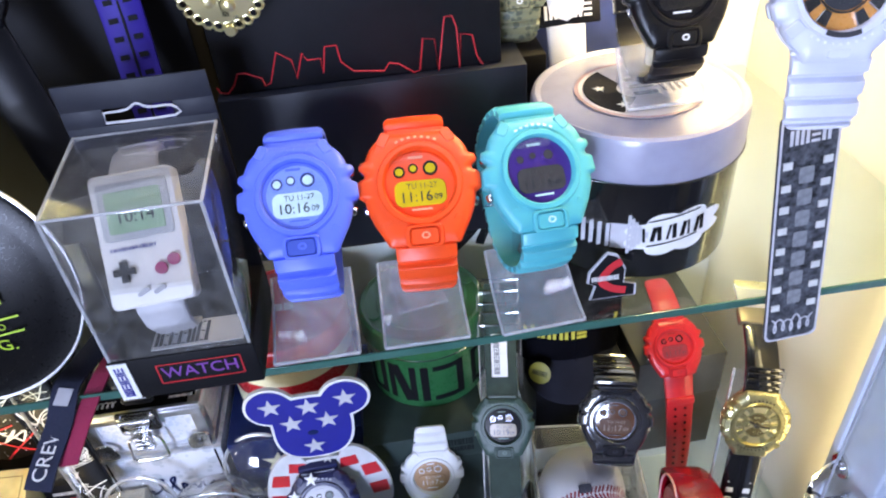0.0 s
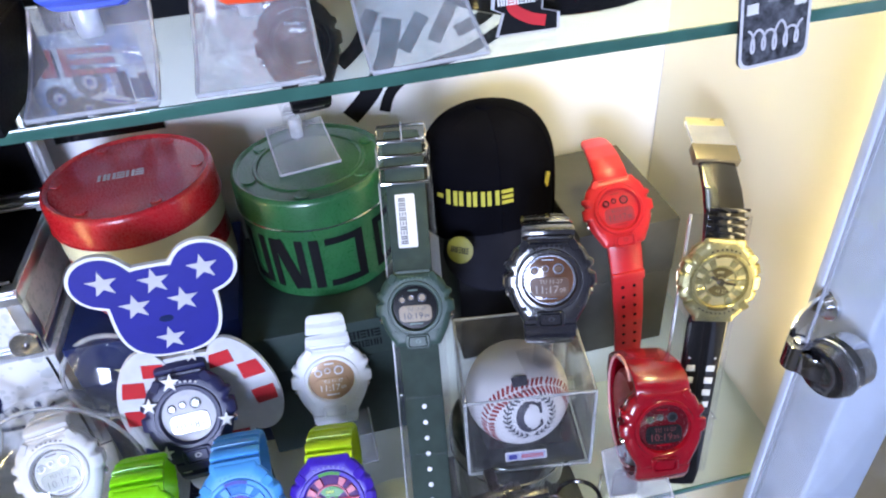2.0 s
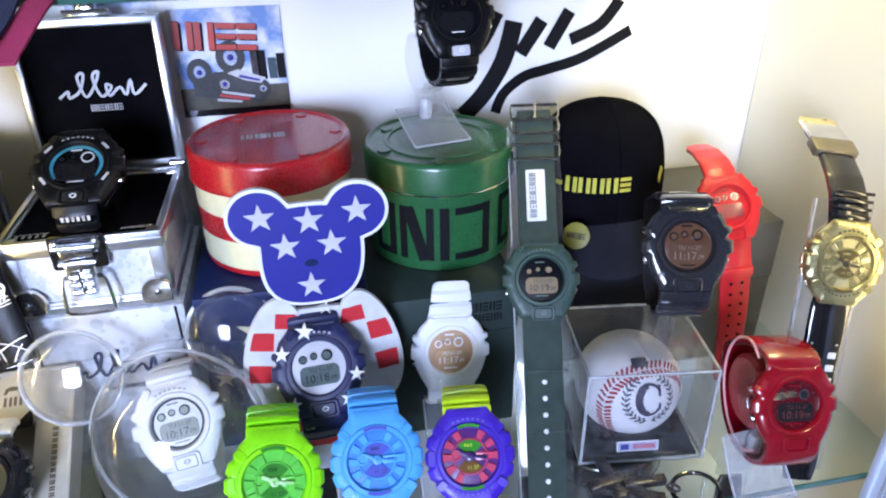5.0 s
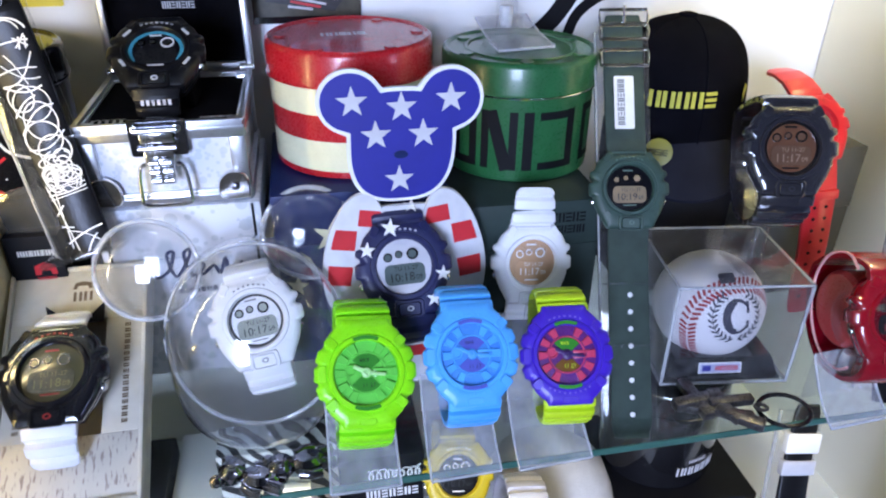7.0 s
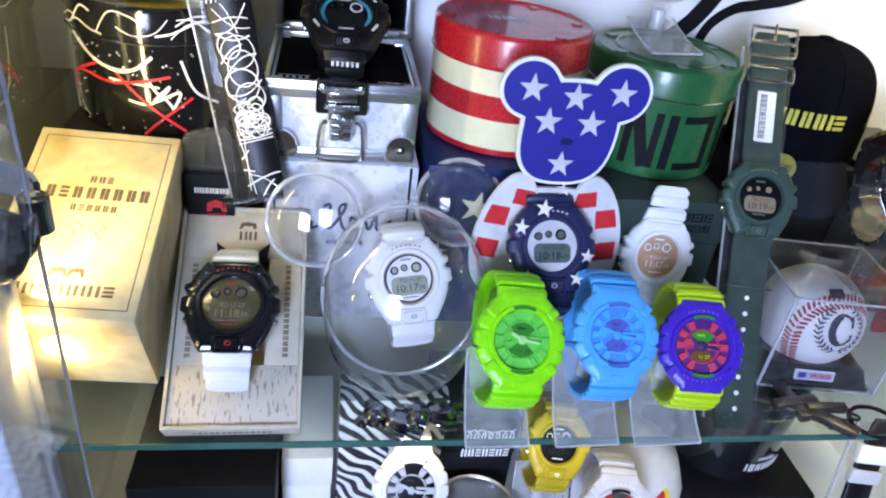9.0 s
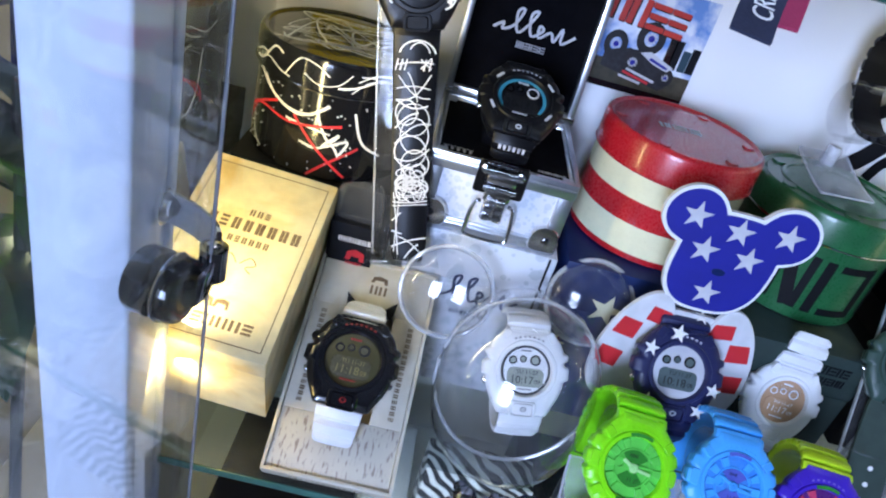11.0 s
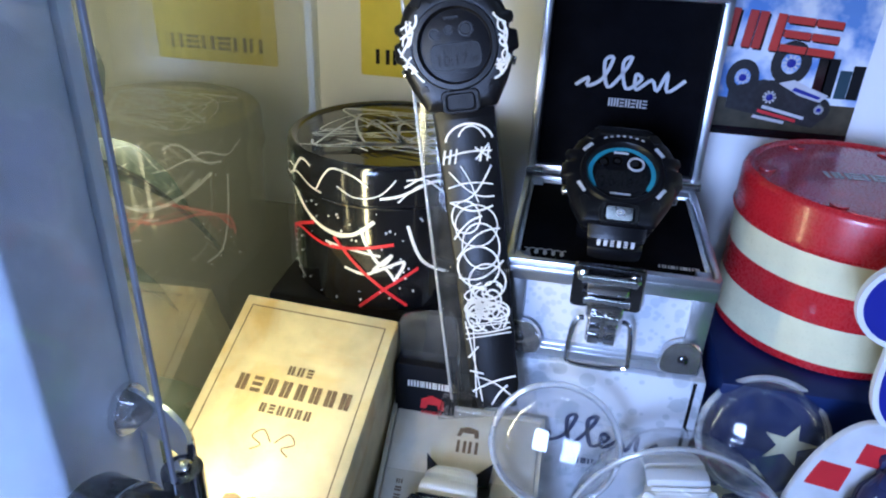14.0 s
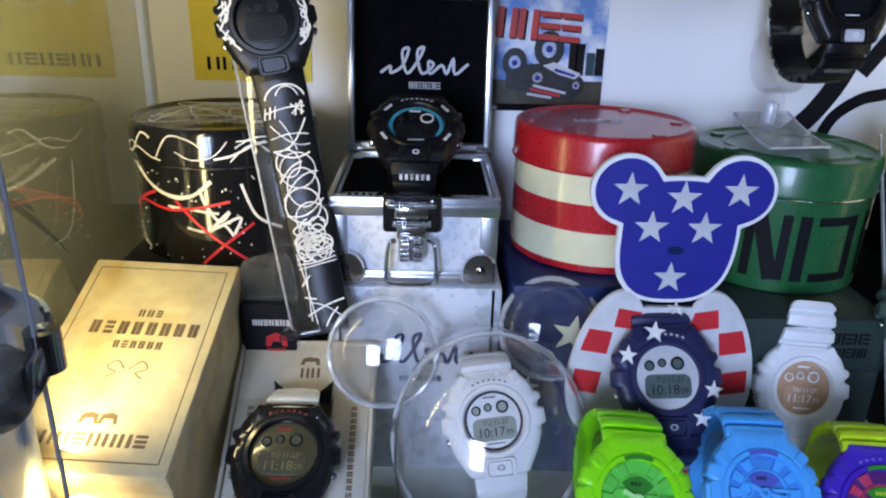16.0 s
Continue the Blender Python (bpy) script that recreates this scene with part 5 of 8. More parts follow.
def clear_capsule():
    e = thing("display_capsule", pose(-0.157, 0.070, 0.0), "clear plastic capsule with two round ears holding a white watch", "capsule")
    rings = []
    for i in range(25):
        u = math.sin(radians(-86 + 172 * i / 24))
        p = 2.9 if u < 0 else 2.1
        rr = (1 - abs(u) ** p) ** (1 / p)
        rings.append([(0.0520 * rr * math.cos(2 * math.pi * k / 48), 0.047 * rr * math.sin(2 * math.pi * k / 48) + 0.012 * u, 0.0595 + 0.0588 * u) for k in range(48)])
    part("dome", loft(rings), BLISTER, e)
    # pale seam and ear rims also paint in the shell's rim highlights
    part("seam", tube([(0.0525 * math.cos(radians(a)), 0.012 * math.sin(radians(a)), 0.0595 + 0.0585 * math.sin(radians(a))) for a in range(0, 360, 8)], 0.0014, 8, True), ACRYLIC_EDGE, e)
    for x, y, z, r in ((-0.0590, 0.020, 0.1010, 0.0295), (0.0365, 0.042, 0.1060, 0.0290)):
        swell = [(r * math.cos(radians(v)), 0.0135 * math.sin(radians(v))) for v in range(-84, 85, 12)]
        part("ear", moved(lathe(swell, 36), pose(x, y, z, 70, 0, 0)), BLISTER, e)
        part("ear_rim", tube([(x + r * math.cos(radians(v)), y + r * math.sin(radians(v)) * 0.342, z + r * math.sin(radians(v)) * 0.94) for v in range(0, 360, 10)], 0.0017, 8, True), ACRYLIC_EDGE, e)
    part("cradle", moved(lathe([(0.020, -0.012), (0.021, 0), (0.020, 0.012)], 28), pose(0.002, 0.012, 0.058, 0, 90)), BLISTER, e)
    watch(facing((-0.1555, 0.0690, 0.0725), 34, 0, 8), "white digital watch inside a clear capsule", case=WHITE, dial=WHITE, ring=LCD_DARK, lcd=LCD_GREY, mark=mat("grey_print", (0.25, 0.25, 0.28), 0.5, bump=0), eyes=DARK_CHROME, group=LOWER, time="10:17", size=1.12)


clear_capsule()


def striped_tin():
    carton("carton", pose(-0.0865, 0.1755, 0.0), (0.112, 0.116, 0.1305), NAVY, "navy card carton with a pale star under a striped tin")
    e = tin(pose(-0.0840, 0.1860, 0.131), 0.0553, 0.0825, 0.0225, RED_ENAMEL, RED_ENAMEL, "round red and cream striped tin on a navy carton", RED_ENAMEL)
    r = 0.0553 * 0.972 + 0.0003
    for z0, z1 in ((0.0055, 0.0258), (0.0425, 0.0596)):
        part("cream_stripe", band(r, z0, z1), CREAM, e)
    part("lid_bars", bars(5, 0.030, 0.008, 0.12), SILVER_PRINT, e, "", pose(-0.004, 0.0, 0.0815, 0, 0, 3))
    for a in range(0, 360, 60):
        part("lid_dimple", disc(0.004, 0.0008, (0.045 * math.cos(radians(a)), 0.045 * math.sin(radians(a)), 0.0812), 16), RED_ENAMEL, e)
    for x, z, s in ((0.030, 0.088, 0.020), (-0.020, 0.100, 0.013), (-0.045, 0.064, 0.008)):
        c = [o for o in scene.objects if o.get("label", "").startswith("navy card")][0]
        part("star_print", plate(star(s, 80), 0.0004), CREAM, c, "", pose(x, -0.0587, z, 90))


striped_tin()


def bear_board():
    e = thing("display_board", pose(-0.0628, 0.0847, 0.0, -3), "flat bear-shaped display board printed with stars and stripes", "board")

    def circ_exit(a, cx, cy, rx, ry):
        ux, uy = math.cos(a) / rx, math.sin(a) / ry
        px, py = -cx / rx, -cy / ry
        aa, bb, cc = ux * ux + uy * uy, 2 * (ux * px + uy * py), px * px + py * py - 1
        disc_ = bb * bb - 4 * aa * cc
        return (-bb + math.sqrt(disc_)) / (2 * aa) if disc_ > 0 else 0.0

    def head(grow):
        pts = []
        for i in range(180):
            a = 2 * math.pi * i / 180
            c, s = abs(math.cos(a)), abs(math.sin(a))
            r = ((c / (0.0295 + grow)) ** 2.8 + (s / ((0.0290 if i < 90 else 0.0350) + grow)) ** 2.8) ** (-1 / 2.8)
            for sx in (-1, 1):
                r = max(r, circ_exit(a, sx * 0.0285, 0.0235, 0.0170 + grow, 0.0165 + grow))
            pts.append((r * math.cos(a) + 0.05 * min(0.0, r * math.sin(a)), r * math.sin(a)))
        return pts

    hz = 0.1725
    part("head_backing", moved(plate(head(0.0022), 0.0035), pose(0, 0, hz, 90)), WHITE_PRINT, e, "white border")
    part("head_print", moved(plate(head(0.0), 0.0008), pose(0, -0.0035, hz, 90)), BLUE_FELT, e, "blue printed head")
    for x, z, r in ((-0.0278, 0.0240, 0.0092), (0.0285, 0.0240, 0.0092), (0.0, 0.0200, 0.0092), (-0.0151, 0.0042, 0.0092), (0.0123, 0.0040, 0.0092), (-0.0022, -0.0230, 0.0090)):
        part("star_print", plate(star(r), 0.0004), SILVER_PRINT, e, "", pose(x, -0.0043, hz + z, 90))
    part("nose_print", plate([(0.0042 * math.cos(radians(a)), 0.0024 * math.sin(radians(a))) for a in range(0, 360, 20)], 0.0004), NAVY, e, "", pose(-0.0010, -0.0043, hz - 0.0078, 90))
    board_white = mat("board_white", (0.62, 0.63, 0.66), 0.4, var=0.10, bump=0.05)
    body = [(x, z + 0.066) for x, z in rounded(0.054, 0.132, 0.016, 6)]
    part("body_backing", moved(plate(body, 0.003), pose(0, 0.0004, 0, 90)), board_white, e, "white printed body")
    # the two arms: egg-shaped lobes with staggered red stripes
    def arm_edge(v, grow=0.0):
        return (0.0205 + grow) * math.sqrt(max(0.0, 1 - v * v)) * (1 - 0.07 * v)

    for s in (-1, 1):
        turn = pose(s * 0.0300, -0.0006, 0.098, 90) @ pose(0, 0, 0, 0, 0, s * 9)
        vs = [math.sin(math.pi * (k / 24 - 0.5)) for k in range(25)]

        def lobe(g):
            return [(arm_edge(v, g), v * (0.044 + g)) for v in vs] + [(-arm_edge(v, g), v * (0.044 + g)) for v in vs[-2:0:-1]]

        part("arm", moved(plate(lobe(0.0), 0.003, 0.0006), turn), board_white, e)
        for v0, v1, outer in ((0.52, 0.76, 0), (0.14, 0.44, 1), (-0.42, -0.12, 1)):
            steps = [v0 + (v1 - v0) * k / 6 for k in range(7)]
            lo = [(s * 0.002 if outer else -s * arm_edge(v, -0.0035), v * 0.044) for v in steps]
            hi = [(s * arm_edge(v, -0.0035) if outer else s * 0.002, v * 0.044) for v in steps]
            pts = lo + hi[::-1]
            part("red_stripe", plate(pts if s < 0 else pts[::-1], 0.0005), RED_PRINT, e, "", turn @ Matrix.Translation((0, 0, 0.003)))
    for k, (z0, z1) in enumerate(((0.050, 0.058), (0.036, 0.044), (0.022, 0.030))):
        part("red_stripe", plate([(-0.024, z0), (0.024, z0), (0.024, z1), (-0.024, z1)], 0.0005), RED_PRINT, e, "", pose(0, -0.0026, 0, 90))
    part("hand_print", disc(0.011, 0.0006, (-0.037, 0.071, 0), 24), SILVER_PRINT, e, "", pose(0, -0.0028, 0, 90))
    part("hand_print", disc(0.011, 0.0006, (0.037, 0.071, 0), 24), SILVER_PRINT, e, "", pose(0, -0.0028, 0, 90))
    w = watch(facing((-0.0663, 0.0685, 0.1010), 33, 0, 2), "navy watch printed with white stars on a bear-shaped board", case=NAVY_RESIN, dial=SILVER_PRINT, lcd=mat("grey_green_lcd", (0.10, 0.13, 0.13), 0.15, bump=0, coat=0.5), ink=LCD_OFF, eyes=LCD_OFF, knob=NAVY_RESIN, mark=SILVER_PRINT, group=LOWER, time="10:18", wide=(27, 23), size=1.17)
    for x, y, z, r in ((-18, 10, 5.6, 4.6), (-5, 20, 5.4, 5.2), (19, -6, 5.4, 4.4), (13, -18, 5.2, 4.4), (-15, -17, 5.2, 4.2), (8, 31, -1.2, 4.2), (-8, -33, -4, 4.0)):
        part("star_print", plate(star(r * MM, 80), 0.5 * MM), WHITE_PRINT, w, "", pose(x * MM, y * MM, z * MM, 0 if abs(y) < 25 else (-25 if y > 0 else 35)))


bear_board()


def green_tin():
    c = carton("carton", pose(0.0215, 0.1640, 0.0), (0.103, 0.120, 0.1190), GREEN_CARD, "dark green card carton with black print under a green tin")
    part("maker_bars", bars(7, 0.034, 0.007, 0.15), BLACK_CARD, c, "", pose(0.0230, -0.0609, 0.107, 90))
    part("maker_bars", bars(9, 0.038, 0.006, 0.15), BLACK_CARD, c, "", pose(0.0210, -0.0609, 0.098, 90))
    e = tin(pose(0.0340, 0.1870, 0.1195), 0.0545, 0.0815, 0.0225, GREEN_ENAMEL, GREEN_ENAMEL, "round green tin with black stencil blocks on a green carton")
    r = 0.0545 * 0.972 + 0.0003
    for a0, a1, w in ((205, 205, .0056), (221, 221, .0060), (231, 231, .0056), (235, 248, .0085), (252, 252, .0056), (263, 263, .0068), (297, 297, .0066), (314, 314, .0060)):
        part("stencil_block", on_drum(r, [(a0 + (a1 - a0) * k / 6, 0.0500 - 0.041 * k / 6) for k in range(7)], w), BLACK_CARD, e)
    for a0, a1, z in ((206, 220, 0.0115), (271, 294, 0.0470), (271, 294, 0.0118), (316, 332, 0.0470), (316, 332, 0.0118)):
        part("stencil_block", on_drum(r + 0.0001, [(a0 + (a1 - a0) * k / 6, z) for k in range(7)], 0.0055), BLACK_CARD, e)
    part("lid_step", loft([[(q * math.cos(radians(a)), q * math.sin(radians(a)), z) for a in range(0, 360, 8)] for q, z in ((0.0395, 0.0802), (0.0385, 0.0812), (0.0365, 0.0812), (0.0355, 0.0802))], False, False), GREEN_ENAMEL, e)
    for a in range(20, 380, 60):
        part("lid_dimple", disc(0.0048, 0.0012, (0.044 * math.cos(radians(a)), 0.044 * math.sin(radians(a)), 0.0802), 16), GREEN_ENAMEL, e)
    stand(0.0350, 0.1735, 0.2000, 0.042, 0.044, 0.013, 10, rise=0.020)
    w = watch(facing((0.0433, 0.1706, 0.289), 20, 6, 0), "black digital watch on a clear stand atop a green tin", case=BLACK, dial=BLACK_DIAL, lcd=LCD_OFF, ink=BLACK_CARD, eyes=DARK_CHROME, knob=SILVER_PRINT, group=LOWER, size=1.05)
    for y, z in ((-35.0, -9.0), (-36.6, -15.5)):
        part("strap_window", box(0.015, 0.0042, 0.0012, 0.0004), mat("strap_grey", (0.16, 0.15, 0.14), 0.3, bump=0) if z > -10 else bpy.data.materials["strap_grey"], w, "pale strap inlay", pose(0, (y - 2.4) * MM, z * MM, 72))


green_tin()


def tall_stand(m, y0, y1, w, dz=-0.008, label="tall clear acrylic stand behind a watch"):
    st = thing("watch_stand", m @ pose(0, 0, dz), label, "stand", "clear watch stands")
    part("strip", box(w, y1 - y0, 0.003, 0.0004, (0, (y0 + y1) / 2, 0)), ACRYLIC, st)
    for s in (-1,):
        part("edge", box(0.0012, y1 - y0, 0.0032, 0.0003, (s * w / 2, (y0 + y1) / 2, 0)), ACRYLIC_EDGE, st)
    return st


def green_watch():
    m = facing((0.0868, 0.0990, 0.1265), 33, -11, 1)
    e = watch(m, "olive green digital watch with a nylon strap and steel rings", case=GREEN_RESIN, strap=GREEN_NYLON, dial=BLACK_DIAL, lcd=mat("brown_grey_lcd", (0.26, 0.20, 0.13), 0.2, bump=0, coat=0.5), mark=mat("dim_green_print", (0.10, 0.16, 0.13), 0.5, bump=0), eyes=DARK_CHROME, group=LOWER, time="10:19",
              upper=((20, -1), (30, -4), (60, -5), (112, -5)), lower=((20, -1), (30, -4), (60, -5), (154, -5)), wide=(25, 25), ribs=0, size=1.05)
    part("label", plate(rounded(0.0125, 0.034, 0.001), 0.0008, 0.0002), WHITE_PRINT, e, "white printed label", pose(-0.001, 0.055, -0.0014, -1.5))
    part("label_bars", bars(10, 0.030, 0.0045, 0.25), mat("grey_ink", (0.18, 0.18, 0.2), 0.5, bump=0), e, "", pose(-0.003, 0.055, -0.0005, -1.5, 0, 0) @ pose(0, 0, 0, 0, 0, 90))
    for y, ro in ((0.084, 0), (0.101, 0), (0.110, 0)):
        part("strap_ring", tube([(x * MM, y + dy * MM, z * MM) for x, dy, z in ((-15, -5, -1.8), (15, -5, -1.8), (15.5, 0, -1.6), (15, 5, -1.8), (-15, 5, -1.8), (-15.5, 0, -1.6))], 1.1 * MM, 8, True), CHROME, e, "polished steel strap ring")
    part("buckle_tongue", tube([(0, 0.106, -0.001), (0.0004, 0.117, 0.000)], 0.0009, 8), CHROME, e)
    for k in range(8):
        part("strap_hole", disc(0.0016, 0.0005, (0, -0.066 - 0.0105 * k, -0.0018 - 0.0004 * k / 7), 12), mat("hole_steel", (0.80, 0.80, 0.80), 0.4, 0.0, bump=0) if k == 0 else bpy.data.materials["hole_steel"], e)
    st = tall_stand(m, -0.156, 0.108, 0.036, -0.010, "tall clear acrylic stand behind the olive watch")
    for y in (-0.062, -0.102):
        part("clip", tube([(-0.016, y, 0.001), (-0.016, y, 0.011), (0.016, y, 0.011), (0.016, y, 0.001)], 0.0009, 6), ACRYLIC, st)


green_watch()


def cap():
    carton("carton", pose(0.168, 0.2025, 0.0), (0.078, 0.085, 0.125), BLACK_CARD, "black card carton under a baseball cap")
    e = thing("fabric_cap", pose(0.163, 0.1945, 0.1255), "black fabric cap with yellow embroidery on a black carton", "cap")
    FAB = mat("black_twill", (0.004, 0.004, 0.006), 1.0, var=0.3, scale=40, bump=0.6, bscale=1800, spec=0.02)
    YT = mat("yellow_thread", (0.52, 0.48, 0.06), 0.7, var=0.15, bump=0.5)
    n = 60
    rings = []
    for i in range(20):
        u = math.sin(radians(90 * i / 19))
        z = 0.090 * u
        k = max(0.03, (1 - u ** 4.2) ** (1 / 2.5))
        ring = []
        for j in range(n):
            a = 2 * math.pi * j / n
            dent = 1 - 0.012 * abs(math.cos(3 * a)) ** 12 + 0.018 * math.sin(2 * a + 1) * u
            ring.append((0.0525 * k * dent * math.cos(a), 0.0425 * k * dent * math.sin(a) + 0.002 * u * u, z))
        rings.append(ring)
    part("crown", loft(rings), FAB, e)
    for q in range(3):
        seam = []
        for i in range(-18, 19):
            u = math.sin(radians(90 * abs(i) / 19))
            k = max(0.03, (1 - u ** 4.2) ** (1 / 2.5)) * (1.004 if abs(i) < 18 else 1)
            a = radians(270 + (q - 1) * 60 + (180 if i > 0 else 0))
            if i <= 0:
                seam.append((0.0525 * k * math.cos(a), 0.0425 * k * math.sin(a) + 0.002 * u * u, 0.090 * u))
        part("panel_seam", tube(seam, 0.0006, 5), FAB, e)
    part("top_button", lathe([(0.007, 0), (0.0065, 0.002), (0.003, 0.003)], 20), FAB, e, "", Matrix.Translation((0, 0.002, 0.0893)))
    brim = []
    for i in range(9):
        u = i / 8
        ring = []
        for j in range(25):
            a = radians(212 + 116 * j / 24)
            f = math.sin(math.pi * j / 24) ** 0.45
            rr = 0.0490 + 0.020 * u * f
            x, y = rr * math.cos(a), (rr - 0.0075) * math.sin(a)
            ring.append((x * 0.95, y, 0.010 - 0.040 * u * f - 2.2 * x * x * u))
        brim.append(ring)
    bm = bmesh.new()
    for dz in (0.0, -0.0028):
        vs = [[bm.verts.new((x, y - dz * 0.6, z + dz)) for x, y, z in r] for r in brim]
        for a, b in zip(vs, vs[1:]):
            for j in range(24):
                bm.faces.new((a[j], a[j + 1], b[j + 1], b[j]))
        if dz == 0.0:
            top = vs
    for j in range(24):
        bm.faces.new((top[-1][j], top[-1][j + 1], vs[-1][j + 1], vs[-1][j]))
    part("brim", bm, mat("navy_black_twill", (0.010, 0.011, 0.019), 0.85, spec=0.1, var=0.2, scale=40, bump=0.6, bscale=1800), e)
    for k, w in enumerate((0.0055, 0.0095, 0.0095, 0.0095, 0.0095, 0.0095)):
        a = radians(219 + 11.0 * k)
        part("stitched_block", moved(bars(1, w, 0.0115 if k else 0.003, 0.1, 0.0010, k), pose(0, 0, 0, 90)), YT, e, "", pose(0.0532 * math.cos(a), 0.0433 * math.sin(a) + 0.001, 0.040) @ pose(0, 0, 0, -3, 0, math.degrees(a) + 90))
    part("stitched_flag", plate([(0, -0.006), (0.005, 0.004), (-0.001, 0.008), (-0.004, 0.0)], 0.0008), YT, e, "", pose(0.0500 * math.cos(radians(318)), 0.0425 * math.sin(radians(318)) - 0.001, 0.039, 90, 0, 48))
    part("brim_sticker", disc(0.0100, 0.0004, n=28), mat("gold_sticker", (0.17, 0.165, 0.015), 0.5, bump=0), e, "round yellow sticker", pose(-0.0345, -0.0505, 0.0060, 66, 0, -32))
    part("sticker_bar", moved(bars(5, 0.014, 0.0045, 0.2), Matrix.Translation((0, 0, 0.0005))), BLACK_CARD, e, "", pose(-0.0345, -0.0505, 0.0060, 66, 0, -32))


cap()


def dark_box_and_red():
    carton("carton", pose(0.2575, 0.1985, 0.0, 0, 0, 1), (0.080, 0.116, 0.1265), OLIVE_BOX, "dark olive card carton standing near the side panel", split=0.6)
    m = facing((0.2460, 0.1400, 0.1450), 38, -8, 6)
    e = watch(m, "bright red digital watch with its strap hung over a dark carton", case=RED, dial=RED, ring=None, lcd=mat("red_lcd", (0.30, 0.04, 0.05), 0.15, bump=0, coat=0.8), mark=mat("dim_red_ink", (0.30, 0.01, 0.01), 0.4, bump=0), eyes=DARK_CHROME, group=LOWER, time="11:17",
          upper=((19, 0), (27, -2), (37, -8), (46, -17), (54, -30)), lower=((19, 0), (27, -2), (45, -8), (80, -30), (125, -66)), wide=(24, 19), ribs=0, size=1.04)
    for k in range(9):
        y = 54 + 7.4 * k
        z = -8 - 22 / 35 * (y - 45) if y < 80 else -30 - 36 / 45 * (y - 80)
        for q in (-1, 1):
            part("strap_hole", disc(0.0013, 0.0004, n=12), BLACK_CARD, e, "", pose(q * 0.0042, (-y - 1.4) * MM, (z + 2.35) * MM, 34 if y < 80 else 39))
    part("strap_keeper", box(0.0235, 0.007, 0.0064, 0.001), RED, e, "", pose(0, -0.0470, -0.0078, 30))


dark_box_and_red()


def baseball_cube():
    e = thing("display_cube", pose(0.1552, 0.0822, 0.0, 0, 0, -7.5), "clear acrylic cube on a black base holding a baseball", "display cube")
    w, d, h, t = 0.0880, 0.081, 0.0780, 0.0020
    turn = [2 * math.pi * k / 48 for k in range(48)]

    def sq(a, c, z):
        return [(a * math.cos(q) / max(abs(math.cos(q)), abs(math.sin(q))), c * math.sin(q) / max(abs(math.cos(q)), abs(math.sin(q))), z) for q in turn]

    part("base", loft([sq(0.041, 0.0375, 0.0006), sq(0.041, 0.0375, 0.0030), sq(0.0395, 0.0362, 0.0034), sq(0.0345, 0.0330, 0.0165), sq(0.0335, 0.0322, 0.0172), [(-0.003 + 0.0300 * math.cos(a), 0.0300 * math.sin(a), 0.0172) for a in turn], [(-0.003 + 0.012 * math.cos(a), 0.012 * math.sin(a), 0.0022) for a in turn]]), BLACK_GLOSS, e, "glossy black stepped base")
    slope = pose(-0.002, -0.0351, 0.0100, 76)
    part("base_label", plate(rounded(0.0300, 0.0078, 0.0005), 0.0004), WHITE_PRINT, e, "white printed base label", slope)
    part("label_field", plate(rounded(0.0280, 0.0060, 0.0004), 0.0003), mat("lilac_print", (0.42, 0.44, 0.62), 0.4, bump=0), e, "", slope @ pose(0, 0, 0.0004))
    part("label_bars", bars(6, 0.016, 0.0034, 0.2), RED_PRINT, e, "", slope @ pose(0.0045, 0, 0.0007))
    part("label_block", box(0.0058, 0.0040, 0.0003, 0), BLUE_FELT, e, "", slope @ pose(-0.0095, 0, 0.0008))
    for y in (-1, 1):
        part("wall", box(w, t, h, 0.0003, (0, y * d / 2, h / 2 + 0.0005)), ACRYLIC, e)
        part("wall", box(t, d - 2 * t, h, 0.0003, (y * w / 2, 0, h / 2 + 0.0005)), ACRYLIC, e)
    part("top", box(w + 0.001, d + 0.001, t, 0.0003, (0, 0, h + 0.0018)), ACRYLIC, e)
    c = [(sx * w / 2, sy * d / 2) for sx, sy in ((-1, -1), (1, -1), (1, 1), (-1, 1))]
    for i in range(4):
        (xa, ya), (xb, yb) = c[i], c[(i + 1) % 4]
        part("edge", tube([(xa, ya, 0.001), (xa, ya, h)], 0.0012, 6), ACRYLIC_EDGE, e)
        part("edge", tube([(xa, ya, h + 0.001), (xb, yb, h + 0.001)], 0.0010, 6), ACRYLIC_EDGE, e)
        part("edge", tube([(xa, ya, 0.0014), (xb, yb, 0.0014)], 0.0010, 6), ACRYLIC_EDGE, e)
    R = 0.0378
    b = thing("baseball", pose(0.1522, 0.0820, 0.0406), "white leather baseball with red stitching in a clear cube", "ball")
    LEATHER = mat("white_leather", (0.74, 0.73, 0.74), 0.5, var=0.06, scale=60, bump=0.35, bscale=2200)
    bm = bmesh.new()
    bmesh.ops.create_uvsphere(bm, u_segments=48, v_segments=32, radius=R)
    part("cover", bm, LEATHER, b)
    THREAD = mat("red_thread", (0.30, 0.012, 0.02), 0.6, bump=0.3)
    seam = []
    for lon, lat in bent([(-62, -150), (-46, -100), (-42, -55), (-47, -20), (-49, 14), (-38, 38), (-10, 50), (26, 48), (49, 32), (57, 10), (60, -20), (66, -55), (80, -80)], 14):
        lo, la = radians(lon), radians(lat)
        seam.append(Vector((math.cos(la) * math.sin(lo), -math.cos(la) * math.cos(lo), math.sin(la))))
    part("seam", tube([s * R * 1.0005 for s in seam[::2]], 0.0004, 5), LEATHER, b)
    run = 0.0
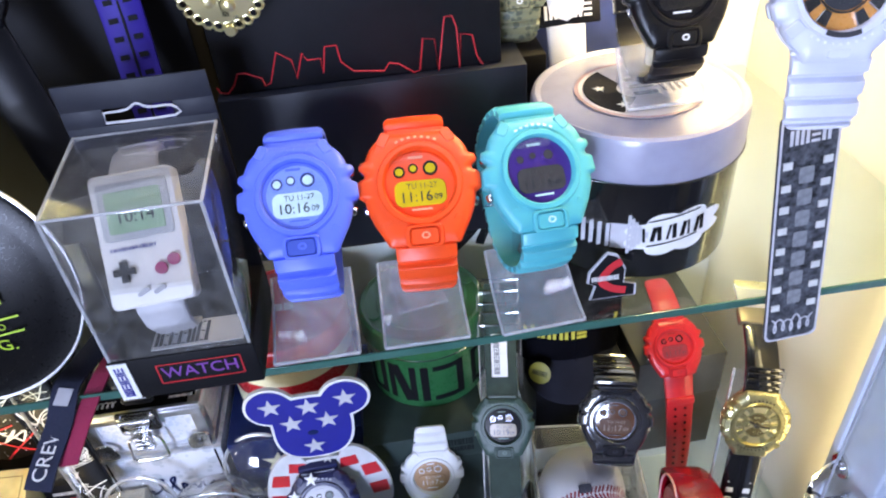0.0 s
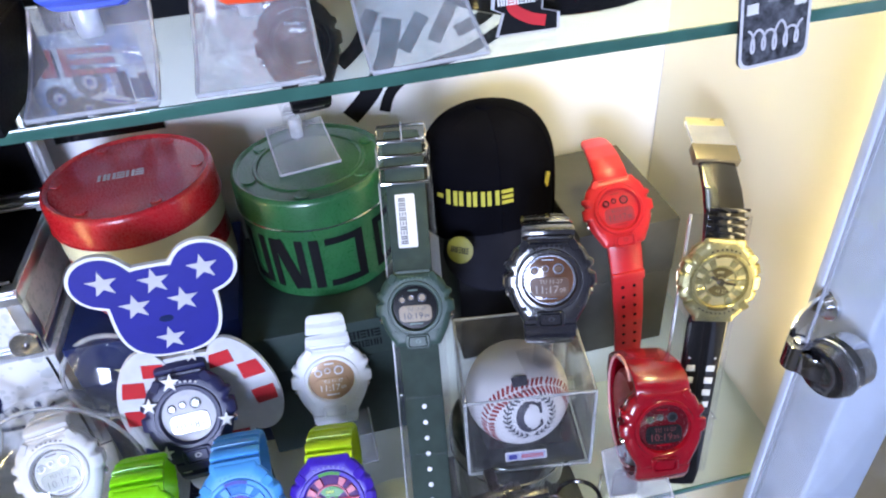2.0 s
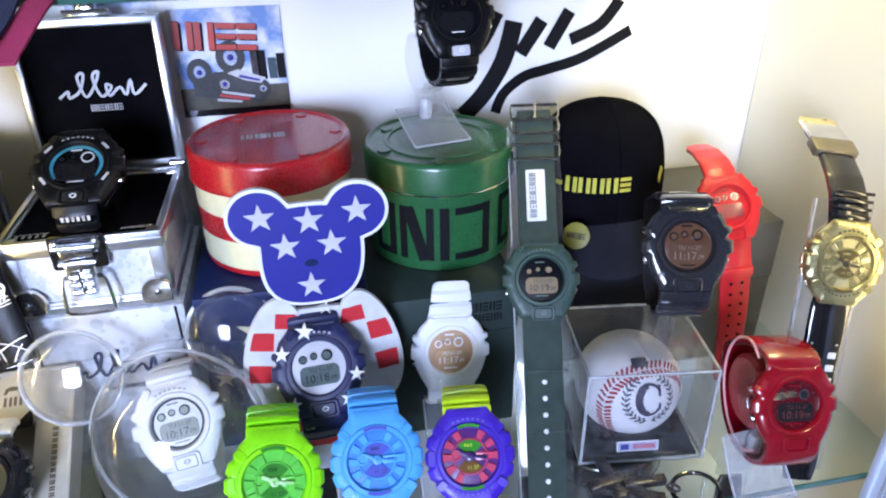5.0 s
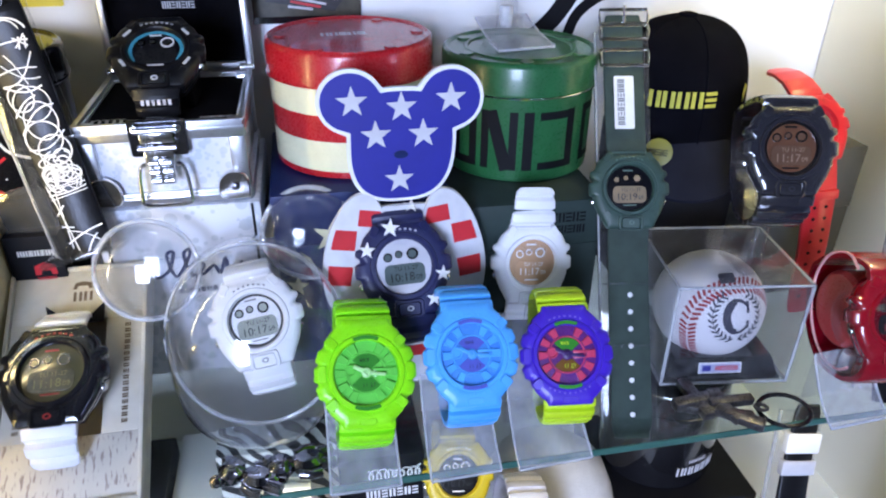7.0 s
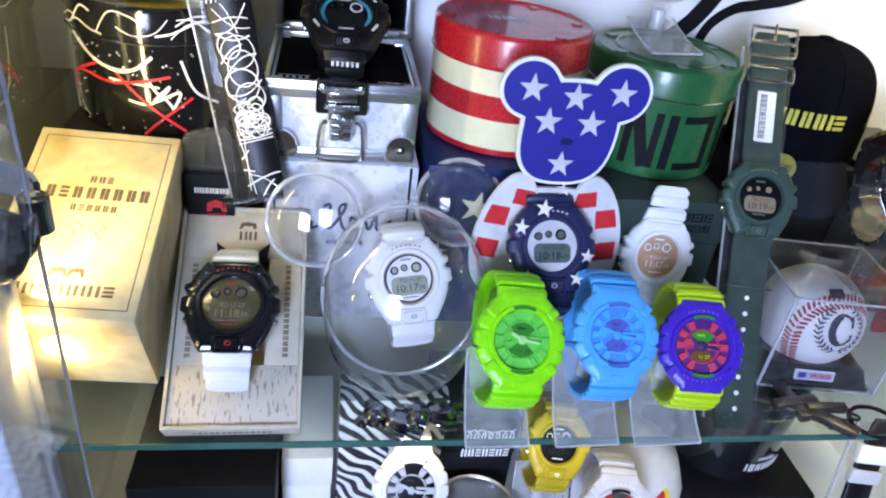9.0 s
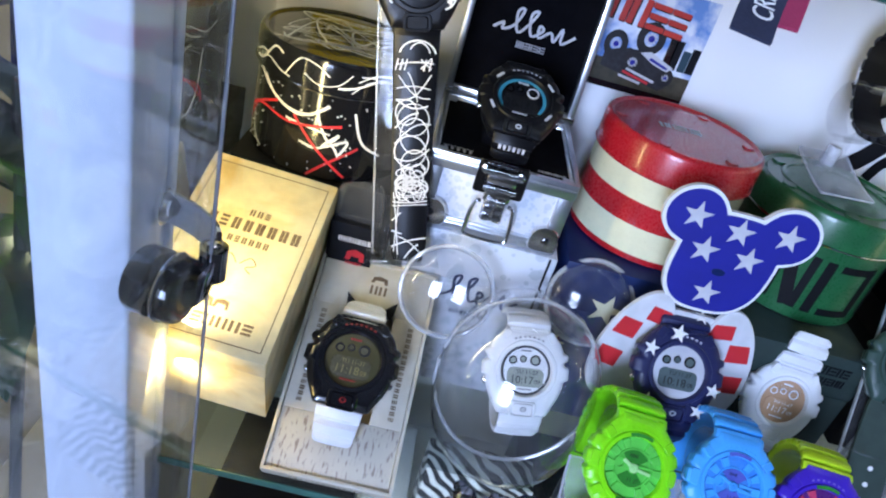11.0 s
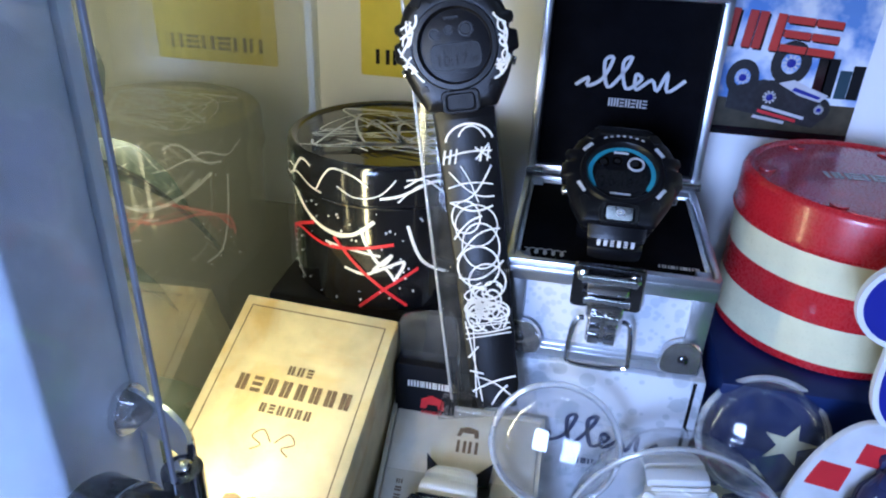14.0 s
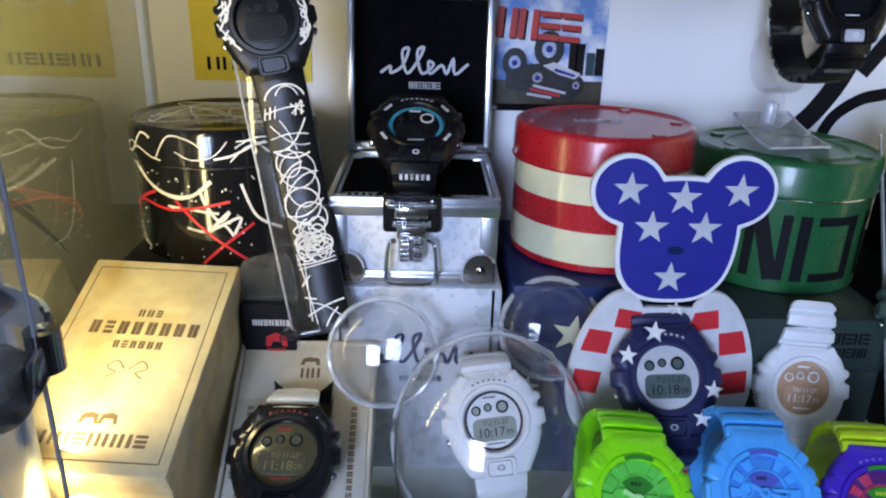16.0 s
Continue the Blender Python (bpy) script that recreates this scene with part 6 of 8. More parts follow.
    for i in range(1, len(seam)):
        run += (seam[i] - seam[i - 1]).length
        if run < 0.084:
            continue
        run = 0.0
        s, along = seam[i], (seam[i] - seam[i - 1]).normalized()
        side = s.cross(along).normalized()
        for q in (-1, 1):
            pts = [(s + side * q * 0.015).normalized() * R * 1.004, (s + side * q * 0.150 + along * 0.070).normalized() * R * 1.004]
            part("stitch", ribbon(pts, [s, s], 0.0019), THREAD, b)
    ob = Vector((-0.01, -0.945, 0.32)).normalized()
    up = (Vector((0, 0, 1)) - ob * ob.z).normalized()
    rt = up.cross(ob).normalized()
    M = Matrix((rt, up, ob)).transposed().to_4x4()

    def dome(u, v):
        return (u, v, math.sqrt(max(0, (R + 0.0003) ** 2 - u * u - v * v)))

    INK = mat("navy_ink", (0.02, 0.02, 0.045), 0.5, bump=0)
    for lo, hi, r, wd in ((40, 322, 0.0088, 0.0022), (95, 266, 0.0082, 0.0044), (120, 240, 0.0078, 0.0054)):
        arc = [dome(r * math.cos(radians(a)), (r + 0.0022) * math.sin(radians(a))) for a in range(lo, hi, 10)]
        part("crest_print", moved(ribbon(arc, arc, wd), M), INK, b)
    for y0, y1 in ((0.0020, 0.0100), (-0.0030, -0.0085)):
        arc = [dome(0.0072, y0 + (y1 - y0) * k / 4) for k in range(5)]
        part("crest_print", moved(ribbon(arc, arc, 0.0022), M), INK, b)
    for sgn in (-1, 1):
        for k in range(11):
            a = radians(-80 + 13.5 * k)
            for inner in (0, 1):
                r0, r1 = (0.0166, 0.0190) if not inner else (0.0162, 0.0138)
                a1 = a + 0.16
                leaf = [dome(sgn * r * math.cos(b_), r * math.sin(b_)) for r, b_ in ((r0, a), ((r0 + r1) / 2, (a + a1) / 2), (r1, a1))]
                part("leaf_print", moved(ribbon(leaf, leaf, 0.0013), M), INK, b)
        stem = [dome(sgn * 0.0164 * math.cos(radians(q)), 0.0164 * math.sin(radians(q))) for q in range(-86, 66, 8)]
        part("stem_print", moved(ribbon(stem, stem, 0.0005), M), INK, b)
    crown_ = [dome(x, 0.0165 + y) for x, y in ((-0.004, 0.0), (-0.0035, 0.004), (-0.0015, 0.001), (0, 0.0048), (0.0015, 0.001), (0.0035, 0.004), (0.004, 0.0))]
    part("crown_print", moved(ribbon(crown_, crown_, 0.0008), M), INK, b)
    part("block_print", moved(plate(rounded(0.011, 0.007, 0.001), 0.0005), Matrix.Translation((0, 0, 0)) @ Matrix((Vector((1, 0, 0)), Vector((0, 0.80, 0.6)), Vector((0, -0.6, 0.80)))).transposed().to_4x4() @ Matrix.Translation((-0.004, 0.004, R))), mat("dark_block", (0.05, 0.05, 0.07), 0.5, bump=0), b)
    st = thing("watch_stand", pose(0.167, 0.068, 0.0802), "small clear acrylic ring stand on top of the cube", "stand", "clear watch stands")
    part("foot", box(0.030, 0.030, 0.002, 0.0003, (0, 0, 0.001)), ACRYLIC, st)
    part("post", lathe([(0.007, 0.002), (0.006, 0.024), (0.007, 0.048)], 18), ACRYLIC, st)
    part("ring_clip", moved(loft([[(r * math.cos(radians(a)), r * math.sin(radians(a)), z) for a in range(0, 360, 15)] for r, z in ((0.022, -0.009), (0.022, 0.009), (0.0195, 0.009), (0.0195, -0.009))], False, False), pose(0, 0.010, 0.070, 0, 90)), ACRYLIC, st)
    watch(facing((0.1655, 0.0580, 0.1655), 26, -15, 1), "smoked black digital watch with a copper face on a clear cube", case=SMOKE, dial=ROSE_LCD, ring=DARK_CHROME, lcd=mat("dim_brown_lcd", (0.10, 0.055, 0.035), 0.15, bump=0, coat=0.6), ink=mat("dim_brown_ink", (0.20, 0.13, 0.09), 0.3, bump=0), mark=DARK_CHROME, eyes=DARK_CHROME, group=LOWER, time="11:17", size=1.12, wide=(29, 23), reach=(0.4, 1.2))


baseball_cube()


def jelly_red():
    stand(0.216, -0.010, 0.0, 0.044, 0.030, 0.036, 4)
    e = watch(facing((0.2235, 0.0020, 0.0750), 26, -6, -2), "translucent deep red digital watch on a clear stand", case=RED_CLEAR, dial=mat("dark_red_dial", (0.08, 0.002, 0.006), 0.25, bump=0), lcd=LCD_OFF, ink=mat("dull_red", (0.12, 0.02, 0.02), 0.4, bump=0), mark=RED_CLEAR, eyes=LCD_DARK, group=LOWER, time="10:19", size=1.12, wide=(31, 27), ribs=0)
    # added drum that stands in for the strap's translucent inside
    part("cushion", moved(lathe([(0.020, -0.0125), (0.0225, -0.0100), (0.0225, 0.0100), (0.020, 0.0125)], 32), pose(0, 0, -0.0300, 0, 90)), mat("pink_jelly", (0.42, 0.05, 0.05), 0.3, coat=0.4), e, "added pink drum standing in for the translucent strap interior")
    part("strap_piping", tube([(-0.0155, y * MM, z * MM) for y, z in bent([(25, -8), (32, -14), (34, -24), (30, -36), (18, -46), (0, -50), (-18, -46), (-30, -36), (-34, -24), (-31, -14)], 4)], 0.0008, 6), mat("pale_pink", (0.7, 0.35, 0.35), 0.4, bump=0), e, "pale pink strap piping")


jelly_red()


def gold_watch():
    m = facing((0.2765, 0.0510, 0.1430), 20, -8, -8)
    e = watch(m, "gold watch with a studded black strap on a clear stand", "ana", case=mat("dark_gold", (0.46, 0.42, 0.22), 0.30, 0.9, var=0.15, bump=0.05), strap=BLACK_GLOSS, dial=GOLD, lcd=mat("bronze_dial", (0.13, 0.10, 0.035), 0.3, 0.4, bump=0), ink=GOLD, index=bpy.data.materials["dark_gold"], pointer=mat("dark_bronze_pointer", (0.05, 0.04, 0.02), 0.3, bump=0), mark=BLACK_CARD, group=LOWER,
              upper=((20, -1), (30, -4), (42, -8), (54, -16), (66, -28), (76, -41), (86, -58)), lower=((20, -1), (30, -4), (70, -5), (150, -3)), wide=(26, 22), ribs=0, strap2=BLACK_GLOSS, size=1.02)
    STUD = mat("pale_stud", (0.65, 0.65, 0.62), 0.3, bump=0)
    for k in range(12):
        for s in (-1, 1):
            part("strap_stud", box(0.0058, 0.0046, 0.0014, 0.0004), STUD, e, "", pose(s * 0.0066, -0.036 - 0.0088 * k, -0.0030))
    for k in range(4):
        part("strap_rib", box(0.026, 0.0022, 0.0016, 0.0005), BLACK_GLOSS, e, "", pose(0, 0.030 + 0.005 * k, -0.0015))
    part("buckle", plate(rounded(0.028, 0.030, 0.003), 0.002, 0.0006), CHROME, e, "polished steel buckle", pose(0, 0.0825, -0.0480, -58))
    part("strap_keeper", box(0.030, 0.014, 0.007, 0.0012), mat("bronze_loop", (0.22, 0.19, 0.13), 0.35, 0.6, bump=0), e, "bronze strap keeper", pose(0, 0.0725, -0.0350, -52))
    part("strap_tip", box(0.026, 0.009, 0.005, 0.001), GOLD, e, "gold strap tip", pose(0, 0.0890, -0.0590, -58))
    st = tall_stand(m, -0.148, 0.040, 0.040, -0.011, "tall clear acrylic stand behind the gold watch")
    for y in (-0.100,):
        part("clip", tube([(-0.019, y, 0.001), (-0.019, y, 0.011), (0.016, y, 0.011), (0.016, y, 0.001)], 0.0009, 6), ACRYLIC, st)


gold_watch()

# the three bright watches in front, and the white one behind them
watch(facing((-0.0963, 0.0045, 0.0760), 40, 6, -7), "lime green analogue watch on a clear stand", "ana", LIME, dial=LIME_DIAL, lcd=LIME_LCD, ink=BLACK_CARD, mark=LIME, index=LIME_DIAL, pointer=mat("pale_green", (0.45, 0.80, 0.30), 0.3, bump=0), group=LOWER, size=1.05, wide=(29, 22), ribs=7.0)
watch(facing((-0.0387, 0.0055, 0.0795), 40, 0, -2), "sky blue analogue watch on a clear stand", "ana", SKY, dial=SKY_DIAL, lcd=VIOLET_LCD, ink=BLACK_CARD, mark=SKY, index=SKY, pointer=SKY, group=LOWER, size=1.02, wide=(29, 22), ribs=7.0)
watch(facing((0.0146, 0.0010, 0.0755), 40, -9, 2), "purple analogue watch with a neon yellow strap and pink dial", "ana", PURPLE, strap=YELLOW, dial=mat("plum_dial", (0.10, 0.02, 0.16), 0.3, bump=0, coat=0.4), lcd=LIME_LCD, lcd2=mat("brown_lcd", (0.16, 0.075, 0.02), 0.2, bump=0, coat=0.5), ink=YELLOW, mark=mat("lavender_print", (0.22, 0.18, 0.55), 0.4, bump=0), index=PINK, pointer=mat("dark_violet", (0.05, 0.02, 0.12), 0.3, bump=0), group=LOWER, size=1.0, wide=(29, 22), ribs=7.0)
stand(-0.100, -0.008, 0.0, 0.040, h=0.045)
stand(-0.0415, -0.008, 0.0, 0.042, h=0.046, yaw=2)
stand(0.013, -0.008, 0.0, 0.046, h=0.045, yaw=3)
watch(facing((0.0225, 0.0950, 0.0800), 19, 0, -4), "white digital watch with a painted copper reflection on a clear stand", case=WHITE, dial=COPPER_GLARE, lcd=COPPER_GLARE, ink=WHITE_PRINT, mark=WHITE, eyes=WHITE, group=LOWER, time="11:17", size=1.10, upper=((19, 0.6), (27, 2.0), (35, 3.8), (41, 4.6), (45, 3.4)), wide=(29, 22))
stand(0.0235, 0.078, 0.0, 0.040, 0.034, 0.042)


def key_charms():
    e = thing("key_charm", pose(0.131, 0.017, 0.0006, 0, 0, -26), "dark bronze lettered key charm with a black split ring", "key charm")
    BRONZE = mat("dark_bronze", (0.11, 0.105, 0.11), 0.30, 0.8, var=0.4, scale=300, bump=0.2)
    for x, y, ang, ln, wd, z in ((-0.014, 0.004, -62, 0.036, 0.0080, 0.0045), (-0.013, 0.001, 34, 0.036, 0.0075, 0.0060), (0.003, 0.000, -48, 0.030, 0.0070, 0.0050), (0.008, 0.005, 24, 0.030, 0.0065, 0.0065), (0.013, -0.008, -18, 0.030, 0.0085, 0.0055), (0.000, -0.004, 4, 0.044, 0.0050, 0.0035)):
        part("letter_bar", box(ln, wd, 0.0060, 0.0010), BRONZE, e, "", pose(x, y, z, 6, 0, ang))
    part("link", tube([(0.027 + 0.004 * math.cos(radians(a)), 0.006 + 0.003 * math.sin(radians(a)), 0.005) for a in range(0, 360, 30)], 0.0011, 6, True), BRONZE, e)
    part("split_ring", tube([(0.042 + 0.0155 * math.cos(radians(a)), 0.0105 + 0.0155 * math.sin(radians(a)), 0.0024 + 0.002 * math.cos(radians(a))) for a in range(0, 360, 10)], 0.0016, 8, True), BLACK_GLOSS, e)
    CHARM = mat("black_chrome_charm", (0.30, 0.30, 0.33), 0.12, 1.0, var=0.2, scale=300, bump=0.05)
    for x, y, rz in ((-0.160, 0.008, 68), (-0.132, 0.016, 100)):
        e = thing("key_charm", pose(x, y, 0.0006, 0, 0, rz), "small black chrome bear-shaped key charm on the glass", "key charm", "bear key charms")
        part("body", moved(loft([[(0.008 * k * math.cos(radians(a)), 0.011 * k * math.sin(radians(a)), z) for a in range(0, 360, 20)] for k, z in ((0.6, 0.0), (1, 0.003), (1, 0.007), (0.6, 0.010))]), Matrix.Identity(4)), CHARM, e)
        part("head", moved(loft([[(0.0085 * k * math.cos(radians(a)), 0.0075 * k * math.sin(radians(a)), z) for a in range(0, 360, 20)] for k, z in ((0.6, 0.0), (1, 0.004), (1, 0.009), (0.5, 0.012))]), pose(0, 0.016, 0)), CHARM, e)
        for s in (-1, 1):
            part("ear", lathe([(0.002, 0.002), (0.004, 0.004), (0.004, 0.007), (0.002, 0.009)], 14), CHARM, e, "", pose(s * 0.0075, 0.022, 0))
            part("arm", tube([(s * 0.0078, 0.006, 0.005), (s * 0.0105, 0.000, 0.0048), (s * 0.0100, -0.006, 0.0042)], 0.0031, 10), CHARM, e)
            part("leg", tube([(s * 0.004, -0.007, 0.005), (s * 0.0046, -0.0155, 0.0044)], 0.0040, 10), CHARM, e)


key_charms()

# ---------------------------------------------------------------- hinges on the posts, plant outside


def hinge(side, bolt, cup, turn, label):
    """A pivot hinge: a strap bolted on the post's inner face, bent round to a drum clamped on the glass."""
    e = thing("door_hinge", pose(*bolt), label, "hinge", "glass door hinges")
    b, c = Vector(bolt), Vector(cup) - Vector(bolt)
    flip = pose(*c) @ pose(0, 0, 0, 0, 0, -turn) @ pose(0, 0, 0, 0, 90 * -side, 0)
    part("inner_drum", moved(lathe([(0.006, 0.0106), (0.011, 0.0110), (0.0138, 0.0100), (0.0150, 0.0080), (0.0150, 0.0026)], 40), flip), BLACK_GLOSS, e, "glossy black drum")
    part("outer_drum", moved(lathe([(0.0152, -0.0026), (0.0152, -0.0105), (0.0140, -0.0125), (0.010, -0.0135), (0.004, -0.0135)], 40), flip), BLACK_GLOSS if side < 0 else CHROME, e)
    part("drum_rim", moved(tube([(0.0153 * math.cos(radians(a)), 0.0153 * math.sin(radians(a)), 0.0028) for a in range(0, 360, 9)], 0.0009, 6, True), flip), CHROME, e, "thin chrome rim")
    part("set_screw", moved(lathe([(0.0030, 0.0108), (0.0030, 0.0116), (0.0022, 0.0122)], 14), flip @ pose(0.004, 0.006, 0)), DARK_CHROME, e)
    s = side
    arm = bent([(0, 0.001, 0.0), (-s * 0.006, 0.0, 0.0), (-s * 0.018, -0.004, -0.001), (-s * 0.0295, -0.011, -0.004), (-s * 0.0330, -0.021, -0.009), (c.x - s * 0.0150, c.y + 0.001, c.z + 0.002), (c.x - s * 0.0090, c.y - 0.003, c.z)], 4)
    rings = []
    for i, p in enumerate(arm):
        d = Vector(arm[min(i + 1, len(arm) - 1)]) - Vector(arm[max(0, i - 1)])
        nrm = d.cross(Vector((0, 0, 1))).normalized() * 0.0014
        hw = 0.0082 if i < len(arm) * 0.55 else 0.0070
        rings.append([Vector(p) + sg * nrm + Vector((0, 0, q * hw)) for sg, q in ((1, -0.8), (1, 0.8), (0.6, 1), (-0.6, 1), (-1, 0.8), (-1, -0.8), (-0.6, -1), (0.6, -1))])
    k = int(len(rings) * 0.55)
    part("strap_arm", loft(rings[:k + 1]), CHROME, e)
    part("knuckle", loft(rings[k:]), DARK_CHROME, e)
    part("pivot", lathe([(0.0045, -0.0085), (0.0062, -0.0080), (0.0062, 0.0080), (0.0045, 0.0085)], 24), DARK_CHROME, e, "", pose(-s * 0.0315, -0.020, -0.0085))
    part("pivot_pin", lathe([(0.0030, 0.0085), (0.0030, 0.0096), (0.0020, 0.0102)], 16), CHROME, e, "", pose(-s * 0.0315, -0.020, -0.0085))
    face = pose(0, 0, 0, 0, -90 * s, 0)
    part("bolt_plate", moved(lathe([(0.0090, -0.0002), (0.0090, 0.0022), (0.0082, 0.0030)], 28), face), CHROME, e)
    part("bolt", moved(lathe([(0.0046, 0.003), (0.0046, 0.0052), (0.0030, 0.0062)], 18), face), CHROME, e)
    return e


hinge(-1, (-0.3608, -0.006, 0.175), (-0.3445, -0.039, 0.158), 10, "black chrome glass-door hinge on the corner post")
hinge(1, (0.2998, -0.015, 0.174), (0.284, -0.046, 0.1625), -14, "black chrome glass-door hinge near the side panel")


def plant():
    e = thing("potted_plant", pose(-0.62, 0.20, -0.99), "dark green broad-leaved plant in a grey pot beside the case", "plant")
    part("pot", lathe([(0.10, 0), (0.13, 0.02), (0.15, 0.28), (0.16, 0.30), (0.14, 0.30), (0.13, 0.26)], 40), WOOD_GREY, e)
    rnd = random.Random(11)
    LEAF = mat("dark_leaf", (0.018, 0.040, 0.022), 0.35, var=0.4, scale=30, bump=0.3, bscale=200)
    STEM = mat("green_stem", (0.030, 0.035, 0.020), 0.6, var=0.3)
    for k in range(5):
        dx, dy = rnd.uniform(-0.07, 0.09), rnd.uniform(-0.12, 0.08)
        top = 1.35 + rnd.uniform(-0.1, 0.15)
        path = bent([(dx * 0.2, dy * 0.2, 0.26), (dx * 0.5, dy * 0.5, 0.6), (dx, dy, 1.0), (dx * 1.3, dy * 1.2, top)], 6)
        part("stem", tube(path, 0.006, 7), STEM, e)
        for q in range(16):
            f = rnd.uniform(0.55, 1.0)
            p = path[int(f * (len(path) - 1))]
            length, wd = rnd.uniform(0.07, 0.13), rnd.uniform(0.018, 0.032)
            bm = bmesh.new()
            rows = []
            for i in range(9):
                u = i / 8
                ww = wd * math.sin(math.pi * min(1, u * 0.97 + 0.03)) ** 0.8
                drop = -0.5 * length * u * u
                rows.append([bm.verts.new((length * u, s * ww, drop + 0.25 * abs(s) * ww)) for s in (-1, 0, 1)])
            for a, b in zip(rows, rows[1:]):
                for j in (0, 1):
                    bm.faces.new((a[j], a[j + 1], b[j + 1], b[j]))
            part("leaf", bm, LEAF, e, "", pose(*p, rnd.uniform(-25, 25), rnd.uniform(-50, 25), rnd.uniform(0, 360)))


plant()

# ---------------------------------------------------------------- upper shelf
UPPER = "watches on the upper shelf"


def upper_trio():
    watch(facing((-0.0185, 0.0012, 0.4325), 46, 0, -1), "cornflower blue digital watch on a clear stand", case=BLUE, dial=BLUE_DIAL, lcd=PALE_GLARE, ring=BLUE, mark=BLUE, eyes=mat("slate_blue", (0.05, 0.07, 0.22), 0.3, bump=0), knob=mat("deep_blue", (0.05, 0.09, 0.45), 0.4, bump=0), group=UPPER, size=1.09, time="10:16")
    watch(facing((0.0365, 0.0032, 0.4290), 46, 0, -2), "bright orange digital watch with an amber display on a clear stand", case=ORANGE, dial=ORANGE, lcd=AMBER_LCD, mark=mat("pale_orange", (0.85, 0.35, 0.20), 0.4, bump=0), eyes=DARK_CHROME, group=UPPER, time="11:16", size=1.13)
    watch(facing((0.0920, 0.0040, 0.4275), 42, 11, -5), "turquoise digital watch with a violet face on a clear stand", case=TEAL, dial=VIOLET_DIAL, lcd=LCD_DARK, mark=mat("pale_teal", (0.55, 0.80, 0.80), 0.4, bump=0), eyes=VIOLET_DIAL, group=UPPER, time="11:16", size=1.10)
    stand(-0.026, -0.012, GZ2, 0.044, 0.040, 0.024, rise=0.050)
    stand(0.031, -0.012, GZ2, 0.044, 0.040, 0.024, rise=0.050)
    stand(0.092, -0.013, GZ2, 0.044, 0.040, 0.024, 4, rise=0.050)


upper_trio()


def graffiti_tin():
    e = tin(pose(0.1635, 0.0705, GZ2), 0.0585, 0.088, 0.026, BLACK_GLOSS, mat("lavender_lid", (0.30, 0.30, 0.40), 0.32, var=0.08, coat=0.3), "round black graffiti-print tin with a grey lid", DARK_CHROME)
    r = 0.0585 * 0.972 + 0.0004
    cloud = []
    for i in range(48):
        a = 2 * math.pi * i / 48
        q = 0.92 + 0.22 * abs(math.sin(4 * a))
        cloud.append((0.026 * q * math.cos(a), 0.0125 * q * math.sin(a) + 0.07 * 0.026 * q * math.cos(a)))

    def wrap(pts, lift, a0=-84, z0=0.031):
        return [(math.cos(radians(a0) + x / r) * (r + lift), math.sin(radians(a0) + x / r) * (r + lift), z0 + y) for x, y in pts]

    bm = bmesh.new()
    c = [bm.verts.new(p) for p in wrap([(0.45 * x, 0.45 * y) for x, y in cloud], 0.0006)]
    o = [bm.verts.new(p) for p in wrap(cloud, 0.0004)]
    mid = bm.verts.new(wrap([(0, 0)], 0.0007)[0])
    for i in range(48):
        j = (i + 1) % 48
        bm.faces.new((c[i], c[j], o[j], o[i]))
        bm.faces.new((mid, c[j], c[i]))
    part("cloud_print", bm, WHITE_PRINT, e)
    for k in range(9):
        x = -0.0175 + 0.0040 * k
        w = wrap([(x, -0.0045 + 0.0003 * k), (x + (0.0012 if k % 2 else -0.0008), 0.0045 + 0.0004 * k)], 0.0010)
        part("print_bar", ribbon(w, [(p, q, 0) for p, q, z in w], 0.0024 if k % 3 else 0.0014), BLACK_CARD, e)
    for y in (-0.0075, 0.0085):
        w = wrap([(-0.016 + 0.004 * k, y + 0.0006 * k) for k in range(8)], 0.0010)
        part("print_bar", ribbon(w, [(p, q, 0) for p, q, z in w], 0.0008), BLACK_CARD, e)
    for k in range(4):
        part("arrow_bar", ribbon(wrap([(-0.050 + 0.0045 * k, -0.009), (-0.050 + 0.0045 * k, 0.006)], 0.0005), [(0, -1, 0)] * 2, 0.0022), SILVER_PRINT, e)
    part("arrow_print", ribbon(wrap([(-0.035, -0.0015), (-0.022, -0.0015)], 0.0004), [(0, -1, 0)] * 2, 0.016), SILVER_PRINT, e)
    for k in range(6):
        part("arrow_head", ribbon(wrap([(-0.0255 + 0.0018 * k, -0.0125 + 0.0021 * k), (-0.0255 + 0.0018 * k, 0.0125 - 0.0021 * k)], 0.00042), [(0, -1, 0)] * 2, 0.0019), SILVER_PRINT, e)
    part("lid_print", disc(0.034, 0.0006, (0, 0, 0.0870), 40), mat("pale_lid_print", (0.62, 0.60, 0.62), 0.35, bump=0), e)
    part("lid_ring", loft([[(q * math.cos(radians(a)), q * math.sin(radians(a)), 0.0878) for a in range(0, 360, 8)] for q in (0.0345, 0.0325)], False, False), mat("rose_ring_print", (0.45, 0.30, 0.30), 0.35, bump=0), e)
    fan = [(0.030 * math.cos(radians(a)), 0.030 * math.sin(radians(a))) for a in range(120, 246, 9)]
    part("lid_print", plate(fan + [(0.012 * math.cos(radians(a)), 0.012 * math.sin(radians(a))) for a in range(245, 119, -18)], 0.0004), BLACK_CARD, e, "", pose(0, 0, 0.0877))
    for x, y in ((-0.021, 0.004), (-0.014, -0.017)):
        part("star_print", plate(star(0.0034), 0.0003), WHITE_PRINT, e, "", pose(x, y, 0.0881))
    for k in range(3):
        part("stripe_print", box(0.013, 0.0038, 0.0004, 0, (0.002, 0.011 - 0.0085 * k, 0.0879)), BLACK_CARD, e)
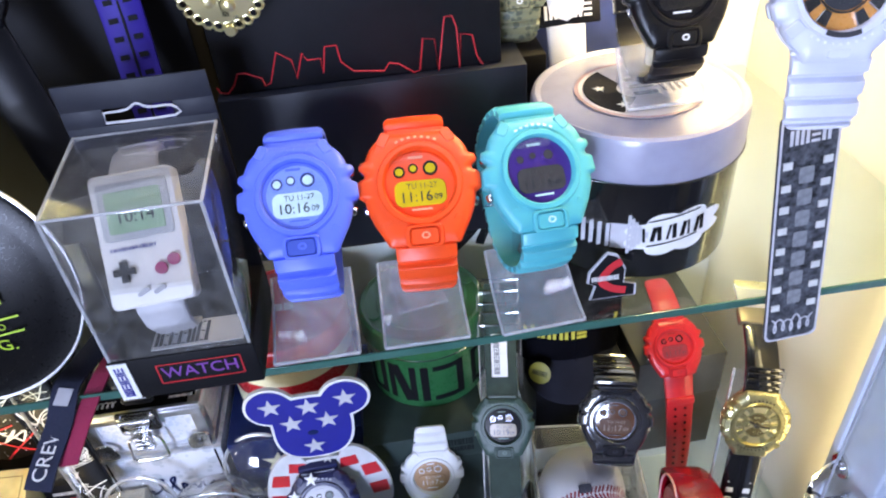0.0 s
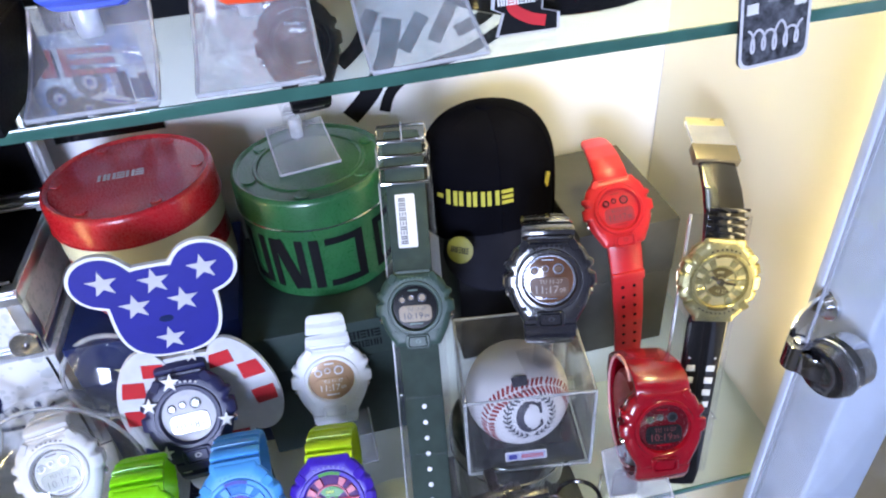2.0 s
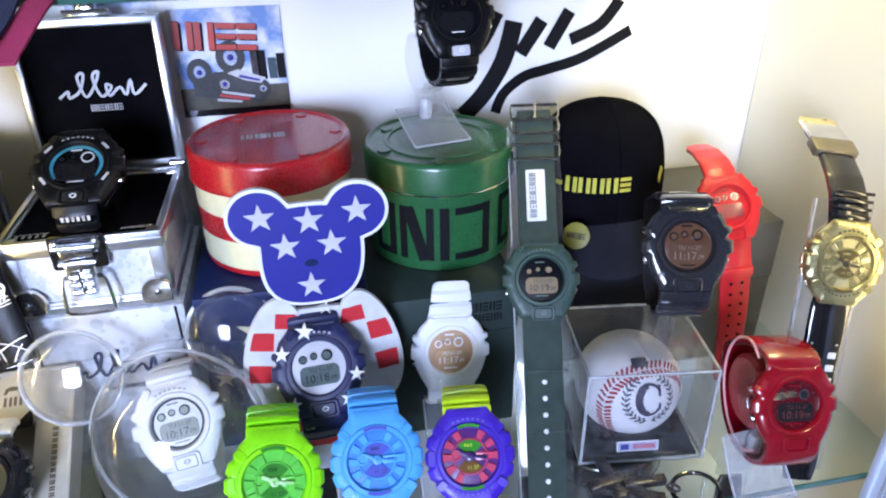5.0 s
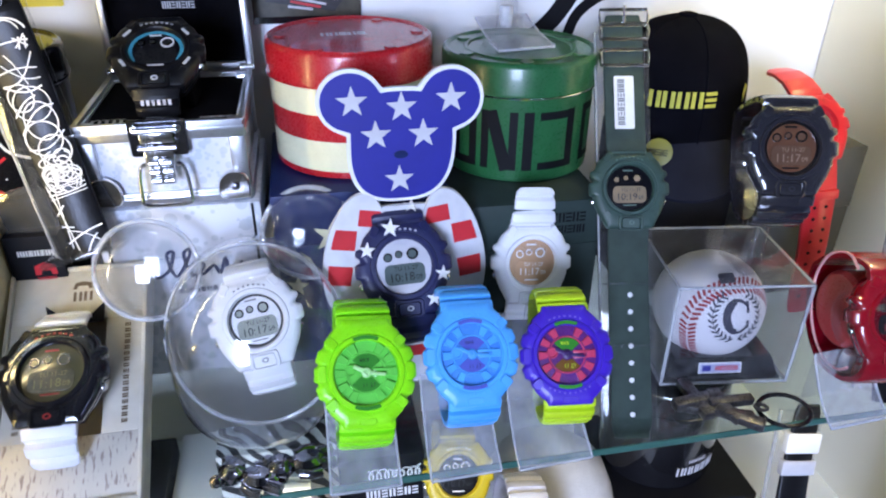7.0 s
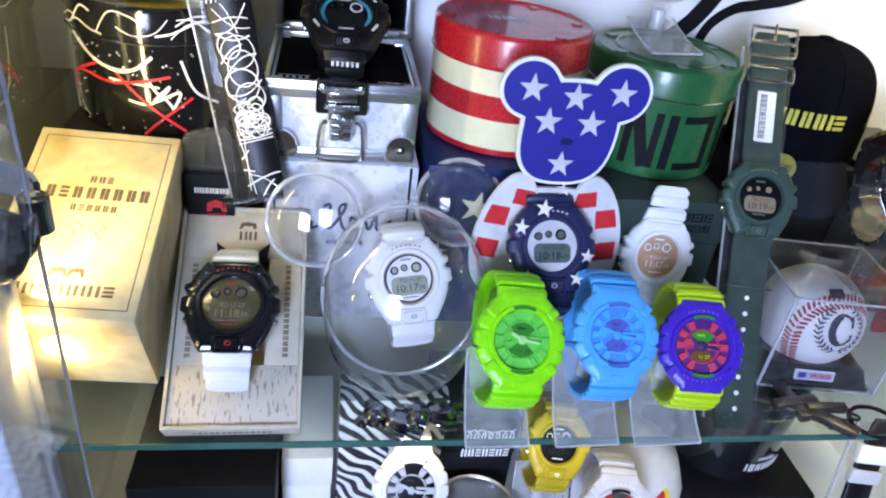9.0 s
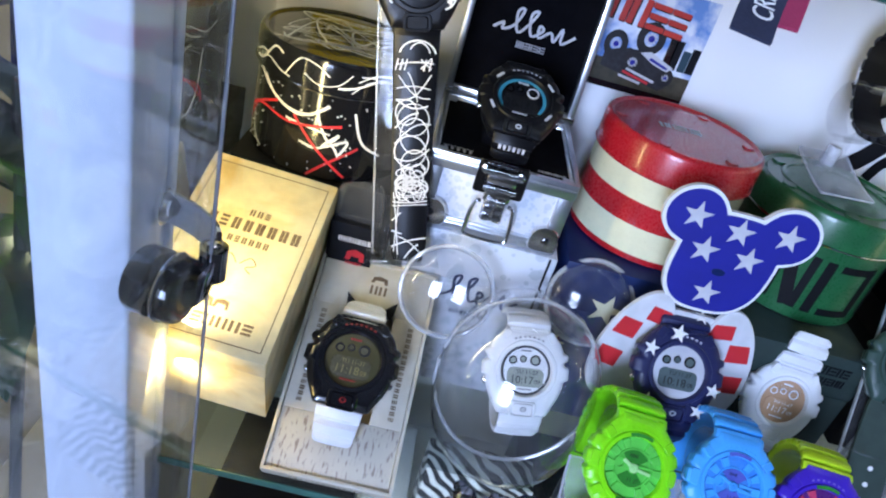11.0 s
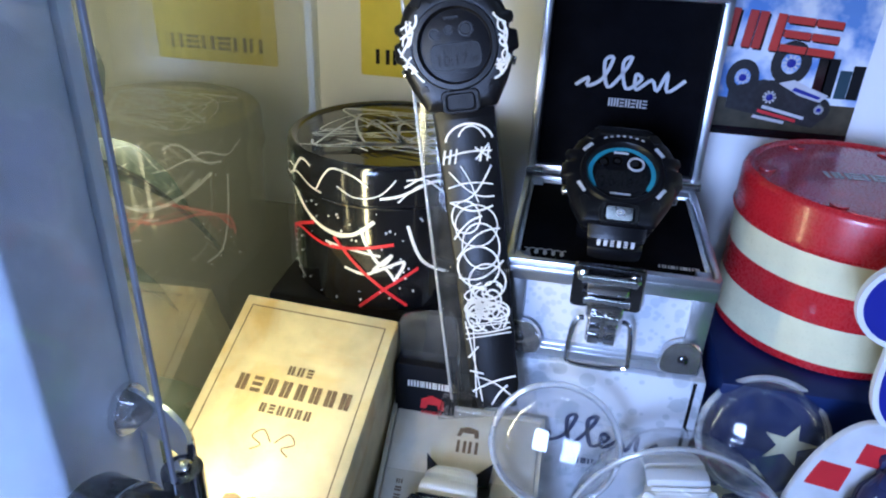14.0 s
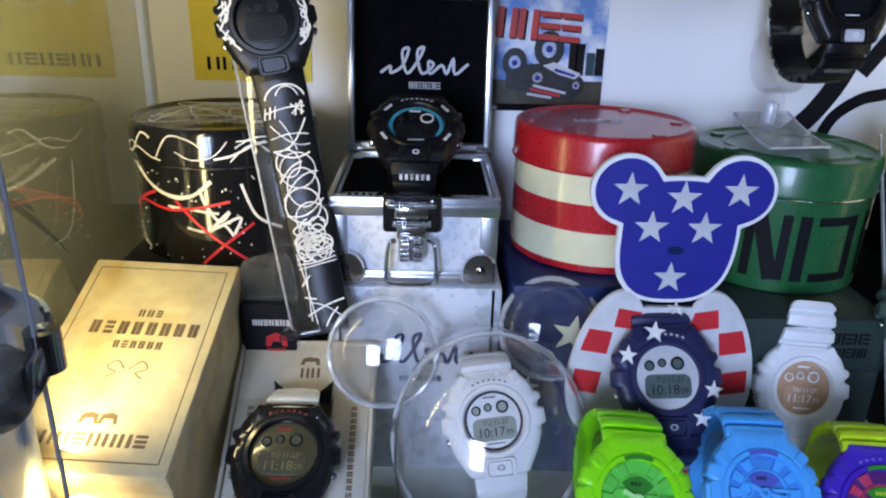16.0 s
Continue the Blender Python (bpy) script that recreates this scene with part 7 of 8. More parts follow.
    part("script_print", squiggle(0.016, 0.014, 4, 0.0016, 21), mat("grey_lid_ink", (0.16, 0.16, 0.18), 0.4, bump=0), e, "", pose(0.019, -0.002, 0.0876))
    stand(0.168, 0.044, GZ2 + 0.0885, 0.040, 0.026, 0.022)
    watch(facing((0.170, 0.050, 0.489), 24, 0, 0), "black digital watch on a clear stand atop a grey lidded tin", case=BLACK, dial=BLACK_DIAL, lcd=LCD_OFF, ink=BLACK_CARD, eyes=DARK_CHROME, group=UPPER, size=1.06)
    t = thing("logo_tag", pose(0.132, 0.0035, GZ2 + 0.0006, -14), "small black and red cut-out tag leaning on a tin", "tag")
    out = [(-0.011, 0.0), (0.013, 0.0), (0.0135, 0.006), (0.007, 0.008), (0.008, 0.016), (0.004, 0.024), (-0.001, 0.026), (-0.005, 0.022), (-0.011, 0.016), (-0.012, 0.010), (-0.008, 0.008)]
    part("backing", moved(plate([(x * 1.06, y * 1.04) for x, y in out], 0.0012), pose(0, 0, 0, 90)), SILVER_PRINT, t)
    part("face", moved(plate([(x * 0.96, y * 0.96 + 0.0006) for x, y in out], 0.0006), pose(0, -0.0012, 0, 90)), BLACK_CARD, t)
    part("red_swirl", moved(ribbon([(x, y, 0.0003) for x, y in bent([(0.006, 0.021), (0.000, 0.018), (-0.005, 0.011), (0.001, 0.006), (0.008, 0.004)], 6)], [(0, 0, 1)] * 25, 0.0042), pose(0, -0.0020, 0, 90)), RED_PRINT, t)
    part("maker_bars", bars(7, 0.015, 0.0026, 0.15), WHITE_PRINT, t, "", pose(-0.003, -0.0022, 0.0125, 90))


graffiti_tin()


def game_box():
    e = thing("plastic_box", pose(-0.0870, 0.010, GZ2), "clear plastic box on a black card holding a toy-shaped watch", "box")
    part("card_base", box(0.0695, 0.062, 0.026, 0.0008, (0, 0, 0.0135)), BLACK_CARD, e)
    part("card_back", merge(box(0.0695, 0.0012, 0.118, 0.0003, (0, 0.0315, 0.0590)), box(0.0695, 0.0012, 0.013, 0.0003, (0, 0.0315, 0.1325)), box(0.0187, 0.0012, 0.0086, 0.0001, (-0.0254, 0.0315, 0.1221)), box(0.0187, 0.0012, 0.0086, 0.0001, (0.0254, 0.0315, 0.1221))), mat("slate_card", (0.014, 0.016, 0.026), 0.5, spec=0.25), e)
    part("hook_rim", tube([(x, 0.0305, z) for x, z in bent([(-0.0155, 0.1245), (-0.005, 0.1250), (0.0, 0.1275), (0.005, 0.1250), (0.0155, 0.1245), (0.0160, 0.1195), (-0.0160, 0.1195)], 3)], 0.0006, 6, True), SILVER_PRINT, e)
    word_m = word("WATCH", 0.0098, 0.00015)
    part("word_print", word_m, mat("purple_print", (0.20, 0.06, 0.34), 0.5, bump=0), e, "", pose(0.007, -0.0312, 0.0150, 90))
    for x0, z0, x1, z1 in ((-0.013, 0.009, 0.027, 0.009), (0.027, 0.009, 0.027, 0.021), (0.027, 0.021, -0.013, 0.021), (-0.013, 0.021, -0.013, 0.009)):
        part("frame_line", ribbon([(x0, -0.0314, z0), (x1, -0.0314, z1)], [(0, -1, 0)] * 2, 0.0006), RED_PRINT, e)
    part("side_sticker", box(0.009, 0.0005, 0.024, 0, (-0.0300, -0.0313, 0.0135)), WHITE_PRINT, e)
    part("sticker_bars", bars(7, 0.020, 0.0045, 0.2), BLUE_FELT, e, "", pose(-0.0300, -0.0317, 0.0135, 90) @ pose(0, 0, 0, 0, 0, 90))
    w, d, z0, z1, t = 0.0660, 0.060, 0.027, 0.108, 0.0012
    for s in (-1, 1):
        part("clear_wall", box(w, t, z1 - z0, 0.0002, (0, s * d / 2, (z0 + z1) / 2)), BLISTER, e)
        part("clear_wall", box(t, d - 2 * t, z1 - z0, 0.0002, (s * w / 2, 0, (z0 + z1) / 2)), BLISTER, e)
        part("fold_edge", tube([(s * w / 2, -d / 2, z0), (s * w / 2, -d / 2, z1)], 0.0009, 6), ACRYLIC_EDGE, e)
        part("fold_edge", tube([(s * w / 2, -d / 2, z1), (s * w / 2, d / 2, z1 + 0.006)], 0.0009, 6), ACRYLIC_EDGE, e)
        part("fold_edge", tube([(-w / 2, s * d / 2, z1 + (0.006 if s > 0 else 0)), (w / 2, s * d / 2, z1 + (0.006 if s > 0 else 0))], 0.0007, 6), ACRYLIC_EDGE, e)
    part("clear_top", box(w, d, t, 0.0002), BLISTER, e, "", pose(0, 0, z1 + 0.003, 5.5))
    part("barcode_sheet", box(0.044, 0.018, 0.0004, 0, (0.008, -0.018, 0.0272)), WHITE_PRINT, e)
    part("barcode_print", moved(bars(12, 0.026, 0.014, 0.3), Matrix.Translation((0.0, -0.018, 0.0275))), BLACK_CARD, e)
    g = thing("toy_watch", facing((-0.0885, 0.0004, 0.4220), 36, 0, 3), "white toy-console-shaped watch with a green display in a clear box", "watch", UPPER)
    part("shell", plate(rounded(0.0370, 0.0600, 0.003), 0.009, 0.0012), mat("ivory_plastic", (0.68, 0.67, 0.66), 0.4, var=0.05), g)
    part("screen_frame", plate(rounded(0.0310, 0.0255, 0.002), 0.0008, 0.0002), mat("screen_grey", (0.42, 0.43, 0.45), 0.3, bump=0), g, "", Matrix.Translation((0, 0.0130, 0.009)))
    part("screen", plate(rounded(0.0245, 0.0185, 0.001), 0.0006), mat("green_screen", (0.25, 0.38, 0.24), 0.5, bump=0, spec=0.25), g, "", Matrix.Translation((0, 0.0125, 0.0098)))
    part("time_readout", word("10:14", 0.0078, 0.0001), LCD_INK, g, "", Matrix.Translation((0, 0.0100, 0.0106)))
    part("maker_bars", bars(9, 0.020, 0.0016, 0.2), BLUE_FELT, g, "", Matrix.Translation((-0.004, -0.0035, 0.0091)))
    for sx, sy in ((0.0095, 0.0032), (0.0032, 0.0095)):
        part("direction_pad", box(sx, sy, 0.0022, 0.0004, (-0.0095, -0.0135, 0.0098 + (0.0001 if sx > sy else 0))), BLACK_CARD, g)
    for x, y in ((0.0065, -0.0145), (0.0125, -0.0115)):
        part("push_button", disc(0.0028, 0.0018, (x, y, 0.009), 20), mat("magenta_button", (0.30, 0.03, 0.12), 0.35, bump=0) if x < 0.01 else bpy.data.materials["magenta_button"], g)
    for x in (-0.003, 0.004):
        part("slot_button", plate(rounded(0.0058, 0.0018, 0.0008), 0.0012), mat("grey_rubber", (0.35, 0.35, 0.37), 0.6, bump=0) if x < 0 else bpy.data.materials["grey_rubber"], g, "", pose(x, -0.0235, 0.009, 0, 0, 25))
    for sgn in (1, -1):
        path = [(24, 3), (32, 1), (39, -5), (43, -14), (42, -26)]
        s_bm = strap_bm(path, 22, 18, ribs=0)
        part("strap", s_bm if sgn > 0 else moved(s_bm, pose(0, 0, 0, 0, 0, 180)), mat("grey_strap", (0.45, 0.45, 0.48), 0.5) if sgn > 0 else bpy.data.materials["grey_strap"], g)


game_box()


def back_row():
    e = thing("skyline_box", pose(0.0215, 0.105, GZ2), "black card box with a thin red skyline drawing", "box")
    part("body", box(0.165, 0.050, 0.105, 0.0008, (0, 0, 0.053)), mat("slate_black_card", (0.012, 0.014, 0.022), 0.45, spec=0.3), e)
    part("raised_panel", box(0.150, 0.042, 0.120, 0.0008, (-0.005, 0.002, 0.166)), BLACK_CARD, e)
    sky = [(-0.060, 0.453), (-0.059, 0.450), (-0.055, 0.449), (-0.051, 0.453), (-0.048, 0.459), (-0.044, 0.459), (-0.036, 0.455), (-0.035, 0.451), (-0.032, 0.452), (-0.026, 0.468), (-0.019, 0.463), (-0.018, 0.453), (-0.013, 0.466), (-0.011, 0.462),
           (-0.004, 0.462), (-0.0038, 0.454), (-0.001, 0.468), (0.005, 0.468), (0.006, 0.459), (0.012, 0.453), (0.028, 0.451), (0.031, 0.455), (0.036, 0.454), (0.044, 0.448), (0.047, 0.449), (0.050, 0.466), (0.056, 0.465), (0.057, 0.447),
           (0.062, 0.476), (0.066, 0.476), (0.068, 0.470), (0.0685, 0.446), (0.070, 0.466), (0.076, 0.465), (0.078, 0.453), (0.082, 0.446)]
    part("skyline_print", tube([(x - 0.0215, -0.0192, z - GZ2) for x, z in sky], 0.00042, 5), RED_PRINT, e, "thin red skyline line")
    g = thing("medallion", pose(-0.043, 0.072, 0.5070, 12) @ Matrix.Scale(0.86, 4), "round gold medallion with a chain rim by a black box", "medallion")
    part("disc", moved(disc(0.019, 0.004, n=40), pose(0, 0, 0, 90)), GOLD, g)
    for k in range(24):
        a = radians(15 * k)
        part("chain_link", tube([(0.0215 * math.cos(a) + 0.0028 * math.cos(radians(q)), -0.003, 0.0215 * math.sin(a) + 0.0028 * math.sin(radians(q))) for q in range(0, 360, 45)], 0.0009, 5, True), GOLD, g)
    for k in range(5):
        part("relief", lathe([(0.004, 0), (0.003, 0.002), (0.001, 0.0028)], 14), GOLD, g, "", pose(0.009 * math.cos(radians(72 * k)), -0.004, 0.009 * math.sin(radians(72 * k)), 90))
    part("pendant", lathe([(0.004, 0), (0.003, 0.003)], 12), GOLD, g, "", pose(0, -0.002, -0.024, 90))
    part("hanger", box(0.006, 0.020, 0.080, 0.001, (0, 0.006, 0.024)), BLACK_CARD, g)
    watch(facing((-0.104, 0.118, 0.545), 22, 6, 3), "black watch with a violet strap hung high behind a clear box", case=BLACK, strap=mat("violet_strap", (0.025, 0.012, 0.22), 0.5, spec=0.3), dial=BLACK_DIAL, lcd=LCD_OFF, group=UPPER, upper=((20, 0), (28, -3), (60, -5)), lower=((20, 0), (28, -3), (60, -5), (135, -5)), ribs=0, wide=(22, 19))
    v = [o for o in scene.objects if o.get("label", "").startswith("black watch with a violet")][0]
    for k in range(9):
        for q in (-1, 1):
            part("strap_slot", box(0.0045, 0.0026, 0.0006, 0), BLACK_CARD, v, "", pose(q * 0.0048, -0.050 - 0.009 * k, -0.0021))
    part("strap_groove", box(0.0012, 0.080, 0.0006, 0), BLACK_CARD, v, "", pose(0, -0.088, -0.0021))
    cam_m = spotted("camouflage_resin", (0.20, 0.20, 0.11), (0.05, 0.06, 0.04), 160)
    watch(facing((0.105, 0.118, 0.490), 26, 0, 0), "camouflage watch standing behind a black box", case=cam_m, dial=BLACK_DIAL, lcd=LCD_OFF, group=UPPER)
    carton("carton", pose(0.106, 0.150, GZ2), (0.040, 0.045, 0.090), BLACK_CARD, "small black card carton on the upper shelf")
    watch(facing((0.140, 0.150, 0.500), 20, 0, 0), "white strapped watch with a black label band", case=WHITE, dial=BLACK_GLOSS, group=UPPER, lower=((20, 0), (28, -3), (60, -5), (140, -5)), upper=((20, 0), (28, -3), (60, -5)), ribs=0)
    b = thing("label_band", pose(0.141, 0.138, 0.452, -20), "black band with white bars round a strap", "label")
    part("band", box(0.040, 0.006, 0.016, 0.001), BLACK_CARD, b)
    part("band_bars", bars(5, 0.030, 0.008, 0.2), WHITE_PRINT, b, "", pose(0, -0.0032, 0, 90))
    carton("carton", pose(-0.160, 0.165, GZ2), (0.170, 0.080, 0.260), BLACK_CARD, "tall black card carton at the back of the upper shelf")
    carton("carton", pose(0.020, 0.200, GZ2), (0.180, 0.090, 0.230), BLACK_CARD, "wide black card carton at the back of the upper shelf")
    carton("carton", pose(-0.285, 0.190, GZ2), (0.090, 0.090, 0.200), mat("violet_black_card", (0.008, 0.007, 0.016), 0.6, spec=0.15), "dark violet card carton on the upper shelf")
    carton("carton", pose(0.165, 0.205, GZ2), (0.075, 0.070, 0.190), mat("blue_card", (0.04, 0.06, 0.20), 0.5), "dark blue card carton on the upper shelf")
    watch(facing((-0.166, 0.085, 0.520), 24, 10, 14), "black analogue watch with a yellow-green ring hung high up", "ana", case=BLACK, dial=BLACK_DIAL, lcd=LCD_OFF, ring=YELLOW, index=BLACK, pointer=DARK_CHROME, mark=DARK_CHROME, group=UPPER, upper=((20, 0), (28, -3), (60, -5)), lower=((20, 0), (28, -3), (60, -5), (125, -5)), ribs=0)
    c = thing("strap_clip", pose(-0.137, 0.070, GZ2), "lime clip on a small clear rod", "clip")
    part("rod", lathe([(0.006, 0), (0.003, 0.002), (0.003, 0.100), (0.001, 0.101)], 14), ACRYLIC, c)
    part("clip", merge(box(0.010, 0.006, 0.014, 0.002, (0, -0.004, 0.098)), box(0.018, 0.005, 0.006, 0.0015, (0.008, -0.004, 0.086))), LIME, c)


back_row()


def round_plate():
    e = thing("display_plate", pose(-0.192, 0.003, GZ2 + 0.0645, 82), "large glossy black round plate with lime print leaning on edge", "plate")
    part("dish", lathe([(0.050, -0.014), (0.060, -0.008), (0.0645, 0.0), (0.0640, 0.0012), (0.0610, 0.0006), (0.052, 0.0030), (0.036, 0.0060), (0.020, 0.0076), (0.004, 0.0080)], 80), mat("black_lacquer", (0.004, 0.004, 0.005), 0.30, var=0.2, bump=0.05, spec=0.22), e)
    part("rim", tube([(0.0645 * math.cos(radians(a)), 0.0645 * math.sin(radians(a)), 0.0006) for a in range(0, 360, 5)], 0.0010, 6, True), ALU, e)
    LP = mat("lime_print", (0.42, 0.62, 0.03), 0.5, bump=0)
    part("word_print", word("O.G.", 0.0095, 0.0001), LP, e, "", pose(0.020, -0.030, 0.0072, 10))
    part("word_print", word("LIMITED", 0.0052, 0.0001, 1.15), LP, e, "", pose(0.018, -0.0205, 0.0080, 6, 0, 8))
    for y in (-0.0165, -0.0245):
        part("ribbon_line", ribbon([(x, y + 0.14 * (x - 0.018), 0.0078) for x in (0.000, 0.018, 0.036)], [(0, 0, 1)] * 3, 0.0010), LP, e)
    part("script_bars", bars(6, 0.040, 0.013, 0.12, 0.0003, 6), LP, e, "", pose(0.012, 0.000, 0.0083))
    la = thing("lanyard", pose(0, 0, 0), "navy and red fabric lanyard hung over the shelf edge", "lanyard")
    pts = bent([(-0.143, 0.030, 0.3438), (-0.149, 0.008, 0.3445), (-0.1525, -0.008, 0.3455), (-0.1555, -0.024, 0.336), (-0.161, -0.040, 0.327), (-0.164, -0.050, 0.3205)], 5)
    FAB = mat("navy_webbing", (0.014, 0.018, 0.045), 0.85, bump=0.6)
    rings = []
    for i, p in enumerate(pts):
        q = Vector(pts[min(i + 1, len(pts) - 1)]) - Vector(pts[max(0, i - 1)])
        s = q.cross(Vector((0, -0.36, 0.93))).normalized() * 0.0068
        rings.append([Vector(p) - s, Vector(p) + s, Vector(p) + s + Vector((0, 0.0004, -0.0011)), Vector(p) - s + Vector((0, 0.0004, -0.0011))])
    part("webbing", loft(rings), FAB, la)
    ax, az = Vector((0.22, 0.91, 0.35)).normalized(), Vector((0.02, -0.365, 0.93)).normalized()
    ay = az.cross(ax)
    lay = Matrix((ax, ay, ax.cross(ay))).transposed().to_4x4()
    part("word_print", word("CREW", 0.0100, 0.0001), WHITE_PRINT, la, "", Matrix.Translation((-0.1592, -0.0362, 0.3302)) @ lay)
    part("patch", box(0.009, 0.0075, 0.0004, 0), SILVER_PRINT, la, "", Matrix.Translation((-0.1532, -0.0135, 0.3438)) @ lay)
    part("back_webbing", loft([[(x + dx, y, z) for dx in (-0.0045, 0.0045)] + [(x + dx, y, z - 0.001) for dx in (0.0045, -0.0045)] for x, y, z in bent([(-0.132, 0.020, 0.3440), (-0.137, 0.000, 0.3445), (-0.144, -0.020, 0.336), (-0.151, -0.040, 0.324)], 4)]), mat("red_webbing", (0.30, 0.02, 0.07), 0.85, bump=0.6), la, "red back strap")
    b = thing("bottle_rack", pose(-0.262, 0.012, GZ2 + 0.0003, 0, 0, -6) @ Matrix.Scale(0.9, 4), "black rack with three turquoise vials on the upper shelf", "rack")
    part("base", box(0.050, 0.022, 0.006, 0.001, (0, 0, 0.003)), BLACK_GLOSS, b)
    VIAL = mat("turquoise_vial", (0.05, 0.42, 0.50), 0.12, var=0.15, bump=0.0, coat=0.6)
    for x in (-0.012, 0.0, 0.012):
        part("vial", lathe([(0.0050, 0.0075), (0.0055, 0.010), (0.0055, 0.036), (0.003, 0.040)], 18), VIAL, b, "", Matrix.Translation((x, 0.003, 0)))
        part("vial_cap", lathe([(0.0035, 0.0062), (0.0035, 0.009), (0.003, 0.0095)], 14), DARK_CHROME, b, "", Matrix.Translation((x, 0.003, 0)))
    for x in (-0.020, 0.020):
        part("knob", lathe([(0.003, 0.006), (0.0036, 0.0075), (0.0036, 0.0105), (0.002, 0.0115)], 14), DARK_CHROME, b, "", Matrix.Translation((x, -0.005, 0)))


round_plate()


def banner_watch():
    m = facing((0.203, -0.020, 0.508), 20, -4, -3)
    e = watch(m, "large frosted white analogue watch with an orange dial", "ana", case=mat("frosted_white", (0.62, 0.64, 0.74), 0.35, var=0.06), dial=mat("orange_dial", (0.55, 0.25, 0.06), 0.3, bump=0, coat=0.5), lcd=LCD_DARK, index=CHROME, mark=WHITE, group=UPPER, upper=((20, 0), (28, -3), (60, -6)), lower=((20, 0), (28, -1), (40, -3), (52, -4)), wide=(30, 27), size=1.06)
    b = thing("hang_tag", pose(0.2030, -0.0225, 0.4545, -6, -5, 0), "long grey printed tag with pale studs hung over the shelf edge", "hang tag")
    TAG = mat("grey_tag_print", (0.075, 0.08, 0.095), 0.35, var=0.9, scale=420, bump=0)
    part("strip", moved(plate(rounded(0.027, 0.124, 0.004), 0.0012, 0.0003), pose(0, 0, -0.060, 90, 0, 0)), TAG, b)
    part("border_print", moved(loft([[(x, y, 0.0004) for x, y in rounded(ww, hh, 0.0035)] for ww, hh in ((0.0268, 0.1236), (0.0246, 0.1214))], False, False), pose(0, -0.0012, -0.060, 90)), SILVER_PRINT, b)
    STUDS = mat("pale_tag_stud", (0.62, 0.62, 0.60), 0.4, bump=0)
    for k in range(8):
        for s in (-1, 1):
            part("stud", box(0.0042, 0.0006, 0.0036, 0, (s * 0.0090, -0.0016, -0.022 - 0.0112 * k)), STUDS, b)
    GREY_INK = mat("mid_grey_print", (0.22, 0.23, 0.25), 0.4, var=0.3, scale=300, bump=0)
    for k in range(7):
        part("emblem_print", plate([(0.0034 * (1 + 0.3 * (q % 2)) * math.cos(radians(q * 45)), 0.0042 * (1 + 0.3 * (q % 2)) * math.sin(radians(q * 45))) for q in range(8)], 0.0004), GREY_INK, b, "", pose(0, -0.0012, -0.028 - 0.0112 * k, 90))
    tagged(part("tag_print", bars(4, 0.019, 0.007, 0.2), SILVER_PRINT, b, "", pose(0.000, -0.0014, -0.009, 90)), kind="stuff")
    part("script_print", squiggle(0.021, 0.012, 5, 0.0009, 9), SILVER_PRINT, b, "", pose(0.000, -0.0016, -0.112, 90))
    part("link", tube([(0, -0.001, 0.004 + 0.003), (0.003, -0.001, 0.004), (0, -0.001, 0.0), (-0.003, -0.001, 0.004)], 0.0006, 5, True), CHROME, b)


banner_watch()

# ---------------------------------------------------------------- bottom level, seen through the glass
BASE = -0.1996
LOWEST = "watches on the bottom level"


def zebra():
    m = bpy.data.materials.new("zebra_card")
    m.use_nodes = True
    n, l = m.node_tree.nodes, m.node_tree.links
    tc, wv, cr = n.new("ShaderNodeTexCoord"), n.new("ShaderNodeTexWave"), n.new("ShaderNodeValToRGB")
    wv.inputs["Scale"].default_value, wv.inputs["Distortion"].default_value, wv.inputs["Detail"].default_value, wv.inputs["Detail Scale"].default_value = 48, 9, 1.5, 0.6
    wv.bands_direction = "DIAGONAL"
    l.new(tc.outputs["Object"], wv.inputs["Vector"])
    cr.color_ramp.elements[0].position, cr.color_ramp.elements[0].color = 0.48, (0.015, 0.015, 0.02, 1)
    cr.color_ramp.elements[1].position, cr.color_ramp.elements[1].color = 0.54, (0.68, 0.68, 0.70, 1)
    l.new(wv.outputs["Fac"], cr.inputs["Fac"])
    l.new(cr.outputs["Color"], n["Principled BSDF"].inputs["Base Color"])
    n["Principled BSDF"].inputs["Roughness"].default_value = 0.4
    return m


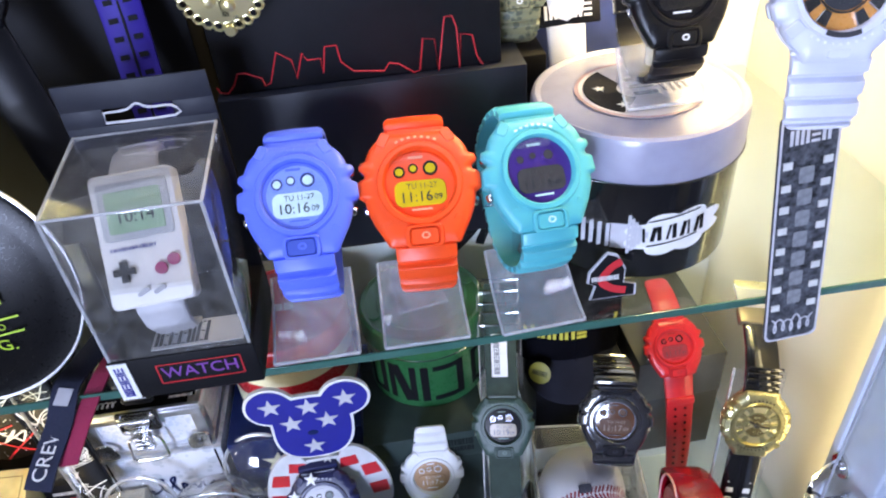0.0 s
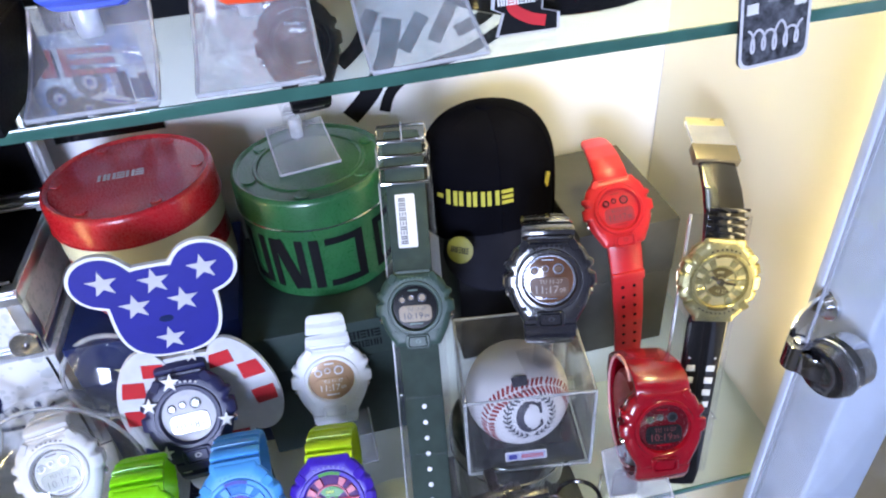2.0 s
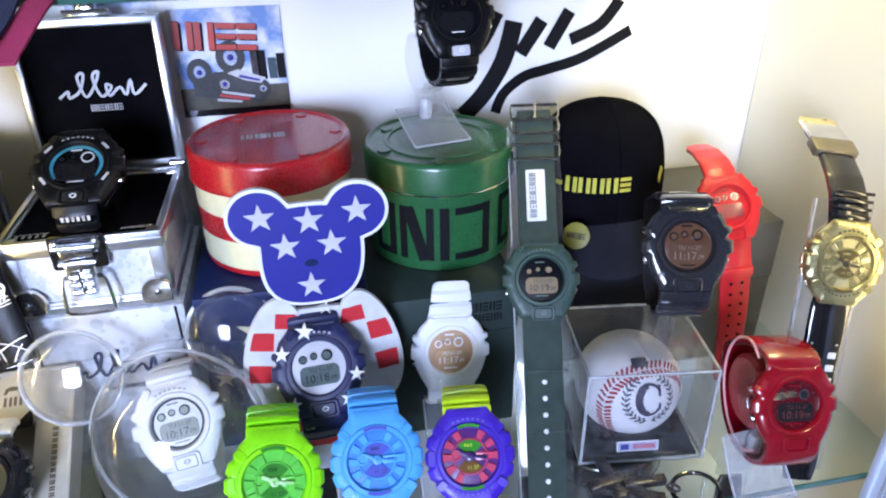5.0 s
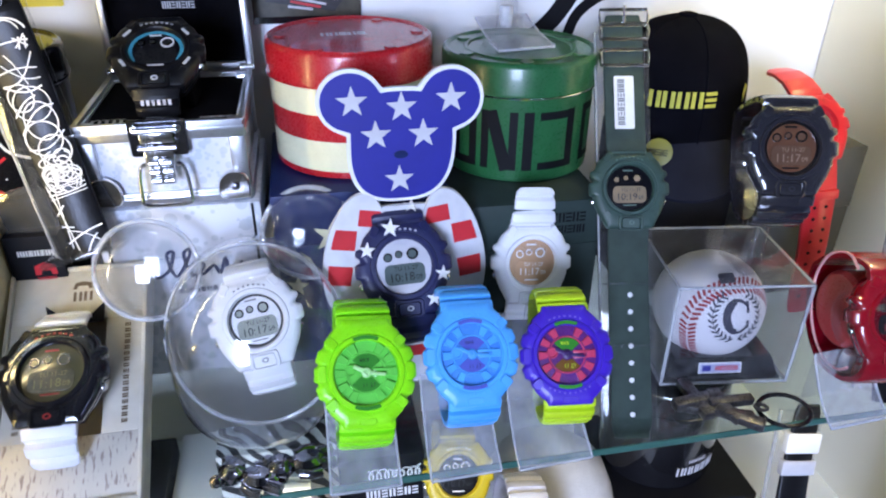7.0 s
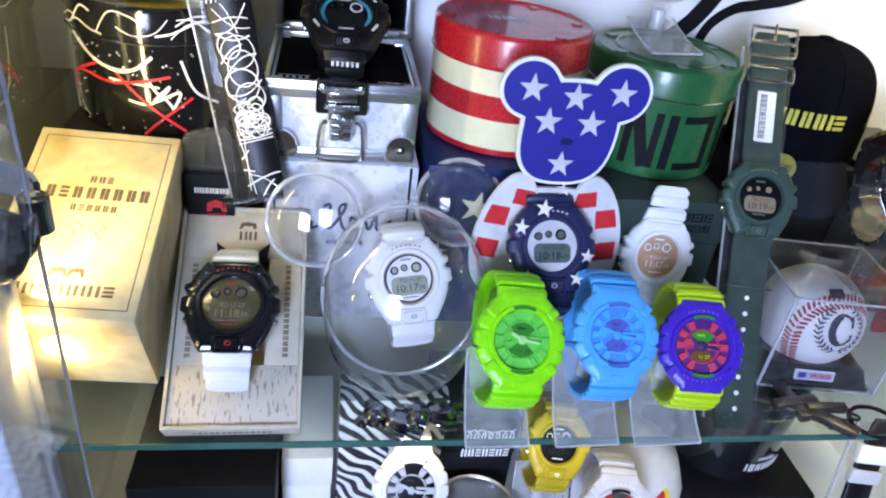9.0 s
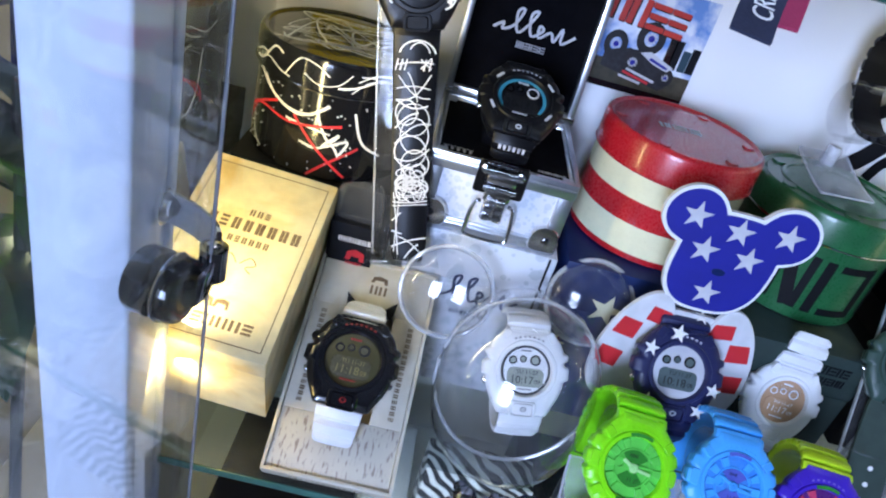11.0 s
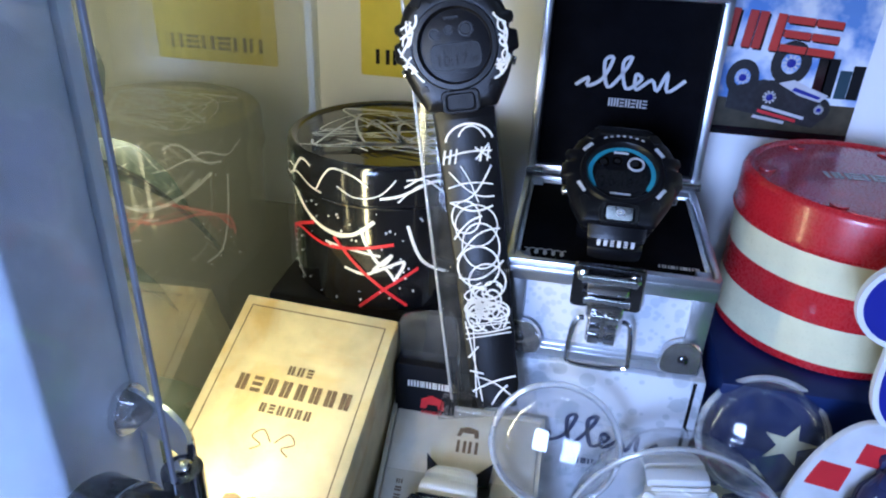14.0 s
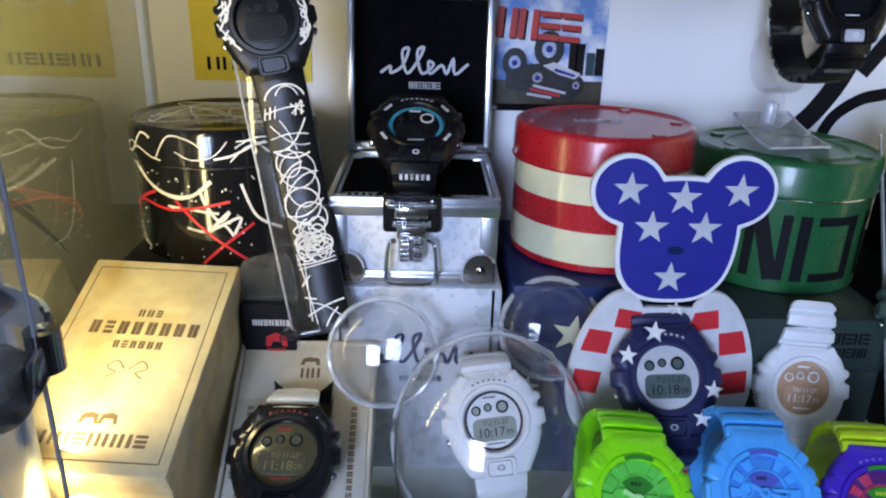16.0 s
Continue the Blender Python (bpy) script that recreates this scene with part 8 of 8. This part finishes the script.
def bottom_level():
    carton("carton", pose(-0.287, 0.090, BASE), (0.098, 0.110, 0.118), BLACK_CARD, "glossy black carton on the base board")
    carton("carton", pose(-0.2165, 0.112, BASE), (0.037, 0.090, 0.108), WHITE, "plain white carton on the base board")
    carton("carton", pose(-0.155, 0.080, BASE), (0.078, 0.028, 0.168), zebra(), "black and white zebra-striped carton on the base board")
    watch(facing((-0.147, 0.010, -0.058), 34, 0, -3), "white analogue watch with a black dial", "ana", case=WHITE, dial=BLACK_DIAL, lcd=LCD_OFF, index=SILVER_PRINT, pointer=SILVER_PRINT, mark=DARK_CHROME, group=LOWEST)
    stand(-0.147, -0.004, BASE, 0.040, 0.036, 0.100)
    carton("carton", pose(-0.085, 0.120, BASE), (0.064, 0.080, 0.135), BLACK_CARD, "black carton with white print on the base board")
    c = [o for o in scene.objects if o.get("label", "").startswith("black carton with white")][0]
    part("script_print", squiggle(0.040, 0.014, 7, 0.0016, 12), WHITE_PRINT, c, "", pose(0.010, -0.0412, 0.118, 90))
    part("bar_print", bars(7, 0.040, 0.008, 0.2), WHITE_PRINT, c, "", pose(0.008, -0.0412, 0.098, 90))
    e = tin(pose(-0.088, 0.040, BASE), 0.034, 0.080, 0.020, ALU, ALU, "small round silver tin on the base board")
    watch(facing((-0.035, 0.045, -0.055), 34, 0, -6), "bright yellow digital watch", case=mat("yellow_resin", (0.46, 0.36, 0.01), 0.4), dial=BLACK_DIAL, lcd=LCD_OFF, group=LOWEST)
    stand(-0.035, 0.030, BASE, 0.040, 0.036, 0.100)
    watch(facing((0.010, 0.012, -0.098), 40, 0, -6), "white watch with a colourful dial", "ana", case=mat("clear_white", (0.60, 0.60, 0.66), 0.3), dial=mat("multi_dial", (0.10, 0.09, 0.07), 0.3, var=0.6, scale=300, bump=0), lcd=LCD_OFF, index=bpy.data.materials["red_title"], group=LOWEST, size=1.15)
    stand(0.010, -0.004, BASE, 0.040, 0.036, 0.060)
    e = thing("white_cap", pose(0.052, 0.095, BASE), "white perforated cap with a printed sticker", "cap")
    part("crown", lathe([(0.056, 0.0), (0.058, 0.03), (0.055, 0.060), (0.045, 0.085), (0.028, 0.100), (0.006, 0.106)], 48), mat("white_mesh_fabric", (0.68, 0.67, 0.66), 0.8, var=0.08, bump=0.8, bscale=700), e)
    for row, z in ((0.0578, 0.038), (0.0568, 0.046)):
        for k in range(22):
            a = radians(200 + 6.4 * k)
            part("vent_hole", disc(0.0008, 0.0004, n=8), BLACK_CARD, e, "", pose(row * math.cos(a), row * math.sin(a), z) @ pose(0, 0, 0, 90, 0, math.degrees(a) + 90))
    part("sticker", disc(0.012, 0.0005, n=28), YELLOW_PRINT, e, "yellow and red round sticker", pose(0.012, -0.046, 0.076, 48))
    part("sticker_ring", disc(0.008, 0.0005, n=24), RED_PRINT, e, "", pose(0.012, -0.0463, 0.0764, 48))
    carton("carton", pose(0.160, 0.110, BASE), (0.115, 0.110, 0.064), BLACK_CARD, "black carton under a black tin")
    e = tin(pose(0.155, 0.118, BASE + 0.065), 0.050, 0.098, 0.022, BLACK_GLOSS, BLACK_GLOSS, "round glossy black tin with pale bars on a black carton", DARK_CHROME)
    for k in range(6):
        a = radians(268 + 7.5 * k)
        part("maker_bars", moved(bars(1, 0.0062, 0.0085, 0.1), pose(0, 0, 0, 90)), SILVER_PRINT, e, "", pose(0.0492 * math.cos(a), 0.0492 * math.sin(a), 0.020) @ pose(0, 0, 0, 0, 0, math.degrees(a) + 90))
    for k in range(5):
        a = radians(277 + 4.0 * k)
        part("maker_bars", moved(bars(1, 0.0030, 0.0034, 0.1), pose(0, 0, 0, 90)), SILVER_PRINT, e, "", pose(0.0492 * math.cos(a), 0.0492 * math.sin(a), 0.030) @ pose(0, 0, 0, 0, 0, math.degrees(a) + 90))
    carton("carton", pose(0.150, 0.020, BASE), (0.080, 0.050, 0.040), BLACK_CARD, "low black carton on the base board")
    m = facing((0.214, 0.010, -0.140), 16, 0, -8)
    w = watch(m, "black and white watch on a tall clear stand", case=BLACK, dial=BLACK_GLOSS, strap=BLACK, lcd=LCD_DARK, group=LOWEST, upper=((20, 0), (28, -3), (60, -5), (112, -5)), lower=((20, 0), (28, -3), (50, -8)), ribs=0)
    for y, h, m2 in ((0.062, 0.012, SILVER_PRINT), (0.082, 0.016, WHITE)):
        part("strap_band", box(0.028, h, 0.0062, 0.001), m2, w, "white strap band", pose(0, y, -0.0046))
    tall_stand(m, -0.055, 0.105, 0.036, -0.011, "tall clear acrylic stand behind a black and white watch")


bottom_level()
